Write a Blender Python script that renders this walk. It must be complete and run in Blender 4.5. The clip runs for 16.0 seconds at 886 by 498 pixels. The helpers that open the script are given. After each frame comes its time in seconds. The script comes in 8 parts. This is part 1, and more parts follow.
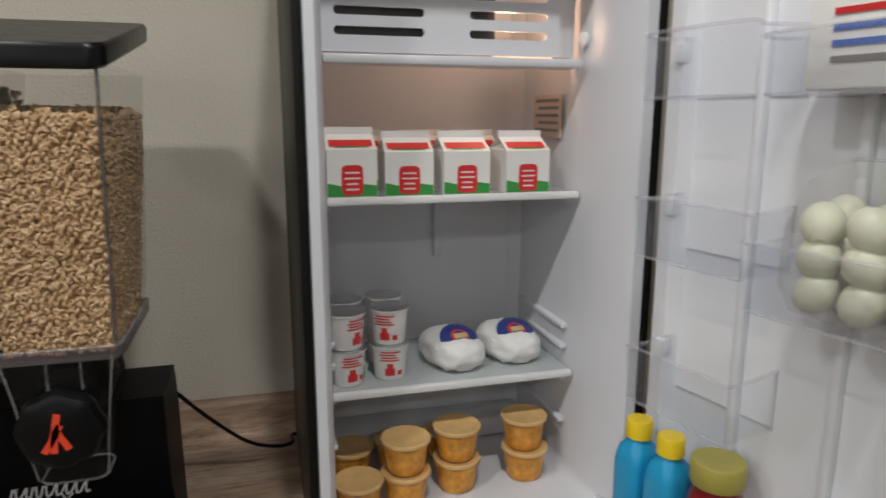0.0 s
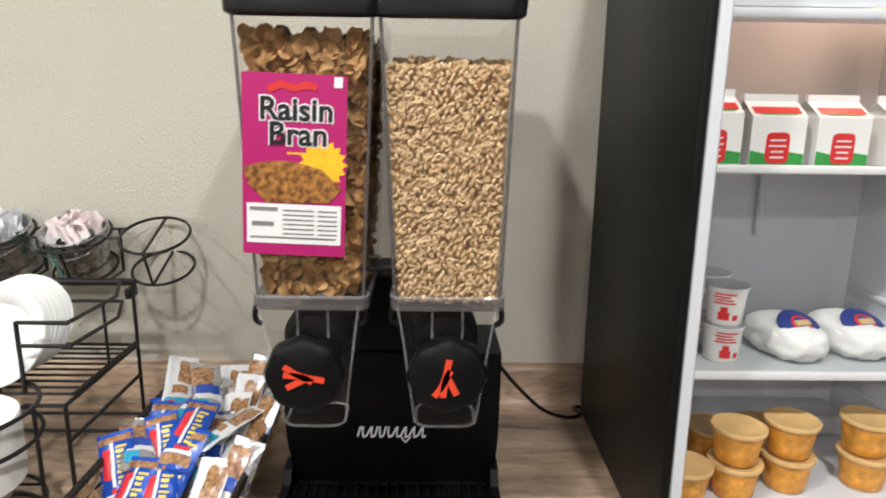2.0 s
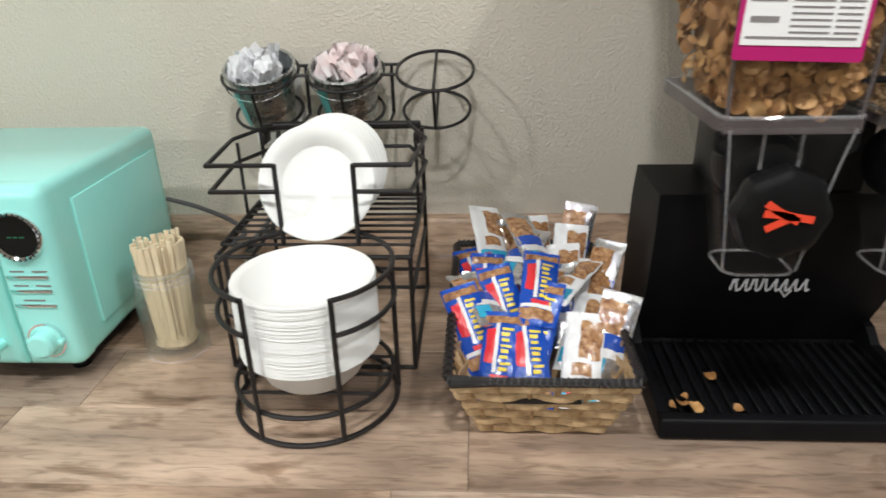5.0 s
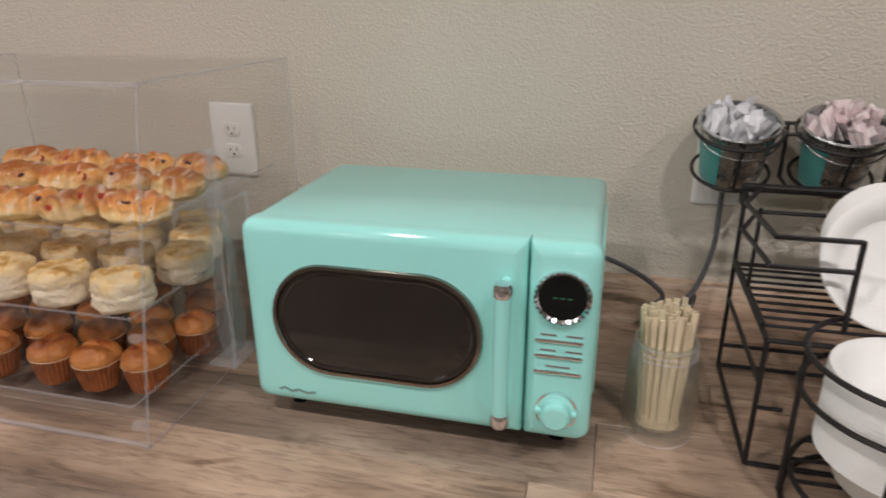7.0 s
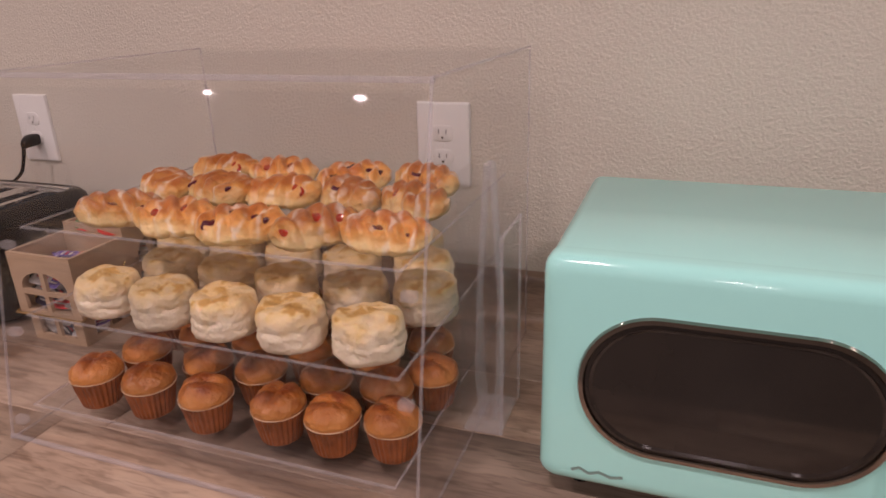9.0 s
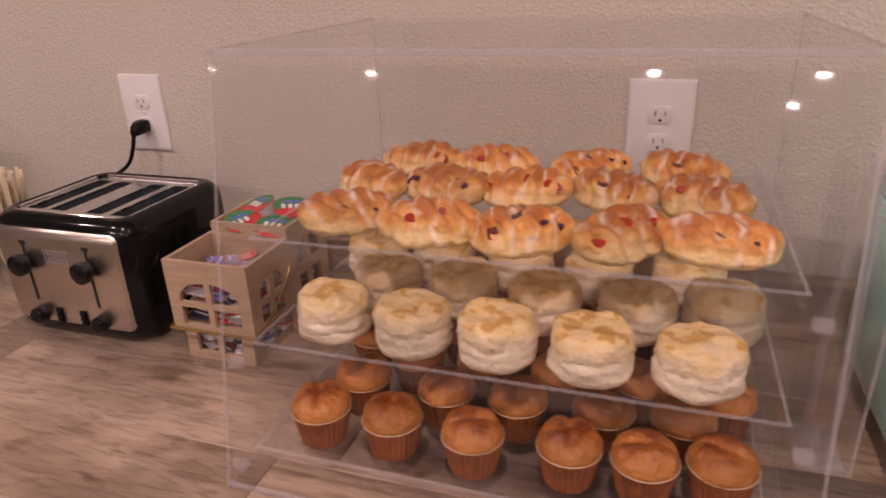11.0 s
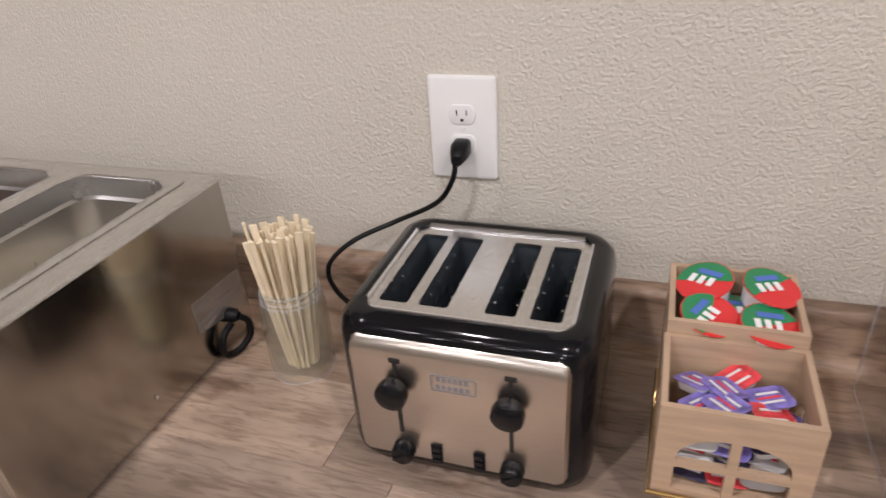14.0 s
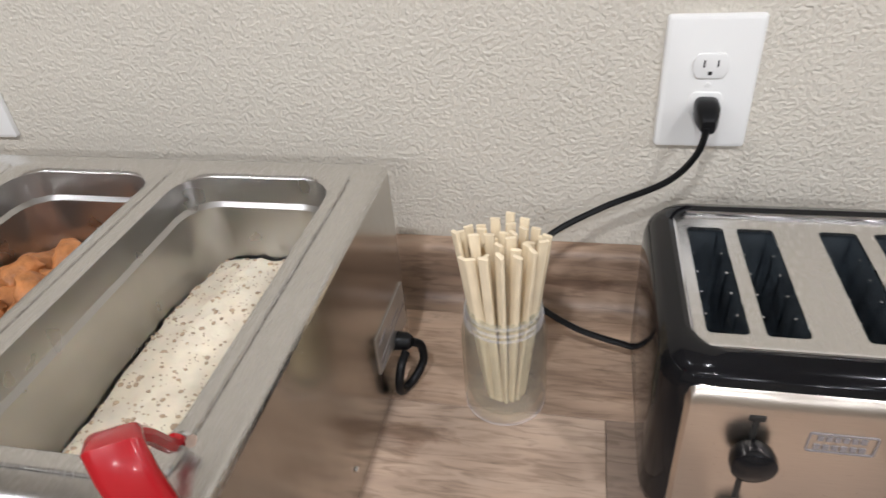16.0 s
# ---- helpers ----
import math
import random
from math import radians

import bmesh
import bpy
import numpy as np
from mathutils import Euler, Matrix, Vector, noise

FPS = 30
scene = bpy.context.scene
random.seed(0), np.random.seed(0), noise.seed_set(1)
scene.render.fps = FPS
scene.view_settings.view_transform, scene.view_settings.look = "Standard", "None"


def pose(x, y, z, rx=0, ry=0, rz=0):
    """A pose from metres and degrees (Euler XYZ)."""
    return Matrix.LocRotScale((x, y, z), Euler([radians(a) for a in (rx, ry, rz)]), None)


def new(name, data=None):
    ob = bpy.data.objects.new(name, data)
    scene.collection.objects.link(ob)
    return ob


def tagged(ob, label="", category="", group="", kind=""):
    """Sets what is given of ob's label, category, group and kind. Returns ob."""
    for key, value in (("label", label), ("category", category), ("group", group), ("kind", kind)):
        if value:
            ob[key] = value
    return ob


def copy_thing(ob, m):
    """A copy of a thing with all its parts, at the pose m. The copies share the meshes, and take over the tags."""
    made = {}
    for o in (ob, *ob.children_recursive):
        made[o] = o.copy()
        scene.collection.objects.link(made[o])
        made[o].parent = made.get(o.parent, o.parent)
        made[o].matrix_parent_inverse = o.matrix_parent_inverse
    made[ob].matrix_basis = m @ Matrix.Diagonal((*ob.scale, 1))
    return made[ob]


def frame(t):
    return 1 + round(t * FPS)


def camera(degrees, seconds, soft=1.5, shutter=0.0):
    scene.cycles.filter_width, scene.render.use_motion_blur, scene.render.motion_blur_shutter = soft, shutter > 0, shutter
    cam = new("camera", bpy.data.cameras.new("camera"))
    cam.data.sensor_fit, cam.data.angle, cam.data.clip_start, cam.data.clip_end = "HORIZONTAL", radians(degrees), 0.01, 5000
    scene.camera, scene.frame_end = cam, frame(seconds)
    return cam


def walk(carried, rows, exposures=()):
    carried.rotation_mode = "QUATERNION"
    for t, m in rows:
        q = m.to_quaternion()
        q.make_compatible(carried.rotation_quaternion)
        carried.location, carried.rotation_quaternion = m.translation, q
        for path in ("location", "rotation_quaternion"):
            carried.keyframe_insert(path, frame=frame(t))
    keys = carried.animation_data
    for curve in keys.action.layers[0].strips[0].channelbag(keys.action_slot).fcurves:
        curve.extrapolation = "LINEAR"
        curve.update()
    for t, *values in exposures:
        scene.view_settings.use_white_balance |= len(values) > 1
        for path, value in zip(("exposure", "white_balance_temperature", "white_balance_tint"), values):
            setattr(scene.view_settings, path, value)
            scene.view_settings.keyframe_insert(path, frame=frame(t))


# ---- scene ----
cam = camera(67.6, 16.0, soft=1.6, shutter=0.3)
METRES, EYE, TILT, LEAN, TURN = 3.1, 1.555, 0.0, 0.0, -15.3
ROWS = [
    (0.0, 0.0, 0.0, 0.0, 0.02, -11.36, -0.11),
    (0.5, -0.0247, 0.003, 0.0007, 5.33, -10.75, -0.69),
    (1.0, -0.0465, -0.0001, 0.0007, 9.93, -10.67, -1.1),
    (1.5, -0.061, -0.0031, -0.0026, 12.62, -10.91, -1.36),
    (2.0, -0.0838, -0.0018, -0.0101, 14.37, -12.98, -0.83),
    (2.5, -0.111, -0.0109, -0.0189, 14.41, -16.27, -0.21),
    (3.0, -0.1298, -0.013, -0.0256, 15.26, -18.3, 0.41),
    (5.5, -0.2676, -0.0071, -0.0359, 19.95, -24.68, 0.79),
    (6.0, -0.3151, -0.0141, -0.0338, 22.87, -22.8, -0.07),
    (6.5, -0.3566, -0.0211, -0.0364, 26.47, -21.67, -0.32),
    (7.0, -0.3946, -0.0386, -0.0342, 29.46, -20.67, 0.3),
    (7.5, -0.4223, -0.0421, -0.0374, 32.62, -20.37, 0.61),
    (8.0, -0.4525, -0.0377, -0.0389, 35.32, -19.97, 1.56),
    (10.5, -0.5832, -0.0389, -0.0457, 34.91, -22.69, 1.78),
    (11.0, -0.6181, -0.0557, -0.0431, 33.39, -22.94, 1.96),
    (11.5, -0.6564, -0.0734, -0.0393, 32.27, -22.67, 2.05),
    (12.0, -0.6942, -0.0737, -0.0365, 32.8, -22.45, 1.61),
    (12.5, -0.7368, -0.0598, -0.0329, 33.29, -23.13, 2.17),
    (13.0, -0.7675, -0.0481, -0.0296, 34.87, -26.18, 3.64),
    (13.5, -0.796, -0.043, -0.0271, 35.44, -27.87, 3.96),
    (14.0, -0.8387, -0.0503, -0.0236, 33.17, -29.38, 3.52),
    (14.5, -0.8839, -0.0632, -0.0236, 28.71, -31.02, 3.25),
    (15.0, -0.9073, -0.0645, -0.0241, 26.99, -32.29, 3.81),
    (15.5, -0.933, -0.0519, -0.0277, 26.14, -33.85, 3.84),
    (16.0, -0.9611, -0.0459, -0.0302, 26.13, -35.16, 4.13),
]
EXPOSURES = [(0.0, -0.42, 6050, 8), (0.7, -0.35, 6000, 8), (1.5, 0.32, 6000, 7), (2.2, 0.55, 6000, 7), (3.0, 0.75, 6000, 7), (5.5, 0.1, 5950, 6), (6.5, -0.23, 6150, 11), (7.5, -0.37, 6350, 22), (8.5, -0.41, 6600, 32), (10.5, -0.38, 7300, 51), (11.5, -0.37, 7150, 38), (12.5, -0.03, 6750, 32), (13.5, 0.16, 6250, 23), (14.2, 0.20, 5900, 16), (15.0, 0.31, 5720, 12), (16.0, 0.42, 5690, 11)]
walk(cam, [(t, pose(0, 0, EYE, TILT, LEAN, TURN) @ pose(METRES * x, METRES * y, METRES * z, 90 + pitch, roll, yaw)) for t, x, y, z, yaw, pitch, roll in ROWS], EXPOSURES)

# ---- world and lamps ----
world = bpy.data.worlds.new("dim_room")
scene.world = world
world.use_nodes = True
world.node_tree.nodes["Background"].inputs[0].default_value = (0.9, 0.95, 1.0, 1)
world.node_tree.nodes["Background"].inputs[1].default_value = 0.15

C = 0.917          # counter top
W = 1.317          # wall face
CEIL = 2.62
scene.cycles.transparent_max_bounces = 24
LAMP_XY = [(-4.3, 0.1), (-3.1, 0.1), (-1.9, 0.1), (-0.7, 0.1), (0.12, 0.1), (-4.2, -1.9), (-3.4, -1.9), (-2.75, -1.9), (-1.2, -1.95), (0.3, -1.9), (-6.2, -4.15), (-4.5, -4.25), (-3.3, -3.85), (-2.0, -4.1), (-0.8, -4.1), (-0.8, -5.2)]
LAMP_W = 12.0

# ---- small builders ----


def mesh_of(name, bm, mat, smooth=True, angle=40):
    me = bpy.data.meshes.new(name)
    bmesh.ops.recalc_face_normals(bm, faces=bm.faces[:])
    bm.to_mesh(me)
    bm.free()
    for m in (mat if isinstance(mat, (list, tuple)) else [mat]):
        me.materials.append(m)
    if smooth:
        me.polygons.foreach_set("use_smooth", [True] * len(me.polygons))
        me.set_sharp_from_angle(angle=radians(angle))
    return me


def part(name, bm, mat, parent=None, label="", smooth=True, at=None, angle=40):
    ob = new(name, mesh_of(name, bm, mat, smooth, angle))
    ob.parent = parent
    if at is not None:
        ob.matrix_basis = at
    return tagged(ob, label)


def thing(name, m, label, category, group=""):
    ob = new(name)
    ob.empty_display_size = 0.05
    ob.matrix_basis = m
    return tagged(ob, label, category, group)


def box(bm, x0, x1, y0, y1, z0, z1, bev=0.0, seg=2):
    r = bmesh.ops.create_cube(bm, size=1.0, matrix=Matrix.LocRotScale(((x0 + x1) / 2, (y0 + y1) / 2, (z0 + z1) / 2), None, (x1 - x0, y1 - y0, z1 - z0)))
    vs = r["verts"]
    if bev > 0:
        es = {e for v in vs for e in v.link_edges}
        bmesh.ops.bevel(bm, geom=list(es), offset=bev, segments=seg, affect="EDGES", profile=0.5)
    return bm


def boxed(*a, **k):
    return box(bmesh.new(), *a, **k)


def lathe(profile, n=32, bm=None, centre=(0, 0, 0), close=False):
    """Turn (r, z) pairs round the z axis."""
    bm = bm or bmesh.new()
    cx, cy, cz = centre
    rings = []
    for r, z in profile:
        if r < 1e-6:
            rings.append([bm.verts.new((cx, cy, cz + z))])
        else:
            rings.append([bm.verts.new((cx + r * math.cos(2 * math.pi * i / n), cy + r * math.sin(2 * math.pi * i / n), cz + z)) for i in range(n)])
    pairs = list(zip(rings, rings[1:])) + ([(rings[-1], rings[0])] if close else [])
    for a, b in pairs:
        for i in range(n):
            j = (i + 1) % n
            q = [a[i % len(a)], a[j % len(a)], b[j % len(b)], b[i % len(b)]]
            q = list(dict.fromkeys(q))
            if len(q) > 2:
                bm.faces.new(q)
    return bm


def smooth_line(pts, n=8, closed=False):
    """Catmull-Rom through points."""
    P = [Vector(p) for p in pts]
    out = []
    m = len(P)
    for i in range(m if closed else m - 1):
        a = P[(i - 1) % m] if closed or i > 0 else P[0]
        b, c = P[i], P[(i + 1) % m]
        d = P[(i + 2) % m] if closed or i + 2 < m else P[-1]
        for k in range(n):
            t = k / n
            out.append(0.5 * (2 * b + (c - a) * t + (2 * a - 5 * b + 4 * c - d) * t * t + (3 * b - a - 3 * c + d) * t ** 3))
    if not closed:
        out.append(P[-1])
    return out


def tube(pts, r, n=8, closed=False, bm=None):
    bm = bm or bmesh.new()
    P = [Vector(p) for p in pts]
    m = len(P)
    rings, u = [], None
    for i in range(m):
        a = P[(i - 1) % m] if closed or i > 0 else P[i]
        b = P[(i + 1) % m] if closed or i < m - 1 else P[i]
        t = (b - a).normalized()
        if u is None:
            u = t.orthogonal().normalized()
        u = (u - t * u.dot(t)).normalized()
        v = t.cross(u)
        k = 1.0
        if closed or 0 < i < m - 1:
            c = max(0.5, (P[i] - a).normalized().dot(t))
            k = 1 / c
        rings.append([bm.verts.new(P[i] + (u * math.cos(2 * math.pi * j / n) + v * math.sin(2 * math.pi * j / n)) * r * (k if k < 1.5 else 1.5)) for j in range(n)])
    for i in range(m if closed else m - 1):
        a, b = rings[i], rings[(i + 1) % m]
        sh = 0
        if closed and i == m - 1:
            sh = min(range(n), key=lambda s: (a[0].co - b[s].co).length)
        for j in range(n):
            bm.faces.new((a[j], a[(j + 1) % n], b[(j + 1 + sh) % n], b[(j + sh) % n]))
    if not closed:
        bm.faces.new(rings[0][::-1])
        bm.faces.new(rings[-1])
    return bm


def circle(cx, cy, cz, r, n=32, a0=0.0, a1=360.0, axis="z"):
    full = abs(a1 - a0) >= 360
    k = n if full else n + 1
    out = []
    for i in range(k):
        a = radians(a0 + (a1 - a0) * i / n)
        c, s = r * math.cos(a), r * math.sin(a)
        out.append(Vector((cx + c, cy + s, cz)) if axis == "z" else Vector((cx + c, cy, cz + s)) if axis == "y" else Vector((cx, cy + c, cz + s)))
    return out


def rrect(w, h, r, n=6):
    """Outline of a rounded rectangle round 0, counter-clockwise."""
    out = []
    for cx, cy, a0 in ((w / 2 - r, h / 2 - r, 0), (-w / 2 + r, h / 2 - r, 90), (-w / 2 + r, -h / 2 + r, 180), (w / 2 - r, -h / 2 + r, 270)):
        for i in range(n + 1):
            a = radians(a0 + 90 * i / n)
            out.append((cx + r * math.cos(a), cy + r * math.sin(a)))
    return out


def loft(loops, cap0=True, cap1=True, bm=None, mats=None):
    bm = bm or bmesh.new()
    R = [[bm.verts.new(p) for p in l] for l in loops]
    n = len(R[0])
    for k, (a, b) in enumerate(zip(R, R[1:])):
        for i in range(n):
            f = bm.faces.new((a[i], a[(i + 1) % n], b[(i + 1) % n], b[i]))
            if mats:
                f.material_index = mats[k]
    if cap0:
        bm.faces.new(R[0][::-1])
    if cap1:
        bm.faces.new(R[-1])
    return bm


def plate_xz(outline, y0, y1, bev=0.0, bm=None):
    """Extrude an (x, z) outline from y0 (front) to y1, with an eased front edge."""
    loops = []
    if bev > 0:
        cx = sum(p[0] for p in outline) / len(outline)
        cz = sum(p[1] for p in outline) / len(outline)
        ex = max(abs(p[0] - cx) for p in outline)
        ez = max(abs(p[1] - cz) for p in outline)
        loops.append([(cx + (x - cx) * (1 - bev / ex), y0, cz + (z - cz) * (1 - bev / ez)) for x, z in outline])
        loops.append([(cx + (x - cx) * (1 - 0.3 * bev / ex), y0 + bev * 0.3, cz + (z - cz) * (1 - 0.3 * bev / ez)) for x, z in outline])
        loops.append([(x, y0 + bev, z) for x, z in outline])
    else:
        loops.append([(x, y0, z) for x, z in outline])
    loops.append([(x, y1, z) for x, z in outline])
    return loft(loops, bm=bm)


def holed(outer, holes, y0, y1, bm=None, plane="xz"):
    """A panel in x and z from y0 to y1 with holes through it."""
    bm = bm or bmesh.new()
    rims = []
    edges = []
    for loop in [outer] + holes:
        vs = [bm.verts.new((x, y0, z)) for x, z in loop]
        es = [bm.edges.new((vs[i], vs[(i + 1) % len(vs)])) for i in range(len(vs))]
        rims.append(vs)
        edges += es
    r = bmesh.ops.triangle_fill(bm, use_beauty=True, use_dissolve=False, edges=edges)
    faces = [g for g in r["geom"] if isinstance(g, bmesh.types.BMFace)]
    d = bmesh.ops.duplicate(bm, geom=faces)
    vmap = {}
    for k, v in d["vert_map"].items():
        vmap[k] = v
    for vs in rims:
        for v in vs:
            vmap[v].co.y = y1
    for vs in rims:
        for i in range(len(vs)):
            a, b = vs[i], vs[(i + 1) % len(vs)]
            bm.faces.new((a, b, vmap[b], vmap[a]))
    return bm


def shift(loop, dx, dz):
    return [(x + dx, z + dz) for x, z in loop]


def stroke(bm, pts, w, y, d=0.0006):
    """A flat ribbon in x and z through points, standing proud of y."""
    P = [Vector((p[0], p[1])) for p in pts]
    L, R = [], []
    for i, p in enumerate(P):
        t = (P[min(i + 1, len(P) - 1)] - P[max(i - 1, 0)]).normalized()
        n = Vector((-t.y, t.x)) * w / 2
        L.append(p + n)
        R.append(p - n)
    loops = [[(q.x, y, q.y) for q in L + R[::-1]], [(q.x, y - d, q.y) for q in L + R[::-1]]]
    A = [bm.verts.new(p) for p in loops[1]]
    n = len(P)
    for i in range(n - 1):
        bm.faces.new((A[i], A[i + 1], A[2 * n - 2 - i], A[2 * n - 1 - i]))
    return bm


# ---- materials ----


def mat(name, base, rough=0.5, metal=0.0, var=0.08, scale=20.0, bump=0.0, bscale=200.0, rvar=0.0, trans=0.0, ior=1.45, alpha=1.0, coat=0.0, spec=0.5, dirt=None, sss=0.0, stretch=(1, 1, 1), rand=0.0):
    m = bpy.data.materials.new(name)
    m.use_nodes = True
    nt = m.node_tree
    b = nt.nodes["Principled BSDF"]
    L = nt.links.new
    b.inputs["Roughness"].default_value = rough
    b.inputs["Metallic"].default_value = metal
    b.inputs["IOR"].default_value = ior
    b.inputs["Transmission Weight"].default_value = trans
    b.inputs["Alpha"].default_value = alpha
    b.inputs["Coat Weight"].default_value = coat
    b.inputs["Coat Roughness"].default_value = 0.05
    b.inputs["Specular IOR Level"].default_value = spec
    if sss:
        b.inputs["Subsurface Weight"].default_value = sss
        b.inputs["Subsurface Radius"].default_value = (0.01, 0.006, 0.003)
    tc = nt.nodes.new("ShaderNodeTexCoord")
    mp = nt.nodes.new("ShaderNodeMapping")
    mp.inputs["Scale"].default_value = stretch
    L(tc.outputs["Object"], mp.inputs["Vector"])
    n1 = nt.nodes.new("ShaderNodeTexNoise")
    n1.inputs["Scale"].default_value = scale
    n1.inputs["Detail"].default_value = 6
    L(mp.outputs[0], n1.inputs["Vector"])
    ramp = nt.nodes.new("ShaderNodeValToRGB")
    e = ramp.color_ramp.elements
    e[0].position, e[1].position = 0.3, 0.72
    lo = [max(0, c * (1 - var)) for c in base]
    hi = [min(1, c * (1 + var)) for c in base]
    if dirt:
        lo = dirt
    e[0].color, e[1].color = (*lo, 1), (*hi, 1)
    L(n1.outputs["Fac"], ramp.inputs["Fac"])
    col = ramp.outputs["Color"]
    if rand:
        oi = nt.nodes.new("ShaderNodeObjectInfo")
        mr = nt.nodes.new("ShaderNodeMapRange")
        mr.inputs["To Min"].default_value = 1 - rand
        mr.inputs["To Max"].default_value = 1 + rand
        L(oi.outputs["Random"], mr.inputs["Value"])
        hs = nt.nodes.new("ShaderNodeHueSaturation")
        L(mr.outputs[0], hs.inputs["Value"])
        L(col, hs.inputs["Color"])
        col = hs.outputs["Color"]
    L(col, b.inputs["Base Color"])
    if rvar:
        mr2 = nt.nodes.new("ShaderNodeMapRange")
        mr2.inputs["To Min"].default_value = max(0.02, rough - rvar)
        mr2.inputs["To Max"].default_value = min(1, rough + rvar)
        n3 = nt.nodes.new("ShaderNodeTexNoise")
        n3.inputs["Scale"].default_value = scale * 2.3
        L(mp.outputs[0], n3.inputs["Vector"])
        L(n3.outputs["Fac"], mr2.inputs["Value"])
        L(mr2.outputs[0], b.inputs["Roughness"])
    if bump:
        n2 = nt.nodes.new("ShaderNodeTexNoise")
        n2.inputs["Scale"].default_value = bscale
        n2.inputs["Detail"].default_value = 4
        L(mp.outputs[0], n2.inputs["Vector"])
        bp = nt.nodes.new("ShaderNodeBump")
        bp.inputs["Strength"].default_value = 1.0
        bp.inputs["Distance"].default_value = bump
        L(n2.outputs["Fac"], bp.inputs["Height"])
        L(bp.outputs[0], b.inputs["Normal"])
    return m


def plaster(name, base):
    """Painted knock-down plaster: raised islands with soft rims over fine grain."""
    m = mat(name, base, 0.62, var=0.035, scale=3.0)
    nt = m.node_tree
    L = nt.links.new
    b = nt.nodes["Principled BSDF"]
    tc = nt.nodes["Texture Coordinate"]
    a = nt.nodes.new("ShaderNodeTexNoise")
    a.inputs["Scale"].default_value, a.inputs["Detail"].default_value, a.inputs["Distortion"].default_value = 245, 1, 0.2
    L(tc.outputs["Object"], a.inputs["Vector"])
    r = nt.nodes.new("ShaderNodeValToRGB")
    r.color_ramp.elements[0].position, r.color_ramp.elements[1].position = 0.34, 0.74
    L(a.outputs["Fac"], r.inputs["Fac"])
    f = nt.nodes.new("ShaderNodeTexNoise")
    f.inputs["Scale"].default_value, f.inputs["Detail"].default_value = 420, 2
    L(tc.outputs["Object"], f.inputs["Vector"])
    ad = nt.nodes.new("ShaderNodeMath")
    ad.operation = "MULTIPLY_ADD"
    ad.inputs[1].default_value = 0.25
    L(f.outputs["Fac"], ad.inputs[0])
    L(r.outputs["Color"], ad.inputs[2])
    bp = nt.nodes.new("ShaderNodeBump")
    bp.inputs["Strength"].default_value, bp.inputs["Distance"].default_value = 0.9, 0.0011
    L(ad.outputs[0], bp.inputs["Height"])
    L(bp.outputs[0], b.inputs["Normal"])
    return m


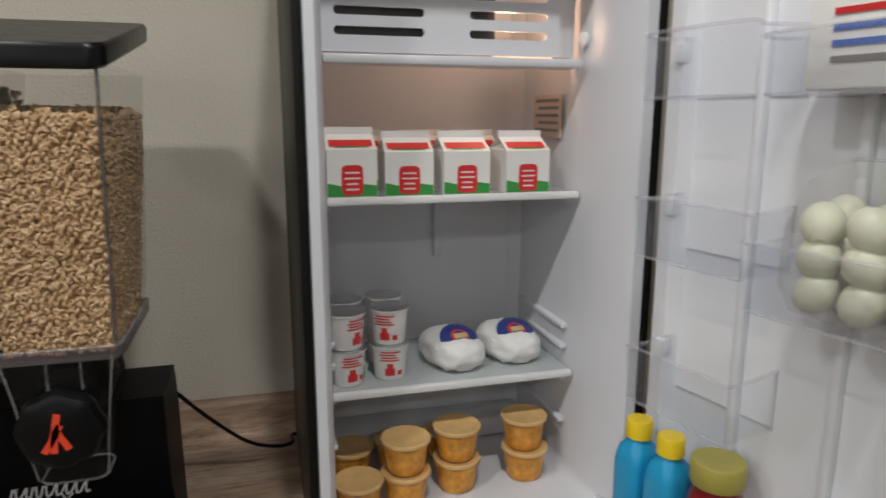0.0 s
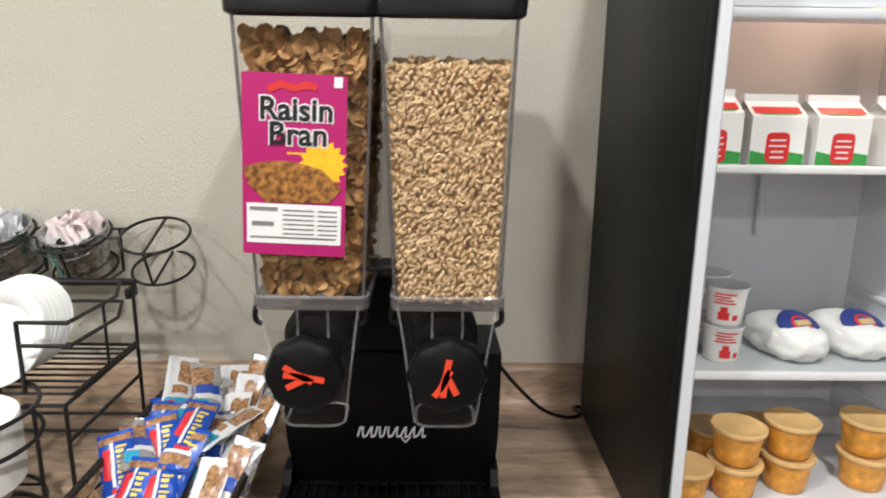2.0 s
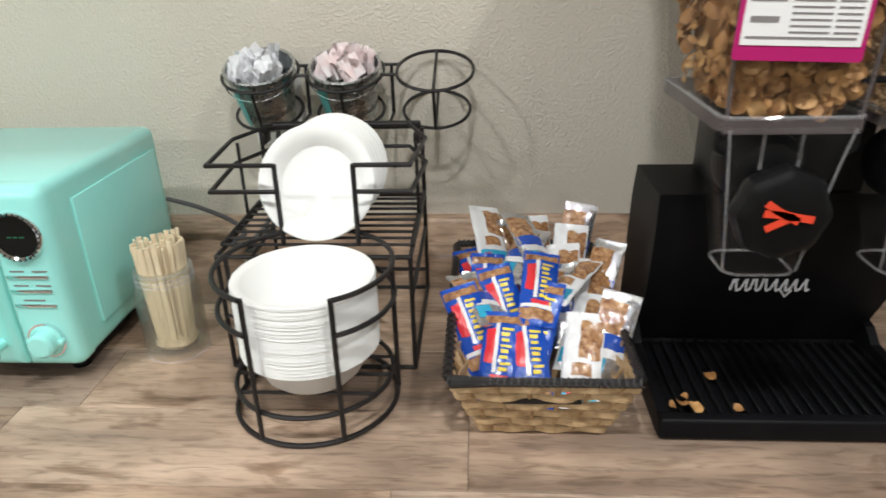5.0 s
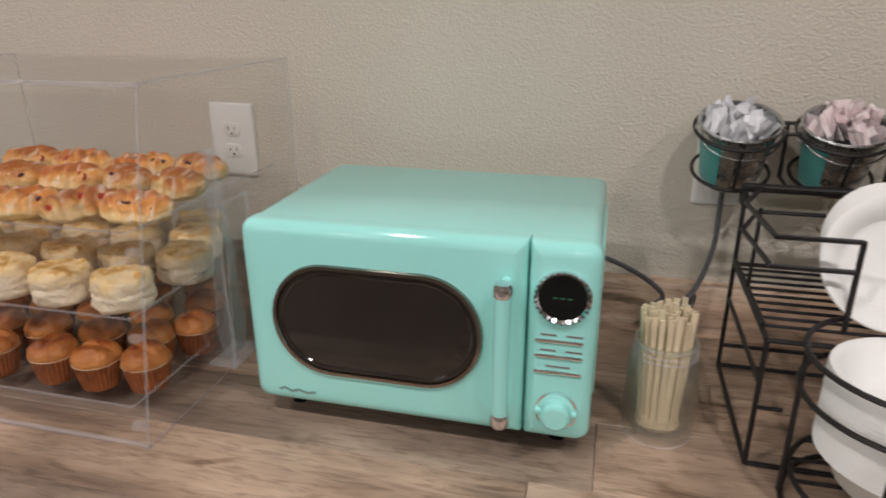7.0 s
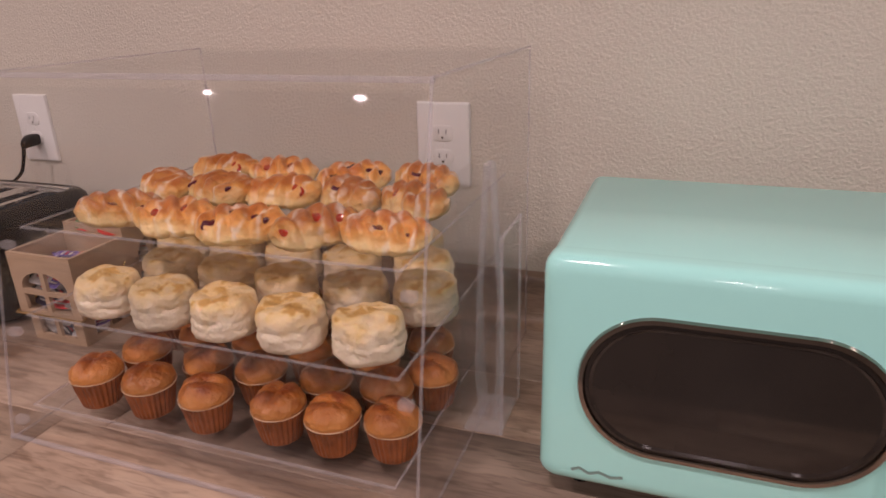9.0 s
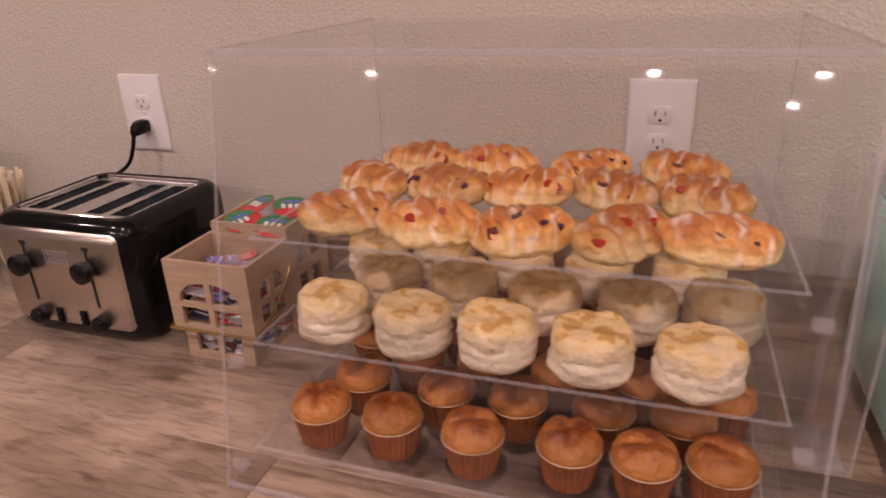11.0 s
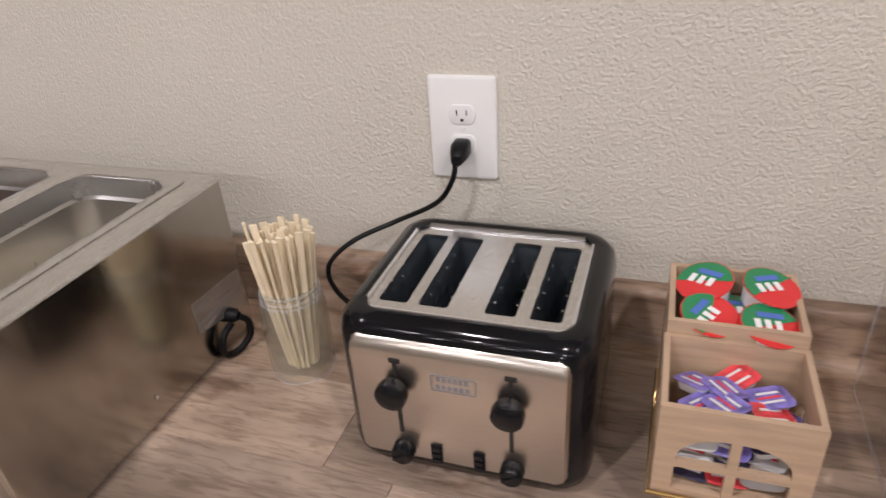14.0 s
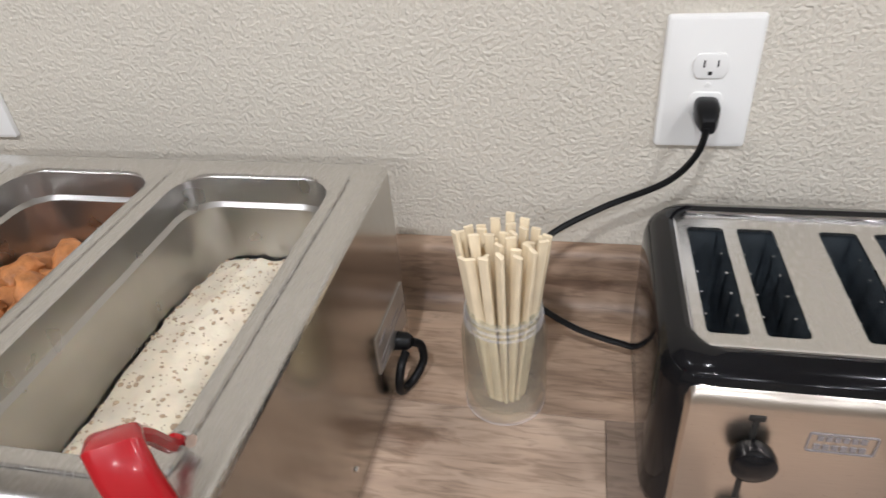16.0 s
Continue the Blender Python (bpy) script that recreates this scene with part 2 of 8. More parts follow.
def laminate(name, along=(1.6, 10.0, 10.0), dark=1.0):
    """Printed weathered-wood laminate, grain along x, one tone per board."""
    m = bpy.data.materials.new(name)
    m.use_nodes = True
    nt = m.node_tree
    L = nt.links.new
    b = nt.nodes["Principled BSDF"]
    b.inputs["Roughness"].default_value = 0.42
    tc = nt.nodes.new("ShaderNodeTexCoord")
    oi = nt.nodes.new("ShaderNodeObjectInfo")
    off = nt.nodes.new("ShaderNodeVectorMath")
    off.operation = "MULTIPLY_ADD"
    comb = nt.nodes.new("ShaderNodeCombineXYZ")
    for i in range(3):
        L(oi.outputs["Random"], comb.inputs[i])
    L(comb.outputs[0], off.inputs[0])
    off.inputs[1].default_value = (37.0, 19.0, 53.0)
    L(tc.outputs["Object"], off.inputs[2])
    mp = nt.nodes.new("ShaderNodeMapping")
    mp.inputs["Scale"].default_value = along
    L(off.outputs[0], mp.inputs["Vector"])

    def noise_node(scale, detail, dist=0.0, src=mp):
        n = nt.nodes.new("ShaderNodeTexNoise")
        n.inputs["Scale"].default_value, n.inputs["Detail"].default_value, n.inputs["Distortion"].default_value = scale, detail, dist
        L(src.outputs[0], n.inputs["Vector"])
        return n

    def ramp(src, stops):
        r = nt.nodes.new("ShaderNodeValToRGB")
        e = r.color_ramp.elements
        e[0].position, e[0].color = stops[0][0], (*stops[0][1], 1)
        e[1].position, e[1].color = stops[-1][0], (*stops[-1][1], 1)
        for p, c in stops[1:-1]:
            x = e.new(p)
            x.color = (*c, 1)
        L(src, r.inputs["Fac"])
        return r

    def mix(kind, fac, a, c):
        x = nt.nodes.new("ShaderNodeMix")
        x.data_type, x.blend_type = "RGBA", kind
        if isinstance(fac, float):
            x.inputs[0].default_value = fac
        else:
            L(fac, x.inputs[0])
        L(a, x.inputs[6])
        L(c, x.inputs[7])
        return x.outputs[2]

    d = dark
    broad = ramp(noise_node(1.7, 6, 0.5).outputs["Fac"], [(0.30, (0.17 * d, 0.125 * d, 0.095 * d)), (0.42, (0.33 * d, 0.245 * d, 0.18 * d)), (0.56, (0.46 * d, 0.355 * d, 0.265 * d)), (0.72, (0.58 * d, 0.48 * d, 0.38 * d))])
    grey = ramp(noise_node(1.3, 6, 0.3).outputs["Fac"], [(0.30, (0.19 * d, 0.155 * d, 0.13 * d)), (0.5, (0.37 * d, 0.305 * d, 0.25 * d)), (0.72, (0.54 * d, 0.46 * d, 0.38 * d))])
    tone = ramp(oi.outputs["Random"], [(0.0, (0.0, 0.0, 0.0)), (1.0, (1.0, 1.0, 1.0))])
    col = mix("MIX", tone.outputs["Color"], broad.outputs["Color"], grey.outputs["Color"])
    fine = ramp(noise_node(13.0, 9, 0.9).outputs["Fac"], [(0.34, (0.48, 0.44, 0.41)), (0.52, (1, 1, 1)), (0.70, (1.12, 1.10, 1.08))])
    col = mix("MULTIPLY", 0.62, col, fine.outputs["Color"])
    mp4 = nt.nodes.new("ShaderNodeMapping")
    mp4.inputs["Scale"].default_value = (7.0, 95.0, 95.0)
    L(off.outputs[0], mp4.inputs["Vector"])
    split = ramp(noise_node(1.0, 5, 1.2, mp4).outputs["Fac"], [(0.26, (0.30, 0.26, 0.23)), (0.37, (1, 1, 1))])
    col = mix("MULTIPLY", 0.45, col, split.outputs["Color"])
    mp2 = nt.nodes.new("ShaderNodeMapping")
    mp2.inputs["Scale"].default_value = (5.0, 13.0, 13.0)
    L(off.outputs[0], mp2.inputs["Vector"])
    spots = ramp(noise_node(1.6, 6, 0.6, mp2).outputs["Fac"], [(0.60, (1, 1, 1)), (0.68, (0.58, 0.52, 0.47)), (0.80, (0.34, 0.30, 0.27))])
    col = mix("MULTIPLY", 0.9, col, spots.outputs["Color"])
    mp3 = nt.nodes.new("ShaderNodeMapping")
    mp3.inputs["Scale"].default_value = (2.2, 2.2, 2.2)
    L(off.outputs[0], mp3.inputs["Vector"])
    patch = ramp(noise_node(2.0, 3, 0.0, mp3).outputs["Fac"], [(0.35, (0.66, 0.60, 0.56)), (0.65, (1.30, 1.20, 1.13))])
    col = mix("MULTIPLY", 1.0, col, patch.outputs["Color"])
    L(col, b.inputs["Base Color"])
    bp = nt.nodes.new("ShaderNodeBump")
    bp.inputs["Strength"].default_value, bp.inputs["Distance"].default_value = 0.35, 0.0006
    L(fine.outputs["Color"], bp.inputs["Height"])
    L(bp.outputs[0], b.inputs["Normal"])
    return m


def brushed(name, base, rough=0.3, stretch=(1, 1, 60), bump=0.00006):
    return mat(name, base, rough, metal=1.0, var=0.06, scale=30, bump=bump, bscale=60, rvar=0.08, stretch=stretch)


def acrylic(name, tint=(0.95, 0.95, 0.97), alpha_edge=0.0):
    """Thin clear plastic: a mostly see-through sheet with a mirror gloss."""
    m = bpy.data.materials.new(name)
    m.use_nodes = True
    nt = m.node_tree
    L = nt.links.new
    out = nt.nodes["Material Output"]
    nt.nodes.remove(nt.nodes["Principled BSDF"])
    tr = nt.nodes.new("ShaderNodeBsdfTransparent")
    tr.inputs[0].default_value = (*tint, 1)
    gl = nt.nodes.new("ShaderNodeBsdfGlossy")
    gl.inputs["Roughness"].default_value = 0.03
    lw = nt.nodes.new("ShaderNodeLayerWeight")
    lw.inputs["Blend"].default_value = 0.5
    pw = nt.nodes.new("ShaderNodeMath")
    pw.operation = "POWER"
    pw.inputs[1].default_value = 5.0
    L(lw.outputs["Facing"], pw.inputs[0])
    fr = nt.nodes.new("ShaderNodeMath")
    fr.operation = "MULTIPLY_ADD"
    fr.inputs[1].default_value, fr.inputs[2].default_value = 0.18, 0.022
    L(pw.outputs[0], fr.inputs[0])
    df = nt.nodes.new("ShaderNodeBsdfDiffuse")
    df.inputs[0].default_value = (0.8, 0.8, 0.8, 1)
    tc = nt.nodes.new("ShaderNodeTexCoord")
    nz = nt.nodes.new("ShaderNodeTexNoise")
    nz.inputs["Scale"].default_value = 9.0
    nz.inputs["Detail"].default_value = 7
    L(tc.outputs["Object"], nz.inputs["Vector"])
    mr = nt.nodes.new("ShaderNodeMapRange")
    mr.inputs["From Min"].default_value, mr.inputs["From Max"].default_value = 0.45, 0.8
    mr.inputs["To Min"].default_value, mr.inputs["To Max"].default_value = alpha_edge, alpha_edge + 0.012
    L(nz.outputs["Fac"], mr.inputs["Value"])
    m1 = nt.nodes.new("ShaderNodeMixShader")
    L(mr.outputs[0], m1.inputs[0])
    L(tr.outputs[0], m1.inputs[1])
    L(df.outputs[0], m1.inputs[2])
    m2 = nt.nodes.new("ShaderNodeMixShader")
    L(fr.outputs[0], m2.inputs[0])
    L(m1.outputs[0], m2.inputs[1])
    L(gl.outputs[0], m2.inputs[2])
    L(m2.outputs[0], out.inputs["Surface"])
    return m


def glowing(name, color, strength):
    m = bpy.data.materials.new(name)
    m.use_nodes = True
    b = m.node_tree.nodes["Principled BSDF"]
    b.inputs["Base Color"].default_value = (*color, 1)
    b.inputs["Emission Color"].default_value = (*color, 1)
    b.inputs["Emission Strength"].default_value = strength
    return m


M_WALL = plaster("painted_plaster", (0.62, 0.575, 0.49))
M_CEIL = mat("ceiling_paint", (0.75, 0.74, 0.71), 0.8, bump=0.001, bscale=90)
M_FLOOR = mat("floor_tile", (0.16, 0.135, 0.11), 0.4, var=0.2, scale=4)
M_CAB = mat("cabinet_wood", (0.16, 0.10, 0.07), 0.45, var=0.2, scale=6, stretch=(6, 6, 1))
M_LAM = laminate("weathered_laminate")
M_LAMB = laminate("weathered_laminate_edge")
M_JOINT = mat("laminate_joint", (0.13, 0.10, 0.08), 0.6)
M_BLACKP = mat("black_plastic", (0.006, 0.006, 0.0065), 0.33, spec=0.24, var=0.2, bump=0.00005, bscale=900, rvar=0.06)
M_BLACKM = mat("matte_black_plastic", (0.005, 0.005, 0.006), 0.45, spec=0.13, var=0.25, bump=0.0001, bscale=700)
M_GLOSSB = mat("gloss_black", (0.006, 0.006, 0.007), 0.10, var=0.2, rvar=0.03, spec=0.35)
M_WIRE = mat("black_wire", (0.014, 0.012, 0.012), 0.42, var=0.3, scale=60, bump=0.0001, bscale=500)
M_WHITEP = mat("white_plastic", (0.78, 0.78, 0.77), 0.35, var=0.03, bump=0.00004, bscale=400)
# one white plastic in two tones: dim for the cavity, lit for the door
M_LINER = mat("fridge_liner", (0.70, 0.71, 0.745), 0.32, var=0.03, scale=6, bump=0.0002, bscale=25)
M_LINER_LIT = mat("door_liner", (0.84, 0.85, 0.88), 0.32, var=0.03, scale=6, bump=0.0002, bscale=25)
M_FRSIDE = mat("fridge_side_black", (0.010, 0.010, 0.009), 0.4, spec=0.15, var=0.15, bump=0.0002, bscale=350)
M_PLATEW = mat("white_foam", (0.84, 0.84, 0.82), 0.55, var=0.02, bump=0.0001, bscale=500)
M_MINT = mat("mint_enamel", (0.39, 0.88, 0.82), 0.12, var=0.03, scale=5, coat=0.6)
M_MINTD = mat("mint_enamel_side", (0.39, 0.88, 0.82), 0.18, var=0.03, scale=5, coat=0.3)
M_DKCHROME = mat("smoked_chrome", (0.30, 0.26, 0.23), 0.12, metal=1.0, var=0.05)
M_CHROME = mat("chrome", (0.82, 0.82, 0.84), 0.08, metal=1.0, var=0.03)
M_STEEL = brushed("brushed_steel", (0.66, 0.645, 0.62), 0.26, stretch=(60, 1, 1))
M_STEELF = mat("brushed_steel_front", (0.62, 0.56, 0.49), 0.30, metal=1.0, var=0.05, scale=40, rvar=0.06, stretch=(1, 1, 30))
# warmer's side sheet, base darkened to stand in for its dim reflections
M_STEEL_SHADED = mat("brushed_steel_shaded", (0.44, 0.415, 0.375), 0.18, metal=1.0, var=0.05, scale=6, rvar=0.05, stretch=(1, 8, 1))
M_PAN = mat("pan_steel", (0.47, 0.46, 0.44), 0.30, metal=1.0, var=0.08, scale=12, rvar=0.08)
M_ACR = acrylic("clear_acrylic", (0.985, 0.985, 0.985))
# white mixed in, so edges look as if they catch the light
M_ACRE = acrylic("clear_acrylic_glint", (0.97, 0.96, 0.98), 0.13)
M_HOP = acrylic("clear_hopper", (0.95, 0.945, 0.94), 0.003)
M_BIN = acrylic("door_bin_plastic", (0.97, 0.975, 0.985), 0.02)
M_BROWNG = mat("smoked_window", (0.022, 0.017, 0.014), 0.08, var=0.15, scale=12, coat=0.4)
M_DISPLAY = mat("display_black", (0.004, 0.005, 0.005), 0.06, var=0.1)
M_PLASTW = mat("outlet_white", (0.80, 0.79, 0.76), 0.3, var=0.02)
M_SLOT = mat("dark_slot", (0.02, 0.018, 0.016), 0.6)

# ---- the setting ----


def structure(name, bm, m, smooth=False, label="", at=None):
    return tagged(part(name, bm, m, None, label, smooth, at), kind="structure")


X0, X1, YB = -7.4, 2.6, -6.4
structure("wall_north", boxed(X0, X1, W, W + 0.12, 0, CEIL), M_WALL, label="beige wall with knock-down plaster texture")
structure("wall_south", boxed(X0, X1, YB - 0.12, YB, 0, CEIL), M_WALL)
structure("wall_east", boxed(X1, X1 + 0.12, YB, W, 0, CEIL), M_WALL)
structure("wall_west", boxed(X0 - 0.12, X0, YB, W, 0, CEIL), M_WALL)
structure("floor", boxed(X0, X1, YB, W, -0.1, 0), M_FLOOR)
structure("ceiling", boxed(X0, X1, YB, W, CEIL, CEIL + 0.1), M_CEIL)

for lx, ly in LAMP_XY:
    d = thing("recessed_downlight", pose(lx, ly, CEIL), "round recessed ceiling downlight with white trim", "ceiling light", "ceiling downlights")
    part("trim", lathe([(0.056, -0.001), (0.08, -0.001), (0.078, -0.008), (0.059, -0.012), (0.056, -0.006)], 32, close=True), M_WHITEP, d)
    part("lens", lathe([(0, -0.004), (0.055, -0.004)], 32), glowing("downlight_lens", (1.0, 0.9, 0.76), 14.0) if "downlight_lens" not in bpy.data.materials else bpy.data.materials["downlight_lens"], d)
    la = bpy.data.lights.new("downlight", "AREA")
    la.shape, la.size, la.energy, la.color = "DISK", 0.085, LAMP_W, (1.0, 0.945, 0.88)
    lo = new("downlight", la)
    lo.matrix_basis = pose(lx, ly, CEIL - 0.016)
# ---- counter ----
YF = 0.66
structure("counter_base", boxed(-4.9, 1.7, YF + 0.05, W - 0.003, 0.0, C - 0.04), M_CAB)
counter = structure("countertop", boxed(-4.9, 1.7, YF, W - 0.002, C - 0.038, C - 0.003), M_JOINT, label="weathered wood-look laminate countertop")
cove = [(1.268, C + 0.0003), (1.278, C + 0.002), (1.287, C + 0.0065), (1.2925, C + 0.015), (1.2935, C + 0.07), (1.2955, C + 0.077), (1.300, C + 0.0815), (1.308, C + 0.083), (W - 0.001, C + 0.083), (W - 0.001, C - 0.0025), (1.268, C - 0.0025)]
structure("backsplash", loft([[(x, y, z) for y, z in cove] for x in (-4.9, 1.7)]), M_LAMB, True, "wood-look laminate upstand along the wall")

# ---- more materials ----
M_RED = mat("red_print", (0.62, 0.03, 0.03), 0.4, var=0.05)
M_REDK = mat("red_orange_print", (0.80, 0.07, 0.03), 0.4, var=0.05)
M_GREEN = mat("green_print", (0.05, 0.30, 0.06), 0.4, var=0.2, scale=60)
M_CARTON = mat("carton_white", (0.80, 0.79, 0.76), 0.35, var=0.02)
M_PEACH = mat("peach_fruit", (0.72, 0.33, 0.045), 0.35, var=0.35, scale=60, sss=0.1)
M_LID = mat("clear_lid", (0.74, 0.48, 0.20), 0.2, var=0.1, scale=40)
M_FOIL = mat("foil", (0.70, 0.70, 0.72), 0.25, metal=1.0, var=0.08, bump=0.0006, bscale=60)
M_WRAP = mat("paper_wrap", (0.82, 0.81, 0.78), 0.45, var=0.04, bump=0.002, bscale=35)
M_NAVY = mat("navy_print", (0.03, 0.05, 0.22), 0.35, var=0.1)
M_GLASSS = mat("glass_shelf", (0.62, 0.66, 0.67), 0.12, var=0.03, alpha=0.75)
M_BLUEB = mat("blue_bottle", (0.03, 0.34, 0.62), 0.3, var=0.04)
M_YCAP = mat("yellow_cap", (0.85, 0.62, 0.02), 0.35, var=0.04)
M_JAM = mat("red_jam", (0.22, 0.01, 0.012), 0.15, var=0.2, coat=0.5)
M_OLIVE = mat("olive_lid", (0.38, 0.33, 0.07), 0.35, var=0.06)
M_EGG = mat("pale_egg", (0.74, 0.74, 0.58), 0.35, var=0.04, sss=0.1)
M_BAG = acrylic("clear_bag", (0.96, 0.96, 0.95), 0.08)
M_INK = mat("grey_ink", (0.22, 0.20, 0.20), 0.5)
M_BLUEI = mat("blue_ink", (0.08, 0.16, 0.5), 0.5)
M_MAGENTA = mat("magenta_label", (0.42, 0.012, 0.14), 0.35, var=0.04)
M_WHITEL = mat("white_label", (0.82, 0.81, 0.80), 0.4, var=0.02)
M_BLACKI = mat("black_ink", (0.012, 0.012, 0.014), 0.45)
M_SUN = mat("sun_yellow", (0.95, 0.50, 0.02), 0.4, var=0.12, scale=80)
M_SILV = mat("silver_print", (0.62, 0.62, 0.64), 0.35, var=0.05)
M_TAN = mat("tan_ink", (0.45, 0.3, 0.12), 0.5)


def island_mat(name, stops, rough=0.6, bump=0.0004, bscale=160, sss=0.0):
    """Colour by loose piece, with fine grain."""
    m = mat(name, stops[0], rough, bump=bump, bscale=bscale, sss=sss)
    nt = m.node_tree
    g = nt.nodes.new("ShaderNodeNewGeometry")
    r = nt.nodes.new("ShaderNodeValToRGB")
    e = r.color_ramp.elements
    e[0].color, e[1].color = (*stops[0], 1), (*stops[-1], 1)
    for i, c in enumerate(stops[1:-1]):
        x = e.new((i + 1) / (len(stops) - 1))
        x.color = (*c, 1)
    nt.links.new(g.outputs["Random Per Island"], r.inputs["Fac"])
    mx = nt.nodes.new("ShaderNodeMix")
    mx.data_type, mx.blend_type = "RGBA", "MULTIPLY"
    mx.inputs[0].default_value = 0.55
    n = nt.nodes.new("ShaderNodeTexNoise")
    n.inputs["Scale"].default_value = 90
    rr = nt.nodes.new("ShaderNodeValToRGB")
    rr.color_ramp.elements[0].position, rr.color_ramp.elements[0].color = 0.35, (0.55, 0.45, 0.36, 1)
    rr.color_ramp.elements[1].position, rr.color_ramp.elements[1].color = 0.6, (1, 1, 1, 1)
    tc = nt.nodes["Texture Coordinate"]
    nt.links.new(tc.outputs["Object"], n.inputs["Vector"])
    nt.links.new(n.outputs["Fac"], rr.inputs["Fac"])
    nt.links.new(r.outputs["Color"], mx.inputs[6])
    nt.links.new(rr.outputs["Color"], mx.inputs[7])
    nt.links.new(mx.outputs[2], nt.nodes["Principled BSDF"].inputs["Base Color"])
    return m


M_RINGS = island_mat("oat_rings", [(0.60, 0.40, 0.21), (0.68, 0.48, 0.27), (0.75, 0.56, 0.34), (0.64, 0.44, 0.24)])
M_FLAKES = island_mat("bran_flakes", [(0.40, 0.21, 0.075), (0.50, 0.28, 0.10), (0.32, 0.155, 0.05), (0.56, 0.34, 0.14)])
M_SEAG = island_mat("seagrass", [(0.52, 0.36, 0.19), (0.60, 0.43, 0.24), (0.45, 0.30, 0.15), (0.56, 0.41, 0.25)], bscale=400, bump=0.0006)

# ---- fridge ----
FX, FY, FZ = 0.04, 0.80, C
fridge = thing("mini_fridge", pose(0, 0, 0), "black compact fridge standing open on the counter, white inside", "fridge")
R_ = 0.525                          # outer right
IL, IR, IB = 0.083, 0.475, 1.17      # inside left, right, back
# shell: black sides, back and top
part("side_panel", boxed(FX, FX + 0.012, FY - 0.001, 1.235, C + 0.018, 1.86, 0.003), M_FRSIDE, fridge, "black textured side panel")
part("side_panel", boxed(R_ - 0.012, R_, FY - 0.001, 1.235, C + 0.018, 1.86, 0.003), M_FRSIDE, fridge)
part("back_panel", boxed(FX + 0.0125, R_ - 0.0125, 1.2, 1.232, C + 0.02, 1.858), M_FRSIDE, fridge)
part("top_panel", boxed(FX - 0.001, R_ + 0.001, FY - 0.002, 1.236, 1.861, 1.885, 0.004), M_BLACKM, fridge)
for fx in (0.07, 0.49):
    for fy in (0.84, 1.2):
        part("foot", lathe([(0, 0), (0.014, 0), (0.014, 0.018), (0, 0.018)], 16, centre=(fx, fy, C)), M_BLACKM, fridge)
# liner: one shell with a wide eased mouth
FLOORZ, TOPZ = 0.962, 1.83


def liner_loop(x0, x1, z0, z1, y, r):
    return [((x0 + x1) / 2 + p, y, (z0 + z1) / 2 + q) for p, q in rrect(x1 - x0, z1 - z0, r, 5)]


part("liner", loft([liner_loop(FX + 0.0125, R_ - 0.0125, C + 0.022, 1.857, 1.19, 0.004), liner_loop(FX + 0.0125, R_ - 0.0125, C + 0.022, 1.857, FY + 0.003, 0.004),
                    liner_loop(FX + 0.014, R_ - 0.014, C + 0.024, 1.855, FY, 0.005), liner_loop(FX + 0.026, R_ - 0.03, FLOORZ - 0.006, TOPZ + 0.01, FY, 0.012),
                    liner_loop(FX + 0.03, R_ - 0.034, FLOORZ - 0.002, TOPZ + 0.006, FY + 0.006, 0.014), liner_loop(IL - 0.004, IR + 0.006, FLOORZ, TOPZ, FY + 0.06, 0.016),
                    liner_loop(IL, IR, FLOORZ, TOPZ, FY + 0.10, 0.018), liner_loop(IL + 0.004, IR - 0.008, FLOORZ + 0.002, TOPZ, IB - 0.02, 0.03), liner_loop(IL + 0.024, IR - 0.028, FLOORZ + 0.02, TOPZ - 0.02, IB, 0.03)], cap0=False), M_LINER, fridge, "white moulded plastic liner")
# ribs that hold the shelves
for z in (1.43, 1.225, 1.19, 1.135, 1.06):
    for xa, xb in ((IL, IL + 0.010), (IR - 0.014, IR - 0.002)):
        part("shelf_rib", boxed(xa, xb, 0.95, 1.14, z - 0.012, z - 0.003, 0.003), M_LINER, fridge)
part("back_step", boxed(IL + 0.006, IR - 0.01, IB - 0.085, IB - 0.005, FLOORZ + 0.002, 1.005, 0.012), M_LINER, fridge)
part("back_rib", boxed(0.30, 0.312, IB - 0.012, IB - 0.001, 1.3, 1.43, 0.003), M_LINER, fridge)
# cold compartment front with slotted vents and drip lip
slots = []
for cx in (0.165, 0.352):
    for cz in (1.668, 1.694, 1.720, 1.746):
        slots.append(shift(rrect(0.125 if cx < 0.2 else 0.118, 0.0115, 0.0055, 4), cx, cz))
panel = [(IL + 0.002, 1.640), (0.43, 1.640), (0.43, 1.79), (IL + 0.002, 1.79)]
part("vent_panel", holed(panel, slots, 0.93, 0.936), M_LINER, fridge, "white panel with rows of slots", smooth=False)
part("drip_lip", boxed(IL + 0.002, 0.462, 0.915, 0.965, 1.624, 1.637, 0.004), M_LINER, fridge)
part("vent_side", boxed(0.433, 0.464, 0.945, 0.96, 1.64, 1.79, 0.006), M_LINER, fridge)
part("thermostat_dial", lathe([(0, 0), (0.012, 0), (0.012, 0.006), (0.006, 0.010), (0, 0.010)], 20, centre=(0, 0, 0)), M_WHITEP, fridge, at=pose(IR - 0.002, 0.93, 1.665, 0, -90, 0))
# added sheet: keeps lamp light off the left slots so they look dark
part("cold_plate", boxed(IL + 0.004, 0.335, 0.944, 0.952, 1.642, 1.79), mat("dark_blocker", (0.09, 0.09, 0.085), 0.5), fridge, "dark cold plate behind the vents")
lamp_box = part("lamp_cover", boxed(0.37, 0.45, 0.985, 1.06, 1.640, 1.662, 0.008), glowing("warm_lamp_cover", (1.0, 0.62, 0.36), 1.6), fridge, "lit warm lamp cover")
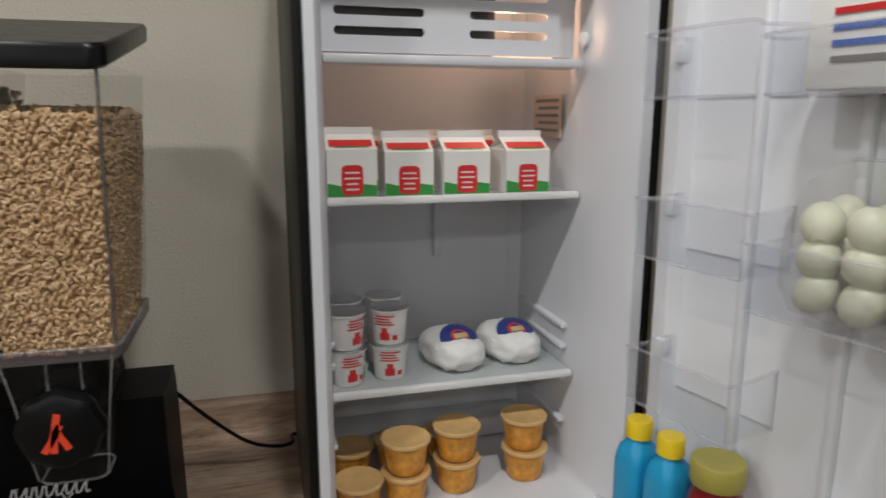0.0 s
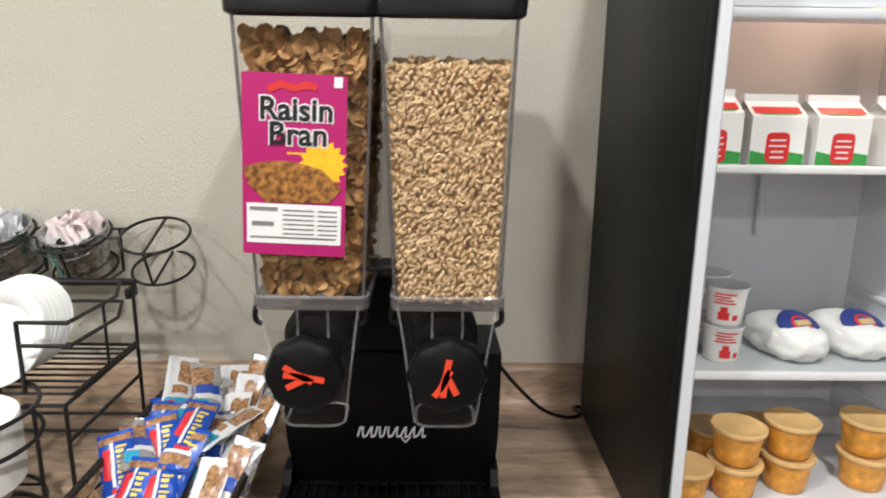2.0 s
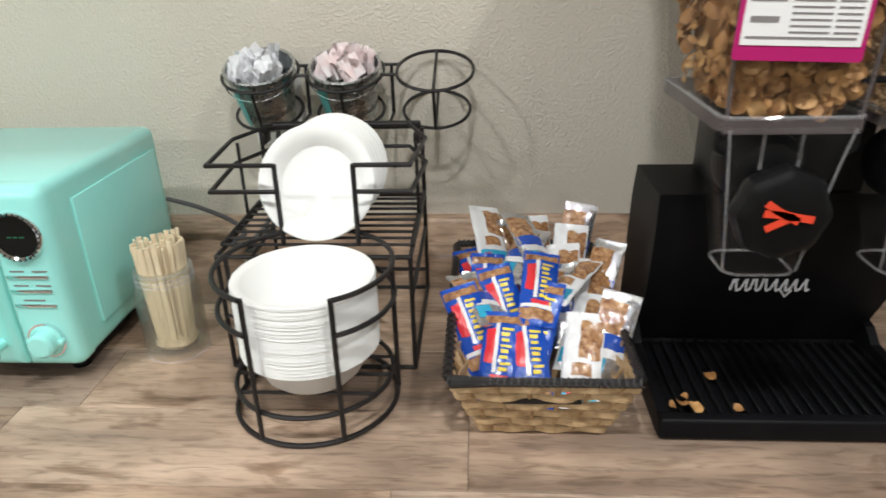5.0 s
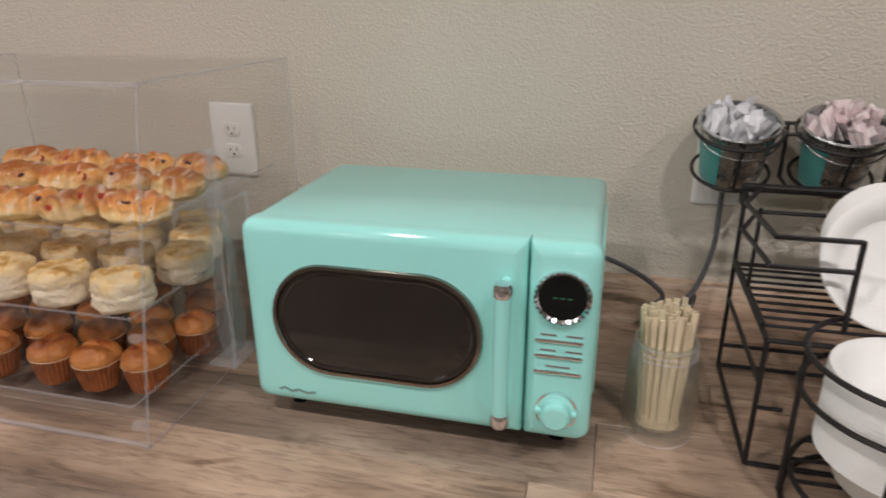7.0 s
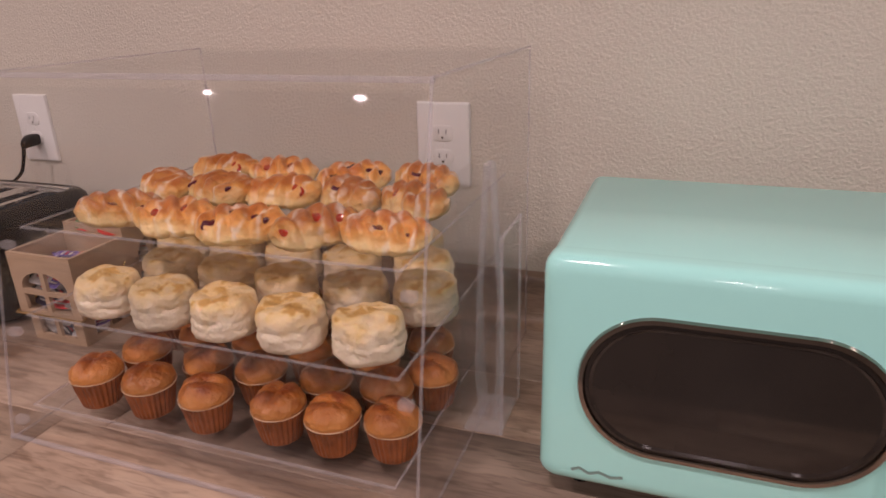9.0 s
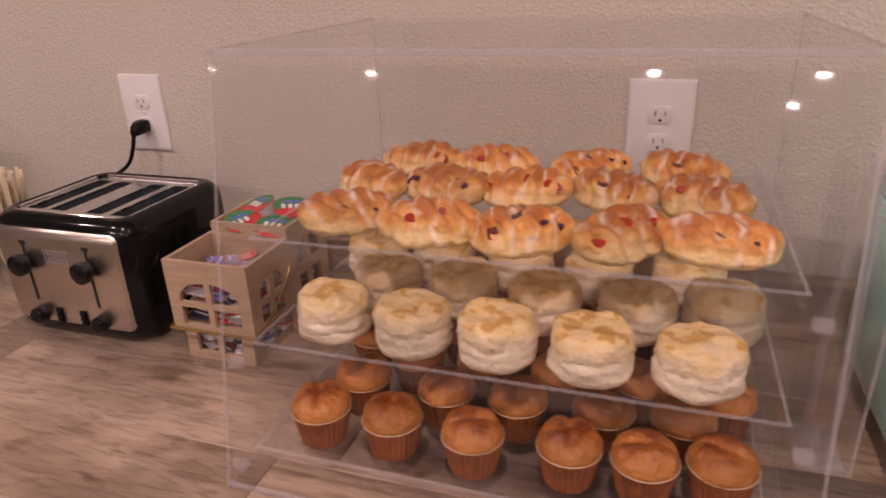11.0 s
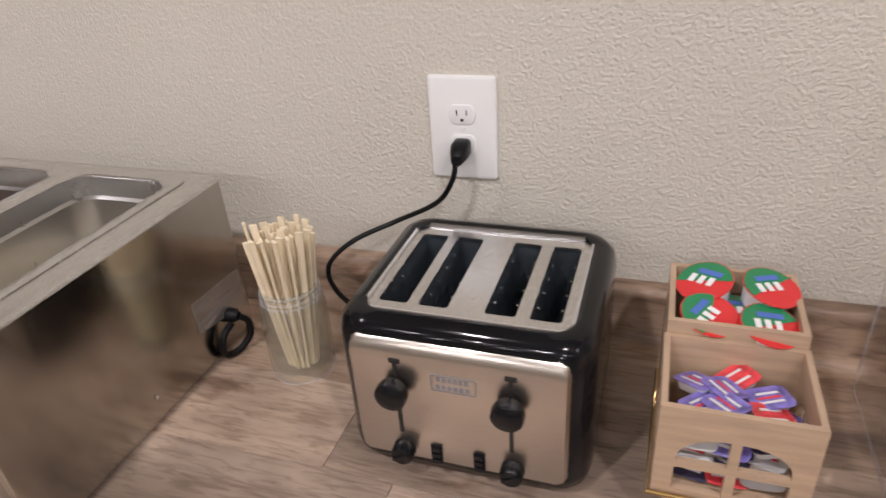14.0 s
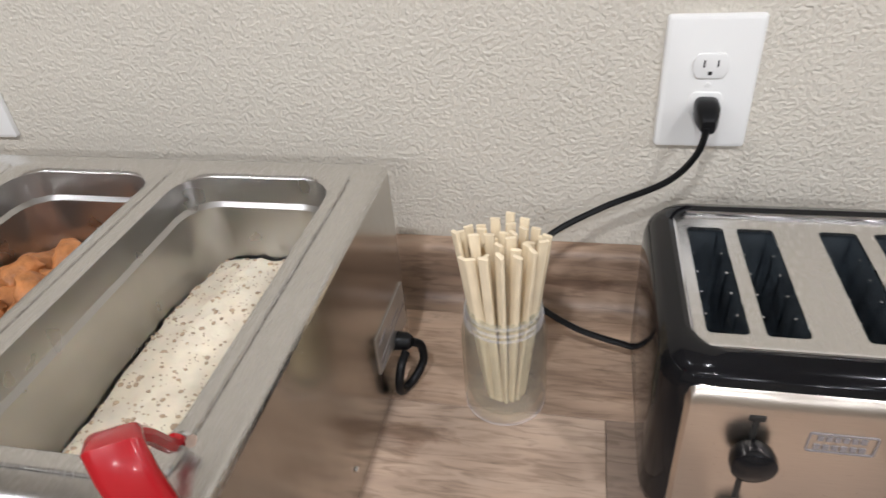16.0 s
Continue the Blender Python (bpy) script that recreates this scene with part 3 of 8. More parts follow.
fl = bpy.data.lights.new("fridge_lamp", "POINT")
fl.energy, fl.color, fl.shadow_soft_size = 0.5, (1.0, 0.62, 0.40), 0.02
new("fridge_lamp", fl).matrix_basis = pose(0.37, 1.0, 1.68)
note = part("notice", boxed(IR - 0.0095, IR - 0.0075, 0.99, 1.1, 1.52, 1.59), mat("notice_paper", (0.62, 0.50, 0.44), 0.5), fridge, "printed notice sticker")
for k in range(5):
    part("text_bar", boxed(IR - 0.0105, IR - 0.0096, 1.0, 1.09 - 0.012 * (k % 2), 1.578 - 0.012 * k, 1.583 - 0.012 * k), M_INK, note, smooth=False)
for z, nm in ((1.440, "clear shelf"), (1.149, "clear shelf")):
    sh = part("shelf", boxed(IL + 0.003, IR - 0.006, 0.935, 1.15, z - 0.006, z), M_GLASSS, fridge, "clear glass shelf with white trim")
    part("front_trim", boxed(IL + 0.002, IR - 0.005, 0.922, 0.9345, z - 0.009, z + 0.002, 0.003), M_WHITEP, sh)

# door, open past a right angle
ang = 13.0
door = part("door", boxed(0.0, 0.06, -0.47, 0.0, 0.0, 0.93, 0.006), M_FRSIDE, fridge, "open black door with white inner liner", at=pose(R_ + 0.005, FY - 0.012, C + 0.022, 0, 0, ang))
part("gasket", boxed(-0.009, 0.0, -0.46, -0.008, 0.008, 0.92, 0.004), mat("gasket_grey", (0.32, 0.33, 0.35), 0.5), door)


def yz_loop(y0, y1, z0, z1, x, r):
    return [(x, (y0 + y1) / 2 + p, (z0 + z1) / 2 + q) for p, q in rrect(y1 - y0, z1 - z0, r, 4)]


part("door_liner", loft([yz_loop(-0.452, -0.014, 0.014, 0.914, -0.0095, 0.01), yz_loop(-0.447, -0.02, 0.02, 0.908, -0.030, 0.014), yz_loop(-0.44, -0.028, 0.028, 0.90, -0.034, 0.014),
                         yz_loop(-0.422, -0.046, 0.044, 0.884, -0.034, 0.014), yz_loop(-0.414, -0.054, 0.052, 0.876, -0.014, 0.02)], cap0=False), M_LINER_LIT, door, "white moulded inner liner")
for y in (-0.15, -0.27):
    part("liner_rib", boxed(-0.026, -0.013, y - 0.006, y + 0.006, 0.14, 0.87, 0.004), M_LINER_LIT, door)
for zz in (0.09, 0.28, 0.47, 0.66, 0.80):
    part("bin_peg", boxed(-0.04, -0.012, -0.05, -0.034, zz + 0.02, zz + 0.045, 0.004), M_LINER_LIT, door)


def clear_bin(z0, h, y0, y1, d=0.085):
    b = part("door_bin", boxed(-0.012 - d, -0.014, y0, y1, z0, z0 + 0.004), M_BIN, door, "clear plastic door bin")
    part("bin_front", loft([[(-0.012 - d - (0.006 if k else 0), y, z0 + k * h) for y in (y0, y0 + 0.001, y1 - 0.001, y1)] + [(-0.015 - d - (0.006 if k else 0), y, z0 + k * h) for y in (y1, y1 - 0.001, y0 + 0.001, y0)] for k in (0, 1)]), M_BIN, b)
    for yy in (y0, y1 - 0.003):
        part("bin_end", boxed(-0.012 - d, -0.014, yy, yy + 0.003, z0 + 0.004, z0 + h * 0.95), M_BIN, b)
    part("bin_rim", tube(smooth_line([(-0.016, y1, z0 + h), (-0.02 - d * 0.8, y1, z0 + h - 0.004), (-0.018 - d, y1 - 0.014, z0 + h), (-0.018 - d, y0 + 0.014, z0 + h), (-0.02 - d * 0.8, y0, z0 + h - 0.004), (-0.016, y0, z0 + h)], 5), 0.0022, 6), M_ACRE, b)
    part("bin_rim", tube([(-0.014 - d, y0, z0 + 0.002), (-0.014 - d, y1, z0 + 0.002)], 0.0018, 6), M_ACRE, b)


for z0, h, a, b in ((0.055, 0.06, -0.42, -0.05), (0.255, 0.075, -0.20, -0.05), (0.415, 0.075, -0.42, -0.21), (0.445, 0.075, -0.20, -0.05), (0.635, 0.06, -0.42, -0.21), (0.635, 0.075, -0.20, -0.05)):
    clear_bin(z0, h, a, b, 0.11 if z0 < 0.1 else 0.085)
DOOR = pose(R_ + 0.005, FY - 0.012, C + 0.022, 0, 0, ang)


def bottle(y, z, x=-0.055):
    o = thing("juice_bottle", DOOR @ pose(x, y, z), "blue plastic squeeze bottle with a yellow cap in the fridge door", "bottle", "bottles in the fridge door")
    part("body", loft([[(px, py, zz) for px, py in rrect(0.052 * k, 0.046 * k, 0.012, 4)] for zz, k in ((0, 0.94), (0.004, 1), (0.105, 1), (0.125, 0.86), (0.136, 0.55), (0.142, 0.5))]), M_BLUEB, o)
    part("cap", lathe([(0, 0.140), (0.0175, 0.140), (0.0175, 0.160), (0.016, 0.164), (0, 0.164)], 24), M_YCAP, o, "yellow screw cap")


bottle(-0.055, 0.06, -0.077)
bottle(-0.109, 0.06, -0.077)
jar = thing("jam_jar", DOOR @ pose(-0.066, -0.172, 0.06), "red sauce jar with an olive-gold lid in the fridge door", "jar")
part("body", lathe([(0, 0), (0.03, 0), (0.033, 0.006), (0.033, 0.107), (0.028, 0.122), (0.026, 0.132), (0, 0.132)], 28), M_JAM, jar)
part("lid", lathe([(0.0, 0.130), (0.031, 0.130), (0.032, 0.134), (0.032, 0.156), (0.030, 0.159), (0, 0.159)], 32), M_OLIVE, jar, "olive-gold screw lid")
random.seed(5)
for z0 in (0.42,):
    bag = thing("egg_bag", DOOR @ pose(-0.057, -0.315, z0), "clear bag of pale peeled eggs in a door bin", "food bag")
    for i in range(20):
        bm = lathe([(0.0, -0.021)] + [(0.0205 * math.sin(math.pi * k / 8), -0.021 * math.cos(math.pi * k / 8) * 1.1) for k in range(1, 8)] + [(0, 0.023)], 14)
        part("egg", bm, M_EGG, bag, at=pose((i % 2) * 0.036 - 0.018, (i // 2 % 3) * 0.046 - 0.046, 0.027 + 0.034 * (i // 6) + 0.004 * (i % 2), random.uniform(-40, 40), random.uniform(-40, 40), 0))
    bm = loft([[(p * k, q * k, z) for p, q in rrect(0.084, 0.17, 0.03, 4)] for z, k in ((0.006, 0.86), (0.03, 1.0), (0.09, 0.98), (0.135, 0.8), (0.158, 0.4))])
    for v in bm.verts:
        v.co += 0.004 * noise.noise_vector(v.co * 60)
    part("bag", bm, M_BAG, bag, "crinkled clear bag")
tub = thing("butter_carton", DOOR @ pose(-0.056, -0.315, 0.640), "white carton with red and blue print in a door bin", "carton")
tb = part("body", boxed(-0.03, 0.03, -0.075, 0.075, 0, 0.085, 0.004), M_CARTON, tub)
for k, m in enumerate((M_RED, M_BLUEI, M_BLUEI, M_INK)):
    part("print_bar", boxed(-0.0312, -0.0303, -0.055 + 0.01 * (k % 2), 0.05, 0.066 - 0.014 * k, 0.072 - 0.014 * k), m, tb, smooth=False)

# milk cartons


def milk_carton():
    o = thing("milk_carton", pose(0, 0, 0), "small white gable-top milk carton with red and green print", "milk carton", "milk cartons on the fridge shelf")
    w = 0.036
    bm = bmesh.new()
    V = lambda *p: bm.verts.new(p)
    a = [V(-w, -w, 0), V(w, -w, 0), V(w, w, 0), V(-w, w, 0)]
    b = [V(-w, -w, 0.072), V(w, -w, 0.072), V(w, w, 0.072), V(-w, w, 0.072)]
    r = [V(-w, -0.0018, 0.094), V(w, -0.0018, 0.094), V(w, 0.0018, 0.094), V(-w, 0.0018, 0.094)]
    t = [V(-w, -0.0018, 0.105), V(w, -0.0018, 0.105), V(w, 0.0018, 0.105), V(-w, 0.0018, 0.105)]
    bm.faces.new(a[::-1])
    for p, q in ((a, b), (r, t)):
        for i in range(4):
            bm.faces.new((p[i], p[(i + 1) % 4], q[(i + 1) % 4], q[i]))
    bm.faces.new(t)
    bm.faces.new((b[0], b[1], r[1], r[0]))
    bm.faces.new((b[2], b[3], r[3], r[2]))
    for i, j, s in ((1, 2, 1), (3, 0, -1)):
        c = V(s * w * 0.55, 0, 0.088)
        ra, rb = (r[1], r[2]) if s > 0 else (r[3], r[0])
        bm.faces.new((b[i], b[j], c))
        bm.faces.new((b[j], rb, c))
        bm.faces.new((ra, b[i], c))
        bm.faces.new((rb, ra, c))
    part("body", bm, M_CARTON, o, smooth=False)
    f = -w - 0.0004
    part("green_band", loft([[(x, y, z) for x, z in ((-w + 0.0005, 0.001), (w - 0.0005, 0.001), (w - 0.0005, 0.017), (0.01, 0.021), (-0.012, 0.016), (-w + 0.0005, 0.022))] for y in (f, f + 0.0003)]), M_GREEN, o, "green printed hills", smooth=False)
    part("red_badge", plate_xz([(x, z + (0.004 if z > 0.04 else 0)) for x, z in shift(rrect(0.031, 0.042, 0.008, 4), 0, 0.024)], f - 0.0005, f), M_RED, o, "red printed badge", smooth=False)
    for k, ww in enumerate((0.02, 0.023, 0.016, 0.018)):
        part("badge_bar", boxed(-ww / 2, ww / 2, f - 0.0009, f - 0.0006, 0.036 - 0.0085 * k, 0.0385 - 0.0085 * k), M_CARTON, o, smooth=False)
    # printed band on the sloping front of the gable
    n = Vector((0, -0.022, 0.0342)).normalized()
    for x0, x1, s0, s1, m in ((-0.031, 0.031, 0.18, 0.60, M_RED), (-0.024, 0.024, 0.10, 0.16, M_GREEN)):
        bm = bmesh.new()
        q = [Vector((x, -w + (w - 0.0018) * s, 0.072 + 0.022 * s)) + Vector((0, -0.0004, 0.0006)) for x, s in ((x0, s0), (x1, s0), (x1, s1), (x0, s1))]
        loft([q, [p + Vector((0, -0.0002, 0.0003)) for p in q]], bm=bm)
        part("print_band", bm, m, o, smooth=False)
    return o


mk = milk_carton()
LOW = Matrix.Diagonal((1.0, 1.0, 0.94, 1.0))
mk.matrix_basis = pose(0.124, 0.982, 1.4405, 0, 0, 1) @ LOW
for x, a in ((0.209, -2), (0.295, 1), (0.391, 3)):
    copy_thing(mk, pose(x, 0.980, 1.4405, 0, 0, a) @ LOW)
for x, a in ((0.15, -2), (0.25, 4), (0.34, 1)):
    copy_thing(mk, pose(x, 1.065, 1.4405, 0, 0, a) @ LOW)


def yogurt():
    o = thing("yogurt_cup", pose(0, 0, 0), "white yogurt cup with red print and foil lid", "yogurt cup", "stacked yogurt cups")
    part("cup", lathe([(0, 0), (0.0235, 0), (0.0245, 0.002), (0.0285, 0.052), (0.031, 0.0535), (0.031, 0.0555), (0, 0.0555)], 32), M_CARTON, o)
    part("foil_lid", lathe([(0, 0.0557), (0.0312, 0.0557), (0.0312, 0.0567), (0.028, 0.0572), (0, 0.0570)], 32), M_FOIL, o, "silver foil lid")

    def wrap(name, a0, a1, z0, z1, m):
        bm = bmesh.new()
        rows = []
        for z in (z0, z1):
            r = 0.0245 + 0.004 * (z - 0.002) / 0.05 + 0.0004
            rows.append([bm.verts.new((r * math.cos(radians(a0 + (a1 - a0) * i / 8)), r * math.sin(radians(a0 + (a1 - a0) * i / 8)), z)) for i in range(9)])
        for i in range(8):
            bm.faces.new((rows[0][i], rows[0][i + 1], rows[1][i + 1], rows[1][i]))
        part(name, bm, m, o)
    wrap("red_patch", 255, 290, 0.008, 0.020, M_RED)
    wrap("red_patch", 262, 283, 0.020, 0.028, M_RED)
    wrap("red_patch", 300, 318, 0.008, 0.016, M_RED)
    for k in range(4):
        wrap("text_bar", 238 + 5 * (k % 2), 305 - 8 * (k % 3), 0.032 + 0.0045 * k, 0.0345 + 0.0045 * k, M_RED)
    return o


yg = yogurt()
yg.matrix_basis = pose(0.113, 0.975, 1.1495, 0, 0, 10)
for x, y, z, a in ((0.182, 0.985, 1.1495, -12), (0.113, 0.975, 1.2075, 30), (0.182, 0.985, 1.2075, -30), (0.118, 1.045, 1.1495, 50), (0.185, 1.055, 1.1495, 0), (0.118, 1.045, 1.2075, 70), (0.185, 1.055, 1.2075, 200)):
    copy_thing(yg, pose(x, y, z, 0, 0, a))


def wrapped_roll():
    o = thing("wrapped_sandwich", pose(0, 0, 0), "white paper-wrapped breakfast sandwich with a round printed sticker", "sandwich", "wrapped sandwiches on the shelf")
    bm = bmesh.new()
    bmesh.ops.create_icosphere(bm, subdivisions=4, radius=1.0)
    for v in bm.verts:
        c = v.co.copy()
        k = (abs(c.x) ** 2.6 + abs(c.y) ** 2.6 + abs(c.z) ** 2.6) ** (-1 / 2.6)
        c *= k
        v.co = Vector((c.x * 0.045, c.y * 0.066, max(c.z, -0.85) * 0.030 + 0.0255))
        v.co += v.normal * 0.005 * noise.noise(v.co * 60) + v.normal * 0.003 * noise.noise(v.co * 150)
        v.co.z = max(v.co.z, 0.0)
    part("wrap", bm, M_WRAP, o)
    for r, m, dz in ((0.033, M_NAVY, 0.0), (0.027, M_RED, 0.0007), (0.020, M_NAVY, 0.0014)):
        bm = lathe([(0, 0.004), (r * 0.5, 0.0034), (r * 0.85, 0.001), (r, -0.002), (r, -0.004)], 28)
        part("sticker", bm, m, o, "round printed sticker", at=pose(0, -0.030, 0.0515 + dz, 30, 0, 0))
    part("sticker_mark", boxed(-0.012, 0.012, -0.006, 0.004, 0.0032, 0.0066, 0.001), mat("sticker_tan", (0.6, 0.42, 0.2), 0.5) if "sticker_tan" not in bpy.data.materials else bpy.data.materials["sticker_tan"], o, at=pose(0, -0.030, 0.0525, 30, 0, 0))
    return o


sw = wrapped_roll()
sw.matrix_basis = pose(0.292, 1.015, 1.1493, 0, 0, 12)
copy_thing(sw, pose(0.396, 1.025, 1.1493, 0, 0, 8))


def fruit_cup():
    o = thing("fruit_cup", pose(0, 0, 0), "clear lidded cup of orange peach pieces", "fruit cup", "fruit cups in the fridge")
    part("fruit", lathe([(0, 0.001), (0.027, 0.001), (0.029, 0.004), (0.0345, 0.045), (0.034, 0.048), (0, 0.049)], 32), M_PEACH, o, "orange fruit in syrup")
    part("lid", lathe([(0, 0.0495), (0.033, 0.0495), (0.034, 0.0525), (0.0375, 0.053), (0.0378, 0.0495), (0.0385, 0.049), (0.0385, 0.0535), (0.036, 0.0545), (0.031, 0.0525), (0, 0.0525)], 36), M_LID, o, "clear snap lid")
    part("rim", lathe([(0.0345, 0.044), (0.0372, 0.046), (0.0372, 0.049), (0.0345, 0.049)], 36, close=True), M_BAG, o)
    return o


fc = fruit_cup()
fc.matrix_basis = pose(0.118, 0.915, FLOORZ + 0.0005)
for x, y, k in ((0.194, 0.925, 0), (0.194, 0.925, 1), (0.282, 0.945, 0), (0.282, 0.945, 1), (0.402, 0.950, 0), (0.400, 0.952, 1), (0.12, 1.02, 0), (0.20, 1.03, 0), (0.29, 1.04, 0)):
    copy_thing(fc, pose(x, y, FLOORZ + 0.0005 + 0.0545 * k, 0, 0, 40 * k + 300 * x))

# ---- cereal dispenser ----
disp = thing("cereal_dispenser", pose(0, 0, 0), "twin clear cereal dispenser on a black stand, flakes and oat rings", "cereal dispenser")
XL, XR = -0.466, -0.146


def rr_xy(x0, x1, y0, y1, z, r):
    return [((x0 + x1) / 2 + p, (y0 + y1) / 2 + q, z) for p, q in rrect(x1 - x0, y1 - y0, r, 4)]


# stand: sloping back, shoulders and tray
bm = loft([[(x, y, z) for y, z in ((1.005, C), (0.985, 0.97), (0.955, 1.03), (0.945, 1.12), (0.946, 1.168), (1.07, 1.168), (1.085, 1.12), (1.10, C))] for x in (XL + 0.005, XL + 0.0095, XR - 0.0075, XR - 0.003)])
part("stand", bm, M_BLACKM, disp, "black plastic stand", angle=30)
part("stand_neck", boxed(-0.392, -0.222, 0.948, 1.055, 1.169, 1.281, 0.004), M_BLACKM, disp)
part("tray_base", boxed(XL - 0.004, XR - 0.001, 0.800, 1.0, C + 0.0005, C + 0.013, 0.004), M_BLACKM, disp)
part("tray_front", boxed(XL - 0.006, XR + 0.001, 0.797, 0.815, C + 0.001, C + 0.030, 0.005, 3), M_BLACKM, disp)
for x0 in (XL - 0.005, XR - 0.011):
    part("tray_side", loft([[(x, y, z) for y, z in ((0.815, C + 0.001), (0.815, C + 0.028), (0.955, C + 0.034), (0.975, C + 0.05), (1.0, C + 0.055), (1.0, C + 0.001))] for x in (x0, x0 + 0.012)]), M_BLACKM, disp, smooth=False)
grille = part("drip_grille", boxed(XL + 0.008, XR - 0.012, 0.817, 0.823, C + 0.0155, C + 0.021, 0.001), M_BLACKP, disp, "black slotted drip grille")
n = 20
for i in range(n):
    x = XL + 0.012 + (XR - XL - 0.024) * i / (n - 1)
    part("grille_bar", boxed(x - 0.0022, x + 0.0022, 0.823, 0.992, C + 0.014, C + 0.0205, 0.0008, 1), M_BLACKP, grille)
part("grille_bar", boxed(XL + 0.008, XR - 0.012, 0.986, 0.992, C + 0.0135, C + 0.02, 0.001), M_BLACKP, grille)
# silver script mark: plain wavy strokes
bm = bmesh.new()
for k in range(8):
    x = -0.356 + 0.0125 * k
    top = 0.028 if k in (0, 2, 3) else 0.017
    stroke(bm, [(v.x, v.y) for v in smooth_line([(x, 0.002, 0), (x + 0.005, top * 0.7, 0), (x + 0.0085, top, 0), (x + 0.0075, top * 0.45, 0), (x + 0.0085, 0.001, 0), (x + 0.0125, 0.004, 0)], 4)], 0.0027, 0.0)
stroke(bm, [(-0.352, 0.013), (-0.336, 0.028)], 0.0034, 0.0)
stroke(bm, [(-0.292, 0.002), (-0.286, -0.007), (-0.278, 0.002)], 0.0026, 0.0)
part("script_mark", bm, M_SILV, disp, "silver script mark", smooth=False, at=pose(0, 0.9515, 1.033, -6, 0, 0))


M_RIMS = mat("smoked_rim", (0.13, 0.11, 0.11), 0.3, var=0.15, scale=40, alpha=0.62)


def hopper(xa, xb, xa2, xb2, kind):
    zb, zt = 1.294, 1.612
    y0, y1 = 0.789, 1.09
    cy = 0.006
    bm = bmesh.new()
    outer = [rr_xy(xa2, xb2, y0 + cy, y1 - 0.09, zb, 0.012), rr_xy(xa2 - 0.0005, xb2 + 0.0005, y0 + cy, y1 - 0.07, zb + 0.02, 0.012), rr_xy(xa, xb, y0, y1, zt, 0.014)]
    loft(outer, False, False, bm=bm)
    h = part("hopper", bm, M_HOP, disp, "clear plastic hopper")
    part("hopper_rim", loft([rr_xy(xa2 - 0.004, xb2 + 0.004, y0 + 0.002, y1 - 0.085, zb - 0.012, 0.012), rr_xy(xa2 - 0.004, xb2 + 0.004, y0 + 0.002, y1 - 0.085, zb + 0.003, 0.012)], True, False), M_RIMS, h, "smoky thick rim")
    for xt, xl in ((xa + 0.002, xa2 + 0.002), (xb - 0.002, xb2 - 0.002)):
        part("hopper_edge", tube([(xl, y0 + cy + 0.002, zb), (xt, y0 + 0.002, zt)], 0.0022, 6), M_RIMS, h)
    part("hopper_edge", tube([(x, y, zb + 0.003) for x, y, _ in rr_xy(xa2 - 0.003, xb2 + 0.003, y0 + 0.003, y1 - 0.086, 0, 0.012)], 0.0022, 6, True), M_ACRE, h)
    # lid rises to the back
    lid = []
    for e, dz in ((0.0, -0.004), (0.004, 0.0), (0.005, 0.018), (0.002, 0.023)):
        lid.append([(x, y, 1.607 + dz + (y - 0.79) * 0.185) for x, y, _ in rr_xy(xa - 0.004 - e, xb + 0.004 + e, y0 - 0.006 - e, y1 + 0.015 + e, 0, 0.02)])
    part("lid", loft(lid), M_BLACKP, disp, "black plastic lid")
    return h


hL = hopper(-0.4635, -0.3125, -0.452, -0.327, 0)
hR = hopper(-0.309, -0.1605, -0.294, -0.169, 1)
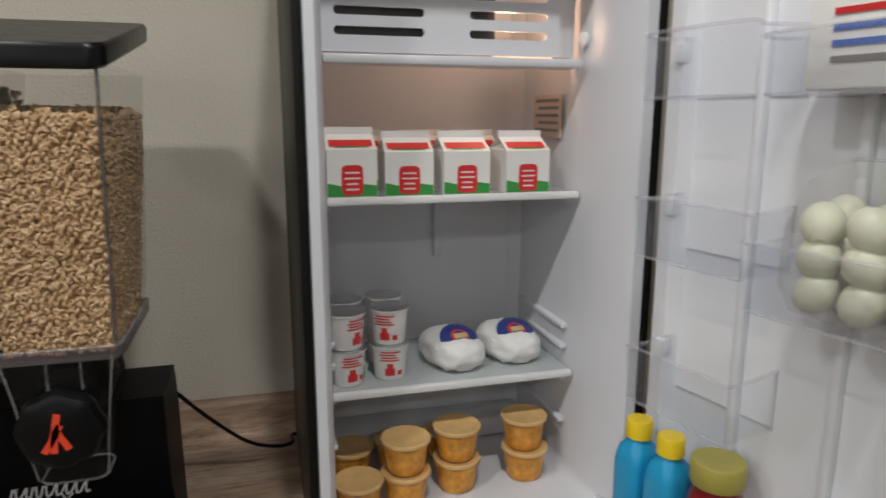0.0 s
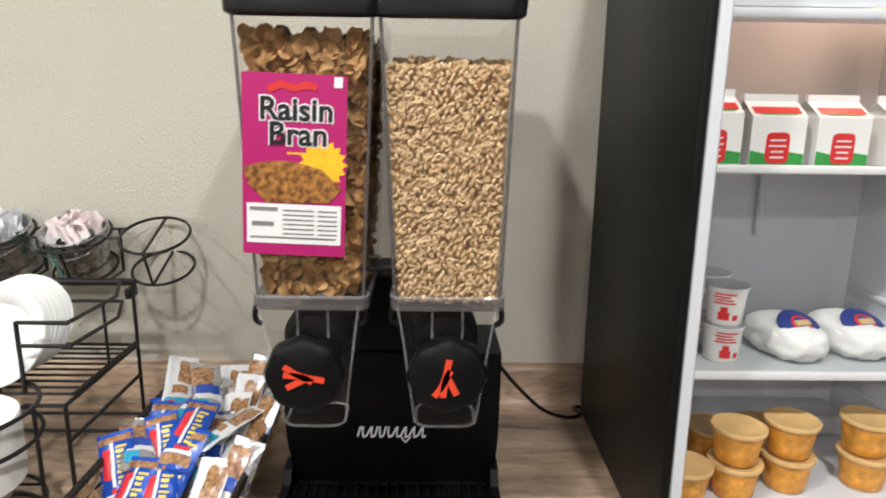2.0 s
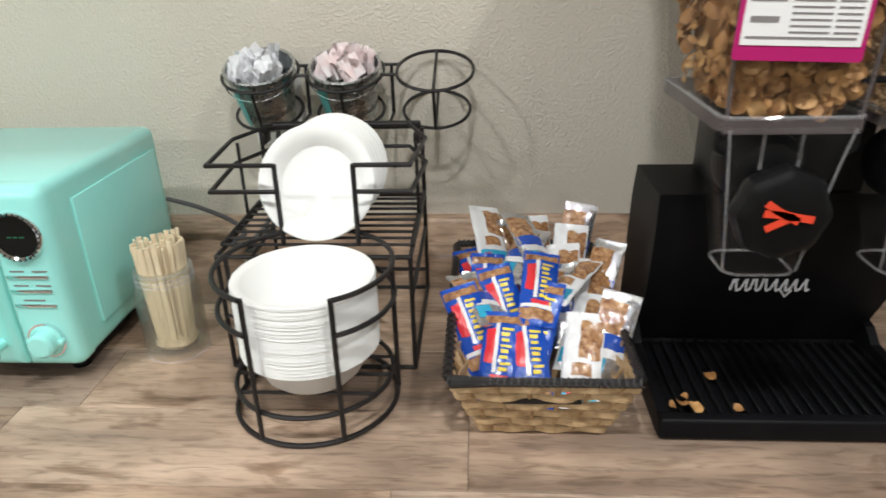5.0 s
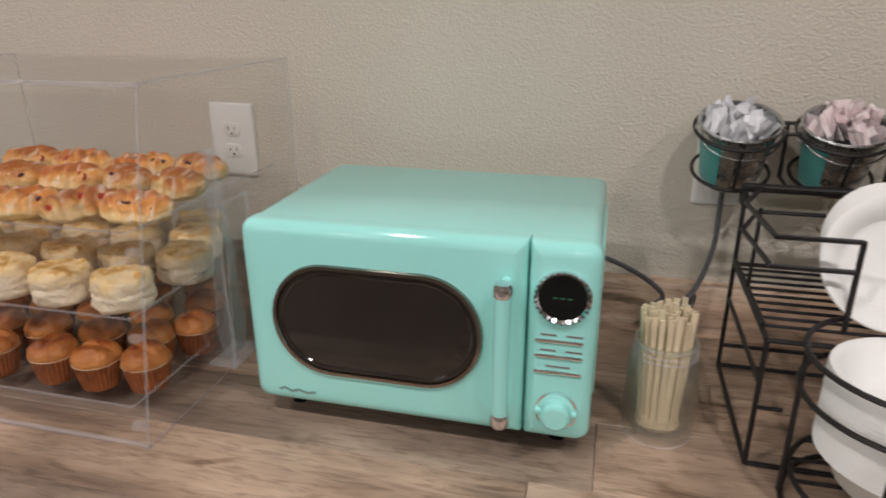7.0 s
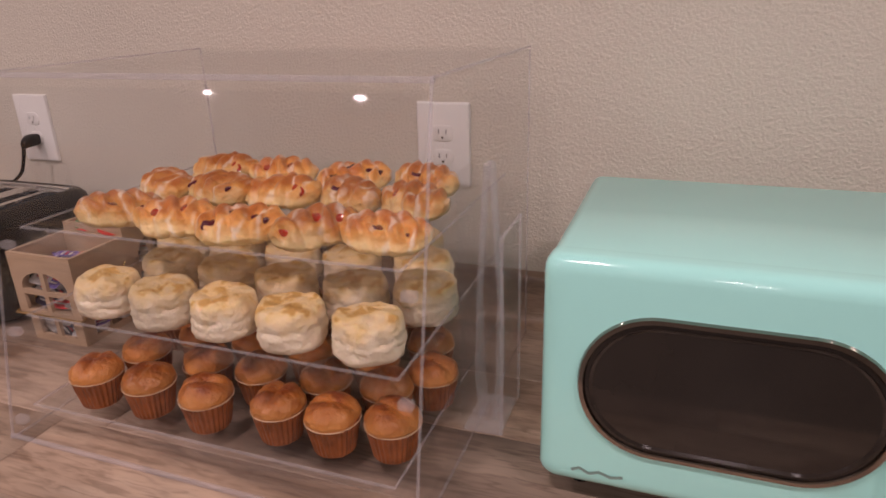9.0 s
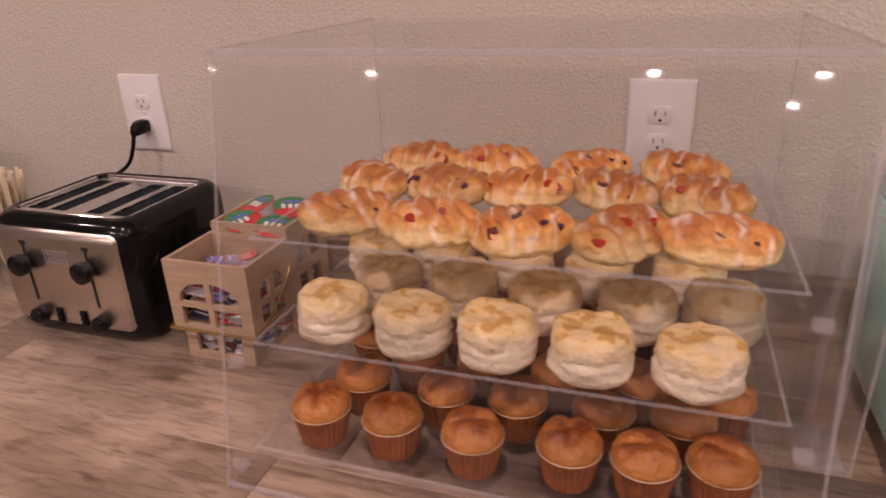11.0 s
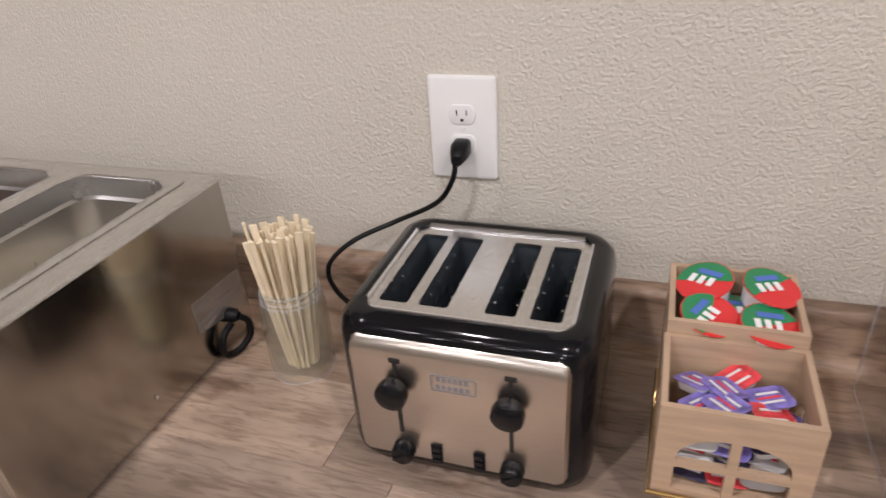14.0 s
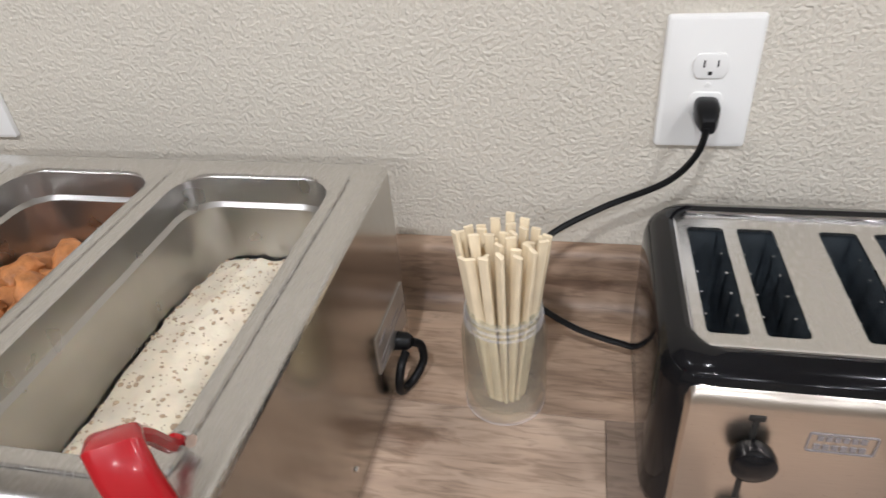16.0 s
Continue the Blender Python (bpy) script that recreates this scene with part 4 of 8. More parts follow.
# spouts and knobs
for k, (x0, x1) in enumerate(((-0.454, -0.328), (-0.295, -0.169))):
    xm = (x0 + x1) / 2
    sp = part("spout", loft([rr_xy(xm - 0.036, xm + 0.036, 0.800, 0.862, 1.132, 0.016), rr_xy(xm - 0.0385, xm + 0.0385, 0.796, 0.868, 1.142, 0.020), rr_xy(xm - 0.043, xm + 0.043, 0.792, 0.88, 1.18, 0.024), rr_xy(xm - 0.052, xm + 0.052, 0.788, 0.92, 1.24, 0.026), rr_xy(xm - 0.059, xm + 0.059, 0.786, 0.94, 1.272, 0.022), rr_xy(x0 + 0.002, x1 - 0.002, 0.788, 0.95, 1.289, 0.014)], False, False), M_HOP, disp, "clear tapered spout")
    part("drum", lathe([(0, -0.034), (0.036, -0.034), (0.041, -0.022), (0.041, 0.014), (0.032, 0.03), (0.018, 0.034), (0, 0.034)], 28), M_BLACKM, sp, "black portion wheel", at=pose(xm, 0.855, 1.232, 90, 0, 0))
    for dx in (-0.017, 0.019):
        part("guide_pin", boxed(xm + dx - 0.0013, xm + dx + 0.0013, 0.806, 0.809, 1.243, 1.284), M_ACRE, sp, smooth=False)
    # whitened tubes paint the highlights along the spout's edges
    for xe, xt in ((xm - 0.037, x0 + 0.006), (xm + 0.037, x1 - 0.006)):
        part("spout_edge", tube(smooth_line([(xe, 0.806, 1.134), (xe + (xt - xe) * 0.28, 0.800, 1.18), (xe + (xt - xe) * 0.66, 0.796, 1.24), (xt, 0.790, 1.286)], 5), 0.0015, 6), M_ACRE, sp)
    part("spout_lip", tube([(x, y, 1.132) for x, y, _ in rr_xy(xm - 0.036, xm + 0.036, 0.800, 0.862, 0, 0.016)], 0.0017, 6, True), M_ACRE, sp)
    part("spindle", lathe([(0, 0), (0.012, 0), (0.012, 0.05), (0, 0.05)], 16), M_BLACKM, sp, at=pose(xm, 0.825, 1.215, 90, 0, 0))
    bm = bmesh.new()
    N = 64
    prof = [(0.020, -0.014), (0.038, -0.014), (0.0445, -0.007), (0.0455, 0.004), (0.0425, 0.012), (0.034, 0.0165), (0.0, 0.017)]
    loops = []
    for r, z in prof[:-1]:
        loops.append([(r * (1 + (0.032 * math.cos(8 * 2 * math.pi * i / N) if r > 0.03 else 0)) * math.cos(2 * math.pi * i / N), r * (1 + (0.032 * math.cos(8 * 2 * math.pi * i / N) if r > 0.03 else 0)) * math.sin(2 * math.pi * i / N), z) for i in range(N)])
    loft(loops, bm=bm)
    kn = part("knob", bm, M_BLACKP, disp, "black turning knob with a red mark", at=pose(xm - 0.004 + 0.005 * k, 0.778, 1.2105, 90, 0, 0))
    bm = bmesh.new()
    rot = radians(-18 if k == 0 else 72)
    for pts in ([(-0.024, 0.008), (-0.004, 0.003), (0.024, 0.006)], [(0.006, 0.004), (-0.008, -0.010), (-0.014, -0.016)], [(-0.022, -0.002), (-0.002, 0.002), (0.012, 0.0)]):
        line = [(v.x * math.cos(rot) - v.y * math.sin(rot), v.x * math.sin(rot) + v.y * math.cos(rot)) for v in smooth_line([(a, b, 0) for a, b in pts], 5)]
        stroke(bm, line, 0.0074, 0.0)
    part("red_mark", bm, M_REDK, kn, "red printed mark", smooth=False, at=pose(0, 0, 0.0178, -90, 0, 0))
    part("clip", tube(smooth_line([(x0 + 0.000, 0.80, 1.284), (x0 - 0.001, 0.80, 1.268), (x0 + 0.007, 0.80, 1.262)], 5), 0.0035, 6), M_BLACKP, disp)
    part("clip", tube(smooth_line([(x1 - 0.000, 0.80, 1.284), (x1 + 0.001, 0.80, 1.268), (x1 - 0.007, 0.80, 1.262)], 5), 0.0035, 6), M_BLACKP, disp)
part("tie_bar", boxed(-0.332, -0.29, 0.80, 0.812, 1.326, 1.331, 0.001), M_BLACKP, disp)


def torus_piece(bm, m, R=0.0029, r=0.0022, a=9, b=5):
    rings = []
    for i in range(a):
        t = 2 * math.pi * i / a
        rings.append([bm.verts.new(m @ Vector(((R + r * math.cos(2 * math.pi * j / b)) * math.cos(t), (R + r * math.cos(2 * math.pi * j / b)) * math.sin(t), r * math.sin(2 * math.pi * j / b)))) for j in range(b)])
    for i in range(a):
        for j in range(b):
            bm.faces.new((rings[i][j], rings[(i + 1) % a][j], rings[(i + 1) % a][(j + 1) % b], rings[i][(j + 1) % b]))


def flake_piece(bm, m, s):
    rows = []
    a = random.uniform(0.5, 1.3)
    for i in range(4):
        row = []
        for j in range(4):
            u, v = (i - 1.5) / 1.5, (j - 1.5) / 1.5
            k = 1 - 0.25 * (u * u * v * v)
            row.append(bm.verts.new(m @ Vector((s * u * k * random.uniform(0.85, 1.1), s * v * k * a * random.uniform(0.85, 1.1), s * 0.35 * (u * u - v * v * 0.4) + s * random.uniform(-0.12, 0.12)))))
        rows.append(row)
    for i in range(3):
        for j in range(3):
            bm.faces.new((rows[i][j], rows[i + 1][j], rows[i + 1][j + 1], rows[i][j + 1]))


def lerp(a, b, t):
    return a + (b - a) * t


random.seed(11)
bm = bmesh.new()
loft([rr_xy(-0.276, -0.187, 0.818, 0.97, 1.292, 0.01), rr_xy(-0.283, -0.184, 0.818, 1.04, 1.45, 0.01), rr_xy(-0.287, -0.181, 0.815, 1.05, 1.548, 0.01)], bm=bm)
RP = 0.0077                         # pitch of the rings
for layer in range(3):
    z, row = 1.292, 0
    while z < 1.558:
        t = (z - 1.294) / 0.318
        xa, xb = lerp(-0.294, -0.309, t) + 0.0075, lerp(-0.169, -0.1605, t) - 0.0075
        yb = lerp(1.0, 1.09, min(1, t * 1.4)) - 0.008
        shift_ = RP * (0.5 * (row % 2) + 0.33 * layer)
        x = xa + shift_ % RP
        while x < xb:
            e = random.choice((0, 20, 40, -40, 60, 75, 90))
            torus_piece(bm, pose(x + random.uniform(-0.0018, 0.0018), 0.8045 - 0.005 * t + 0.0046 * layer + random.uniform(-0.0015, 0.0015), z + random.uniform(-0.0018, 0.0018), 90 + random.gauss(0, 22), 0, e + random.gauss(0, 14)))
            x += RP
        y = 0.806 + shift_ % RP
        while y < yb and layer < 2:
            for xs in (xa, xb):
                torus_piece(bm, pose(xs + (0.0062 * layer if xs == xa else -0.0062 * layer), y + random.uniform(-0.002, 0.002), z + random.uniform(-0.002, 0.002), random.uniform(-35, 35), 90 + random.gauss(0, 25), 0))
            y += RP
        z += RP * 0.87
        row += 1
for _ in range(700):
    torus_piece(bm, pose(random.uniform(-0.30, -0.168), random.uniform(0.805, 1.07), 1.556 + random.uniform(-0.004, 0.007), random.uniform(0, 360), random.uniform(0, 360), 0))
tagged(part("oat_rings", bm, M_RINGS, hR, "toasted oat ring cereal"), kind="stuff")
bm = bmesh.new()
loft([rr_xy(-0.432, -0.346, 0.826, 0.97, 1.292, 0.01), rr_xy(-0.432, -0.344, 0.826, 1.04, 1.45, 0.01), rr_xy(-0.438, -0.340, 0.823, 1.05, 1.562, 0.01)], bm=bm)
for _ in range(2300):
    z = random.uniform(1.298, 1.588)
    t = (z - 1.294) / 0.318
    xa, xb = lerp(-0.452, -0.4635, t) + 0.010, lerp(-0.327, -0.3125, t) - 0.010
    yb = lerp(1.0, 1.09, min(1, t * 1.4)) - 0.01
    s = random.random()
    if s < 0.5:
        p, e = (random.uniform(xa, xb), 0.806 + random.uniform(-0.003, 0.012) - 0.004 * t, z), (90, 0, 0)
    elif s < 0.7:
        p, e = (xb - random.uniform(0, 0.006), random.uniform(0.81, yb), z), (0, 90, 0)
    elif s < 0.85:
        p, e = (xa + random.uniform(0, 0.006), random.uniform(0.81, yb), z), (0, 90, 0)
    else:
        p, e = (random.uniform(xa, xb), random.uniform(0.81, yb), 1.575 + random.uniform(-0.006, 0.014)), (0, 0, 0)
    flake_piece(bm, pose(*p, e[0] + random.uniform(-35, 35), e[1] + random.uniform(-35, 35), random.uniform(-40, 40)) @ pose(0, 0, 0, 0, 0, random.uniform(0, 360)), random.uniform(0.006, 0.0105))
tagged(part("bran_flakes", bm, M_FLAKES, hL, "brown bran flake cereal"), kind="stuff")
# crumbs in the tray
for x, y in ((-0.385, 0.895), (-0.436, 0.838), (-0.422, 0.830), (-0.372, 0.828), (-0.448, 0.833), (-0.43, 0.85)):
    bm = bmesh.new()
    flake_piece(bm, pose(0, 0, 0.0035, random.uniform(-15, 15), random.uniform(-15, 15), random.uniform(0, 360)), 0.0075)
    tagged(part("spilt_flake", bm, M_FLAKES, None, at=pose(x, y, C + 0.0205)), "spilt bran flake lying on the drip grille", "cereal flake", "spilt flakes")

# printed cereal label on the left hopper


def text_mesh(name, body, size, m, parent, at, extrude=0.0002, offset=0.0, align="CENTER"):
    cu = bpy.data.curves.new(name, "FONT")
    cu.body, cu.size, cu.extrude, cu.offset = body, size, extrude, offset
    cu.align_x, cu.align_y = align, "CENTER"
    tmp = bpy.data.objects.new(name, cu)
    scene.collection.objects.link(tmp)
    me = bpy.data.meshes.new_from_object(tmp.evaluated_get(bpy.context.evaluated_depsgraph_get()))
    bpy.data.objects.remove(tmp)
    me.materials.clear()
    me.materials.append(m)
    ob = new(name, me)
    ob.parent = parent
    ob.matrix_basis = at
    return ob


lab = part("label", plate_xz(rrect(0.112, 0.196, 0.003, 3), -0.0008, 0.0), M_MAGENTA, disp, "magenta printed cereal label", smooth=False, at=pose(-0.4005, 0.7855, 1.447, -1.2, 2.0, 0))
UP = pose(0, 0, 0, 90, 0, 0)
text_mesh("lettering_edge", "Raisin", 0.034, M_WHITEL, lab, pose(0.002, -0.0012, 0.060) @ UP, 0.0002, 0.0022)
text_mesh("lettering", "Raisin", 0.034, M_BLACKI, lab, pose(0.002, -0.0018, 0.060) @ UP, 0.0002, 0.0007)
text_mesh("lettering_edge", "Bran", 0.034, M_WHITEL, lab, pose(0.004, -0.0012, 0.034) @ UP, 0.0002, 0.0022)
text_mesh("lettering", "Bran", 0.034, M_BLACKI, lab, pose(0.004, -0.0018, 0.034) @ UP, 0.0002, 0.0007)
bm = bmesh.new()
stroke(bm, [(-0.028, 0.080), (-0.015, 0.087), (0.0, 0.083), (0.014, 0.087), (0.024, 0.084)], 0.008, -0.0009)
part("maker_mark", bm, M_RED, lab, smooth=False)
bm = bmesh.new()
stroke(bm, [(0.042, 0.091), (0.051, 0.091)], 0.011, -0.0009)
part("maker_mark", bm, M_WHITEL, lab, smooth=False)
part("small_text", boxed(-0.008, 0.016, -0.0011, -0.0009, 0.0135, 0.0155), M_SUN, lab, smooth=False)
bm = bmesh.new()
star = []
for i in range(32):
    a = 2 * math.pi * i / 32
    r = 0.0265 if i % 2 == 0 else 0.021
    star.append((0.031 + r * math.cos(a), 0.004 + r * math.sin(a)))
part("sun_shape", plate_xz(star, -0.0013, -0.0009), M_SUN, lab, "plain yellow sun shape", smooth=False)
bowl = [(-0.055, -0.002)] + [(-0.055 + 0.085 * i / 8, -0.002 + 0.008 * math.sin(math.pi * i / 8)) for i in range(1, 9)] + [(0.052, -0.022), (0.038, -0.038), (-0.03, -0.040), (-0.05, -0.02)]
part("bowl_picture", plate_xz(bowl, -0.0018, -0.0010), mat("bowl_print", (0.52, 0.23, 0.05), 0.45, dirt=(0.07, 0.02, 0.006), scale=160), lab, "picture of a cereal bowl", smooth=False)
fact = part("fact_panel", boxed(-0.0515, 0.0515, -0.0016, -0.0009, -0.085, -0.041), M_WHITEL, lab, smooth=False)
for k in range(7):
    z = -0.047 - 0.0052 * k
    if k < 6:
        part("text_bar", boxed(-0.012, 0.022, -0.0020, -0.0017, z - 0.0016, z), M_INK, fact, smooth=False)
        part("text_bar", boxed(0.026, 0.047, -0.0020, -0.0017, z - 0.0016, z), M_INK, fact, smooth=False)
part("text_bar", boxed(-0.048, -0.018, -0.0020, -0.0017, -0.049, -0.045), M_INK, fact, smooth=False)
part("text_bar", boxed(-0.046, -0.022, -0.0020, -0.0017, -0.066, -0.061), M_INK, fact, smooth=False)
part("text_bar", boxed(-0.048, 0.046, -0.0020, -0.0017, -0.0795, -0.0775), M_INK, fact, smooth=False)
# power lead behind the stand
cord = tagged(part("power_cord", tube(smooth_line([(-0.152, 1.09, 1.112), (-0.11, 1.125, 1.048), (-0.05, 1.16, 0.978), (0.0, 1.185, 0.948), (0.032, 1.2, 0.945), (0.036, 1.262, 0.93), (0.1, 1.262, C + 0.004)], 10), 0.0035, 8), M_BLACKP, disp), "thin black power cord sagging behind the dispenser", "cord")

# ---- woven basket with snack bars ----
BX0, BX1, BY0, BY1, BZ = -0.715, -0.503, 0.775, 1.15, 1.013
bx0, bx1, by0, by1 = -0.676, -0.533, 0.812, 1.115
basket = thing("wicker_basket", pose(0, 0, 0), "tapered seagrass basket with a black rim, full of snack bars", "basket")


def basket_at(u, k):
    """A place on the basket's wall: u round the rim from 0 to 4, k from 0 at the foot to 1 at the rim."""
    x0, x1, y0, y1 = lerp(bx0, BX0, k), lerp(bx1, BX1, k), lerp(by0, BY0, k), lerp(by1, BY1, k)
    s, f = int(u) % 4, u - int(u)
    c = [(x0, y0), (x1, y0), (x1, y1), (x0, y1)]
    a, b = c[s], c[(s + 1) % 4]
    n = [(0, -1), (1, 0), (0, 1), (-1, 0)][s]
    return Vector((lerp(a[0], b[0], f), lerp(a[1], b[1], f), lerp(C + 0.002, BZ, k))), Vector((n[0], n[1], 0.35))


random.seed(21)
ROWS_B = 6
STAKES = [u for s, m in ((0, 6), (1, 10), (2, 6), (3, 10)) for u in [s + (i + 0.5) / m for i in range(m)]]
for r in range(ROWS_B):
    k = 0.04 + 0.84 * r / (ROWS_B - 1)
    bm = bmesh.new()
    pts = []
    for i, u in enumerate(STAKES):
        p, nn = basket_at(u, k)
        pts.append(p + nn * (0.0042 if (i + r) % 2 else -0.0032) + Vector((0, 0, random.uniform(-0.0015, 0.0015))))
        if i + 1 < len(STAKES) and int(STAKES[i + 1]) != int(u):
            pts.append(basket_at(float(int(STAKES[i + 1])), k)[0])
    pts.append(basket_at(0.0, k)[0])
    L = smooth_line(pts, 4, closed=True)
    hh = 0.0068
    rows = []
    for i, p in enumerate(L):
        t = (L[(i + 1) % len(L)] - L[i - 1]).normalized()
        nrm = t.cross(Vector((0, 0, 1))).normalized()
        w = hh * (0.85 + 0.3 * noise.noise(p * 40))
        rows.append([bm.verts.new(q) for q in (p + nrm * 0.0022 + Vector((0, 0, -w * 0.7)), p + nrm * 0.0032, p + nrm * 0.0022 + Vector((0, 0, w * 0.7)), p - nrm * 0.001 + Vector((0, 0, w)), p - nrm * 0.001 - Vector((0, 0, w)))])
    m5 = len(rows)
    for i in range(m5):
        a, b = rows[i], rows[(i + 1) % m5]
        for j in range(5):
            bm.faces.new((a[j], b[j], b[(j + 1) % 5], a[(j + 1) % 5]))
    part("weave_strand", bm, M_SEAG, basket)
for u in STAKES:
    a, n1 = basket_at(u, 0.0)
    b, _ = basket_at(u, 0.97)
    part("stake", tube([a, (a + b) / 2, b], 0.0028, 6), M_SEAG, basket)
part("bottom", boxed(bx0 + 0.002, bx1 - 0.002, by0 + 0.002, by1 - 0.002, C + 0.0005, C + 0.005, 0.001), M_SEAG, basket)
rim = [basket_at(s + f, 1.0)[0] for s in range(4) for f in (0.02, 0.25, 0.5, 0.75, 0.98)]
bm = tube(rim, 0.0052, 8, True)
part("rim", bm, M_WIRE, basket, "black wrapped rim")
bm = bmesh.new()
for i in range(110):
    p, _ = basket_at(4 * i / 110, 1.0)
    q, _ = basket_at(4 * i / 110 + 0.01, 1.0)
    t = (q - p).normalized()
    nrm = t.cross(Vector((0, 0, 1))).normalized()
    tube([p + nrm * 0.006 * math.cos(a) + Vector((0, 0, 0.006 * math.sin(a))) + t * 0.0006 * a for a in (0, 1.57, 3.14, 4.71, 6.28)], 0.0012, 4, bm=bm)
tagged(part("rim_wrap", bm, M_WIRE, basket), kind="stuff")
part("handle_bar", boxed(-0.655, -0.565, BY0 + 0.008, BY0 + 0.016, BZ - 0.036, BZ - 0.029, 0.002), M_WIRE, basket, "black wrapped hand-hole bar")

M_BLUEW = mat("blue_wrapper", (0.015, 0.07, 0.42), 0.18, var=0.12, scale=30, bump=0.0016, bscale=90, coat=0.3)
M_WHITEW = mat("white_wrapper", (0.76, 0.76, 0.77), 0.18, var=0.05, scale=30, bump=0.0018, bscale=90, coat=0.3)
M_SILVW = mat("silver_wrapper", (0.62, 0.62, 0.64), 0.16, metal=0.85, var=0.1, scale=30, bump=0.0022, bscale=80)
M_OATP = mat("oat_picture", (0.50, 0.29, 0.14), 0.24, dirt=(0.15, 0.05, 0.015), scale=150, bump=0.0008, bscale=120, coat=0.5)
M_YTEXT = mat("yellow_text", (0.80, 0.62, 0.05), 0.35)
M_REDW = mat("red_wrapper_print", (0.66, 0.03, 0.04), 0.3)
M_TEALW = mat("teal_print", (0.04, 0.35, 0.55), 0.3)


def snack_bar(kind):
    names = {0: ("blue", "blue foil snack bar packet with red and yellow print"), 1: ("white", "white snack bar packet with a picture of oats"), 2: ("brown", "silver snack bar packet with a brown oat picture")}
    o = thing("snack_bar", pose(0, 0, 0), names[kind][1], "snack bar", "snack bars in the basket")
    w, h = 0.049, 0.122
    N, K = 15, 25
    bm = bmesh.new()
    sides = []
    for s in (-1, 1):
        g = []
        for j in range(K):
            v = j / (K - 1)
            row = []
            for i in range(N):
                u = i / (N - 1)
                puff = 0.0075 * (math.sin(math.pi * u) ** 0.55) * (max(0, math.sin(math.pi * min(1, max(0, (v - 0.06) / 0.88)))) ** 0.5)
                x = (u - 0.5) * w * (1 - 0.04 * math.sin(math.pi * v))
                z = v * h
                y = s * puff + 0.0030 * noise.noise(Vector((u * 3 + kind, v * 7, s * 2))) + 0.0016 * noise.noise(Vector((u * 8 + v * 6, v * 16 - u * 5, s * 2 + kind))) + (0.0006 * (-1) ** i if v < 0.05 or v > 0.95 else 0)
                row.append(bm.verts.new((x, y - (0.0004 if s < 0 else -0.0004), z)))
            g.append(row)
        sides.append(g)
    for g in sides:
        for j in range(K - 1):
            for i in range(N - 1):
                f = bm.faces.new((g[j][i], g[j][i + 1], g[j + 1][i + 1], g[j + 1][i]))
    a, b = sides
    ring = lambda g: [g[0][i] for i in range(N)] + [g[j][N - 1] for j in range(1, K)] + [g[K - 1][i] for i in range(N - 2, -1, -1)] + [g[j][0] for j in range(K - 2, 0, -1)]
    ra, rb = ring(a), ring(b)
    for i in range(len(ra)):
        bm.faces.new((ra[i], ra[(i + 1) % len(ra)], rb[(i + 1) % len(ra)], rb[i]))
    front = [[v.co.copy() for v in row] for row in a]
    part("wrapper", bm, (M_BLUEW, M_WHITEW, M_SILVW)[kind], o)

    def patch(name, u0, u1, v0, v1, m):
        q = bmesh.new()
        nu, nv = 8, 10

        def at(u, v):
            i, j = min(int(u * (N - 1)), N - 2), min(int(v * (K - 1)), K - 2)
            fu, fv = u * (N - 1) - i, v * (K - 1) - j
            p = front[j][i] * (1 - fu) * (1 - fv) + front[j][i + 1] * fu * (1 - fv) + front[j + 1][i] * (1 - fu) * fv + front[j + 1][i + 1] * fu * fv
            return p + Vector((0, -0.0007, 0))
        wob = lambda u, v: (min(0.99, max(0.01, u + 0.05 * min(1, (u1 - u0) * 2) * noise.noise(Vector((v * 9, u * 2, kind + u0))))), min(0.97, max(0.03, v + 0.03 * min(1, (v1 - v0) * 4) * noise.noise(Vector((u * 5, v * 2, kind + v0 * 9))))))
        g = [[q.verts.new(at(*wob(lerp(u0, u1, i / nu), lerp(v0, v1, j / nv)))) for i in range(nu + 1)] for j in range(nv + 1)]
        for j in range(nv):
            for i in range(nu):
                q.faces.new((g[j][i], g[j][i + 1], g[j + 1][i + 1], g[j + 1][i]))
        part(name, q, m, o)
    if kind == 0:
        patch("red_flash", 0.12, 0.36, 0.42, 0.80, M_REDW)
        for k in range(8):
            patch("text_bar", 0.52 + 0.02 * (k % 2), 0.74 + 0.08 * (k % 3 == 1), 0.345 + 0.062 * k, 0.345 + 0.062 * k + (0.040, 0.028, 0.034)[k % 3], M_YTEXT)
        patch("picture", 0.05, 0.95, 0.07, 0.2, M_OATP)
        patch("white_band", 0.05, 0.95, 0.205, 0.25, M_WHITEW)
        patch("red_flash", 0.3, 0.8, 0.25, 0.30, M_REDW)
        patch("picture", 0.04, 0.96, 0.86, 0.95, M_OATP)
        patch("white_band", 0.36, 0.46, 0.30, 0.86, M_WHITEW)
    elif kind == 1:
        patch("picture", 0.40, 0.98, 0.50, 0.90, M_OATP)
        patch("picture", 0.25, 0.75, 0.33, 0.46, M_OATP)
        patch("teal_band", 0.08, 0.92, 0.08, 0.26, M_TEALW)
        patch("red_flash", 0.2, 0.45, 0.12, 0.22, M_REDW)
        patch("yellow_flash", 0.55, 0.8, 0.10, 0.16, M_YTEXT)
    else:
        patch("picture", 0.02, 0.72, 0.56, 0.90, M_OATP)
        patch("blue_band", 0.02, 0.98, 0.40, 0.55, M_BLUEW)
        patch("teal_band", 0.1, 0.5, 0.14, 0.3, M_TEALW)
        patch("white_band", 0.05, 0.95, 0.31, 0.40, M_WHITEW)
    return o


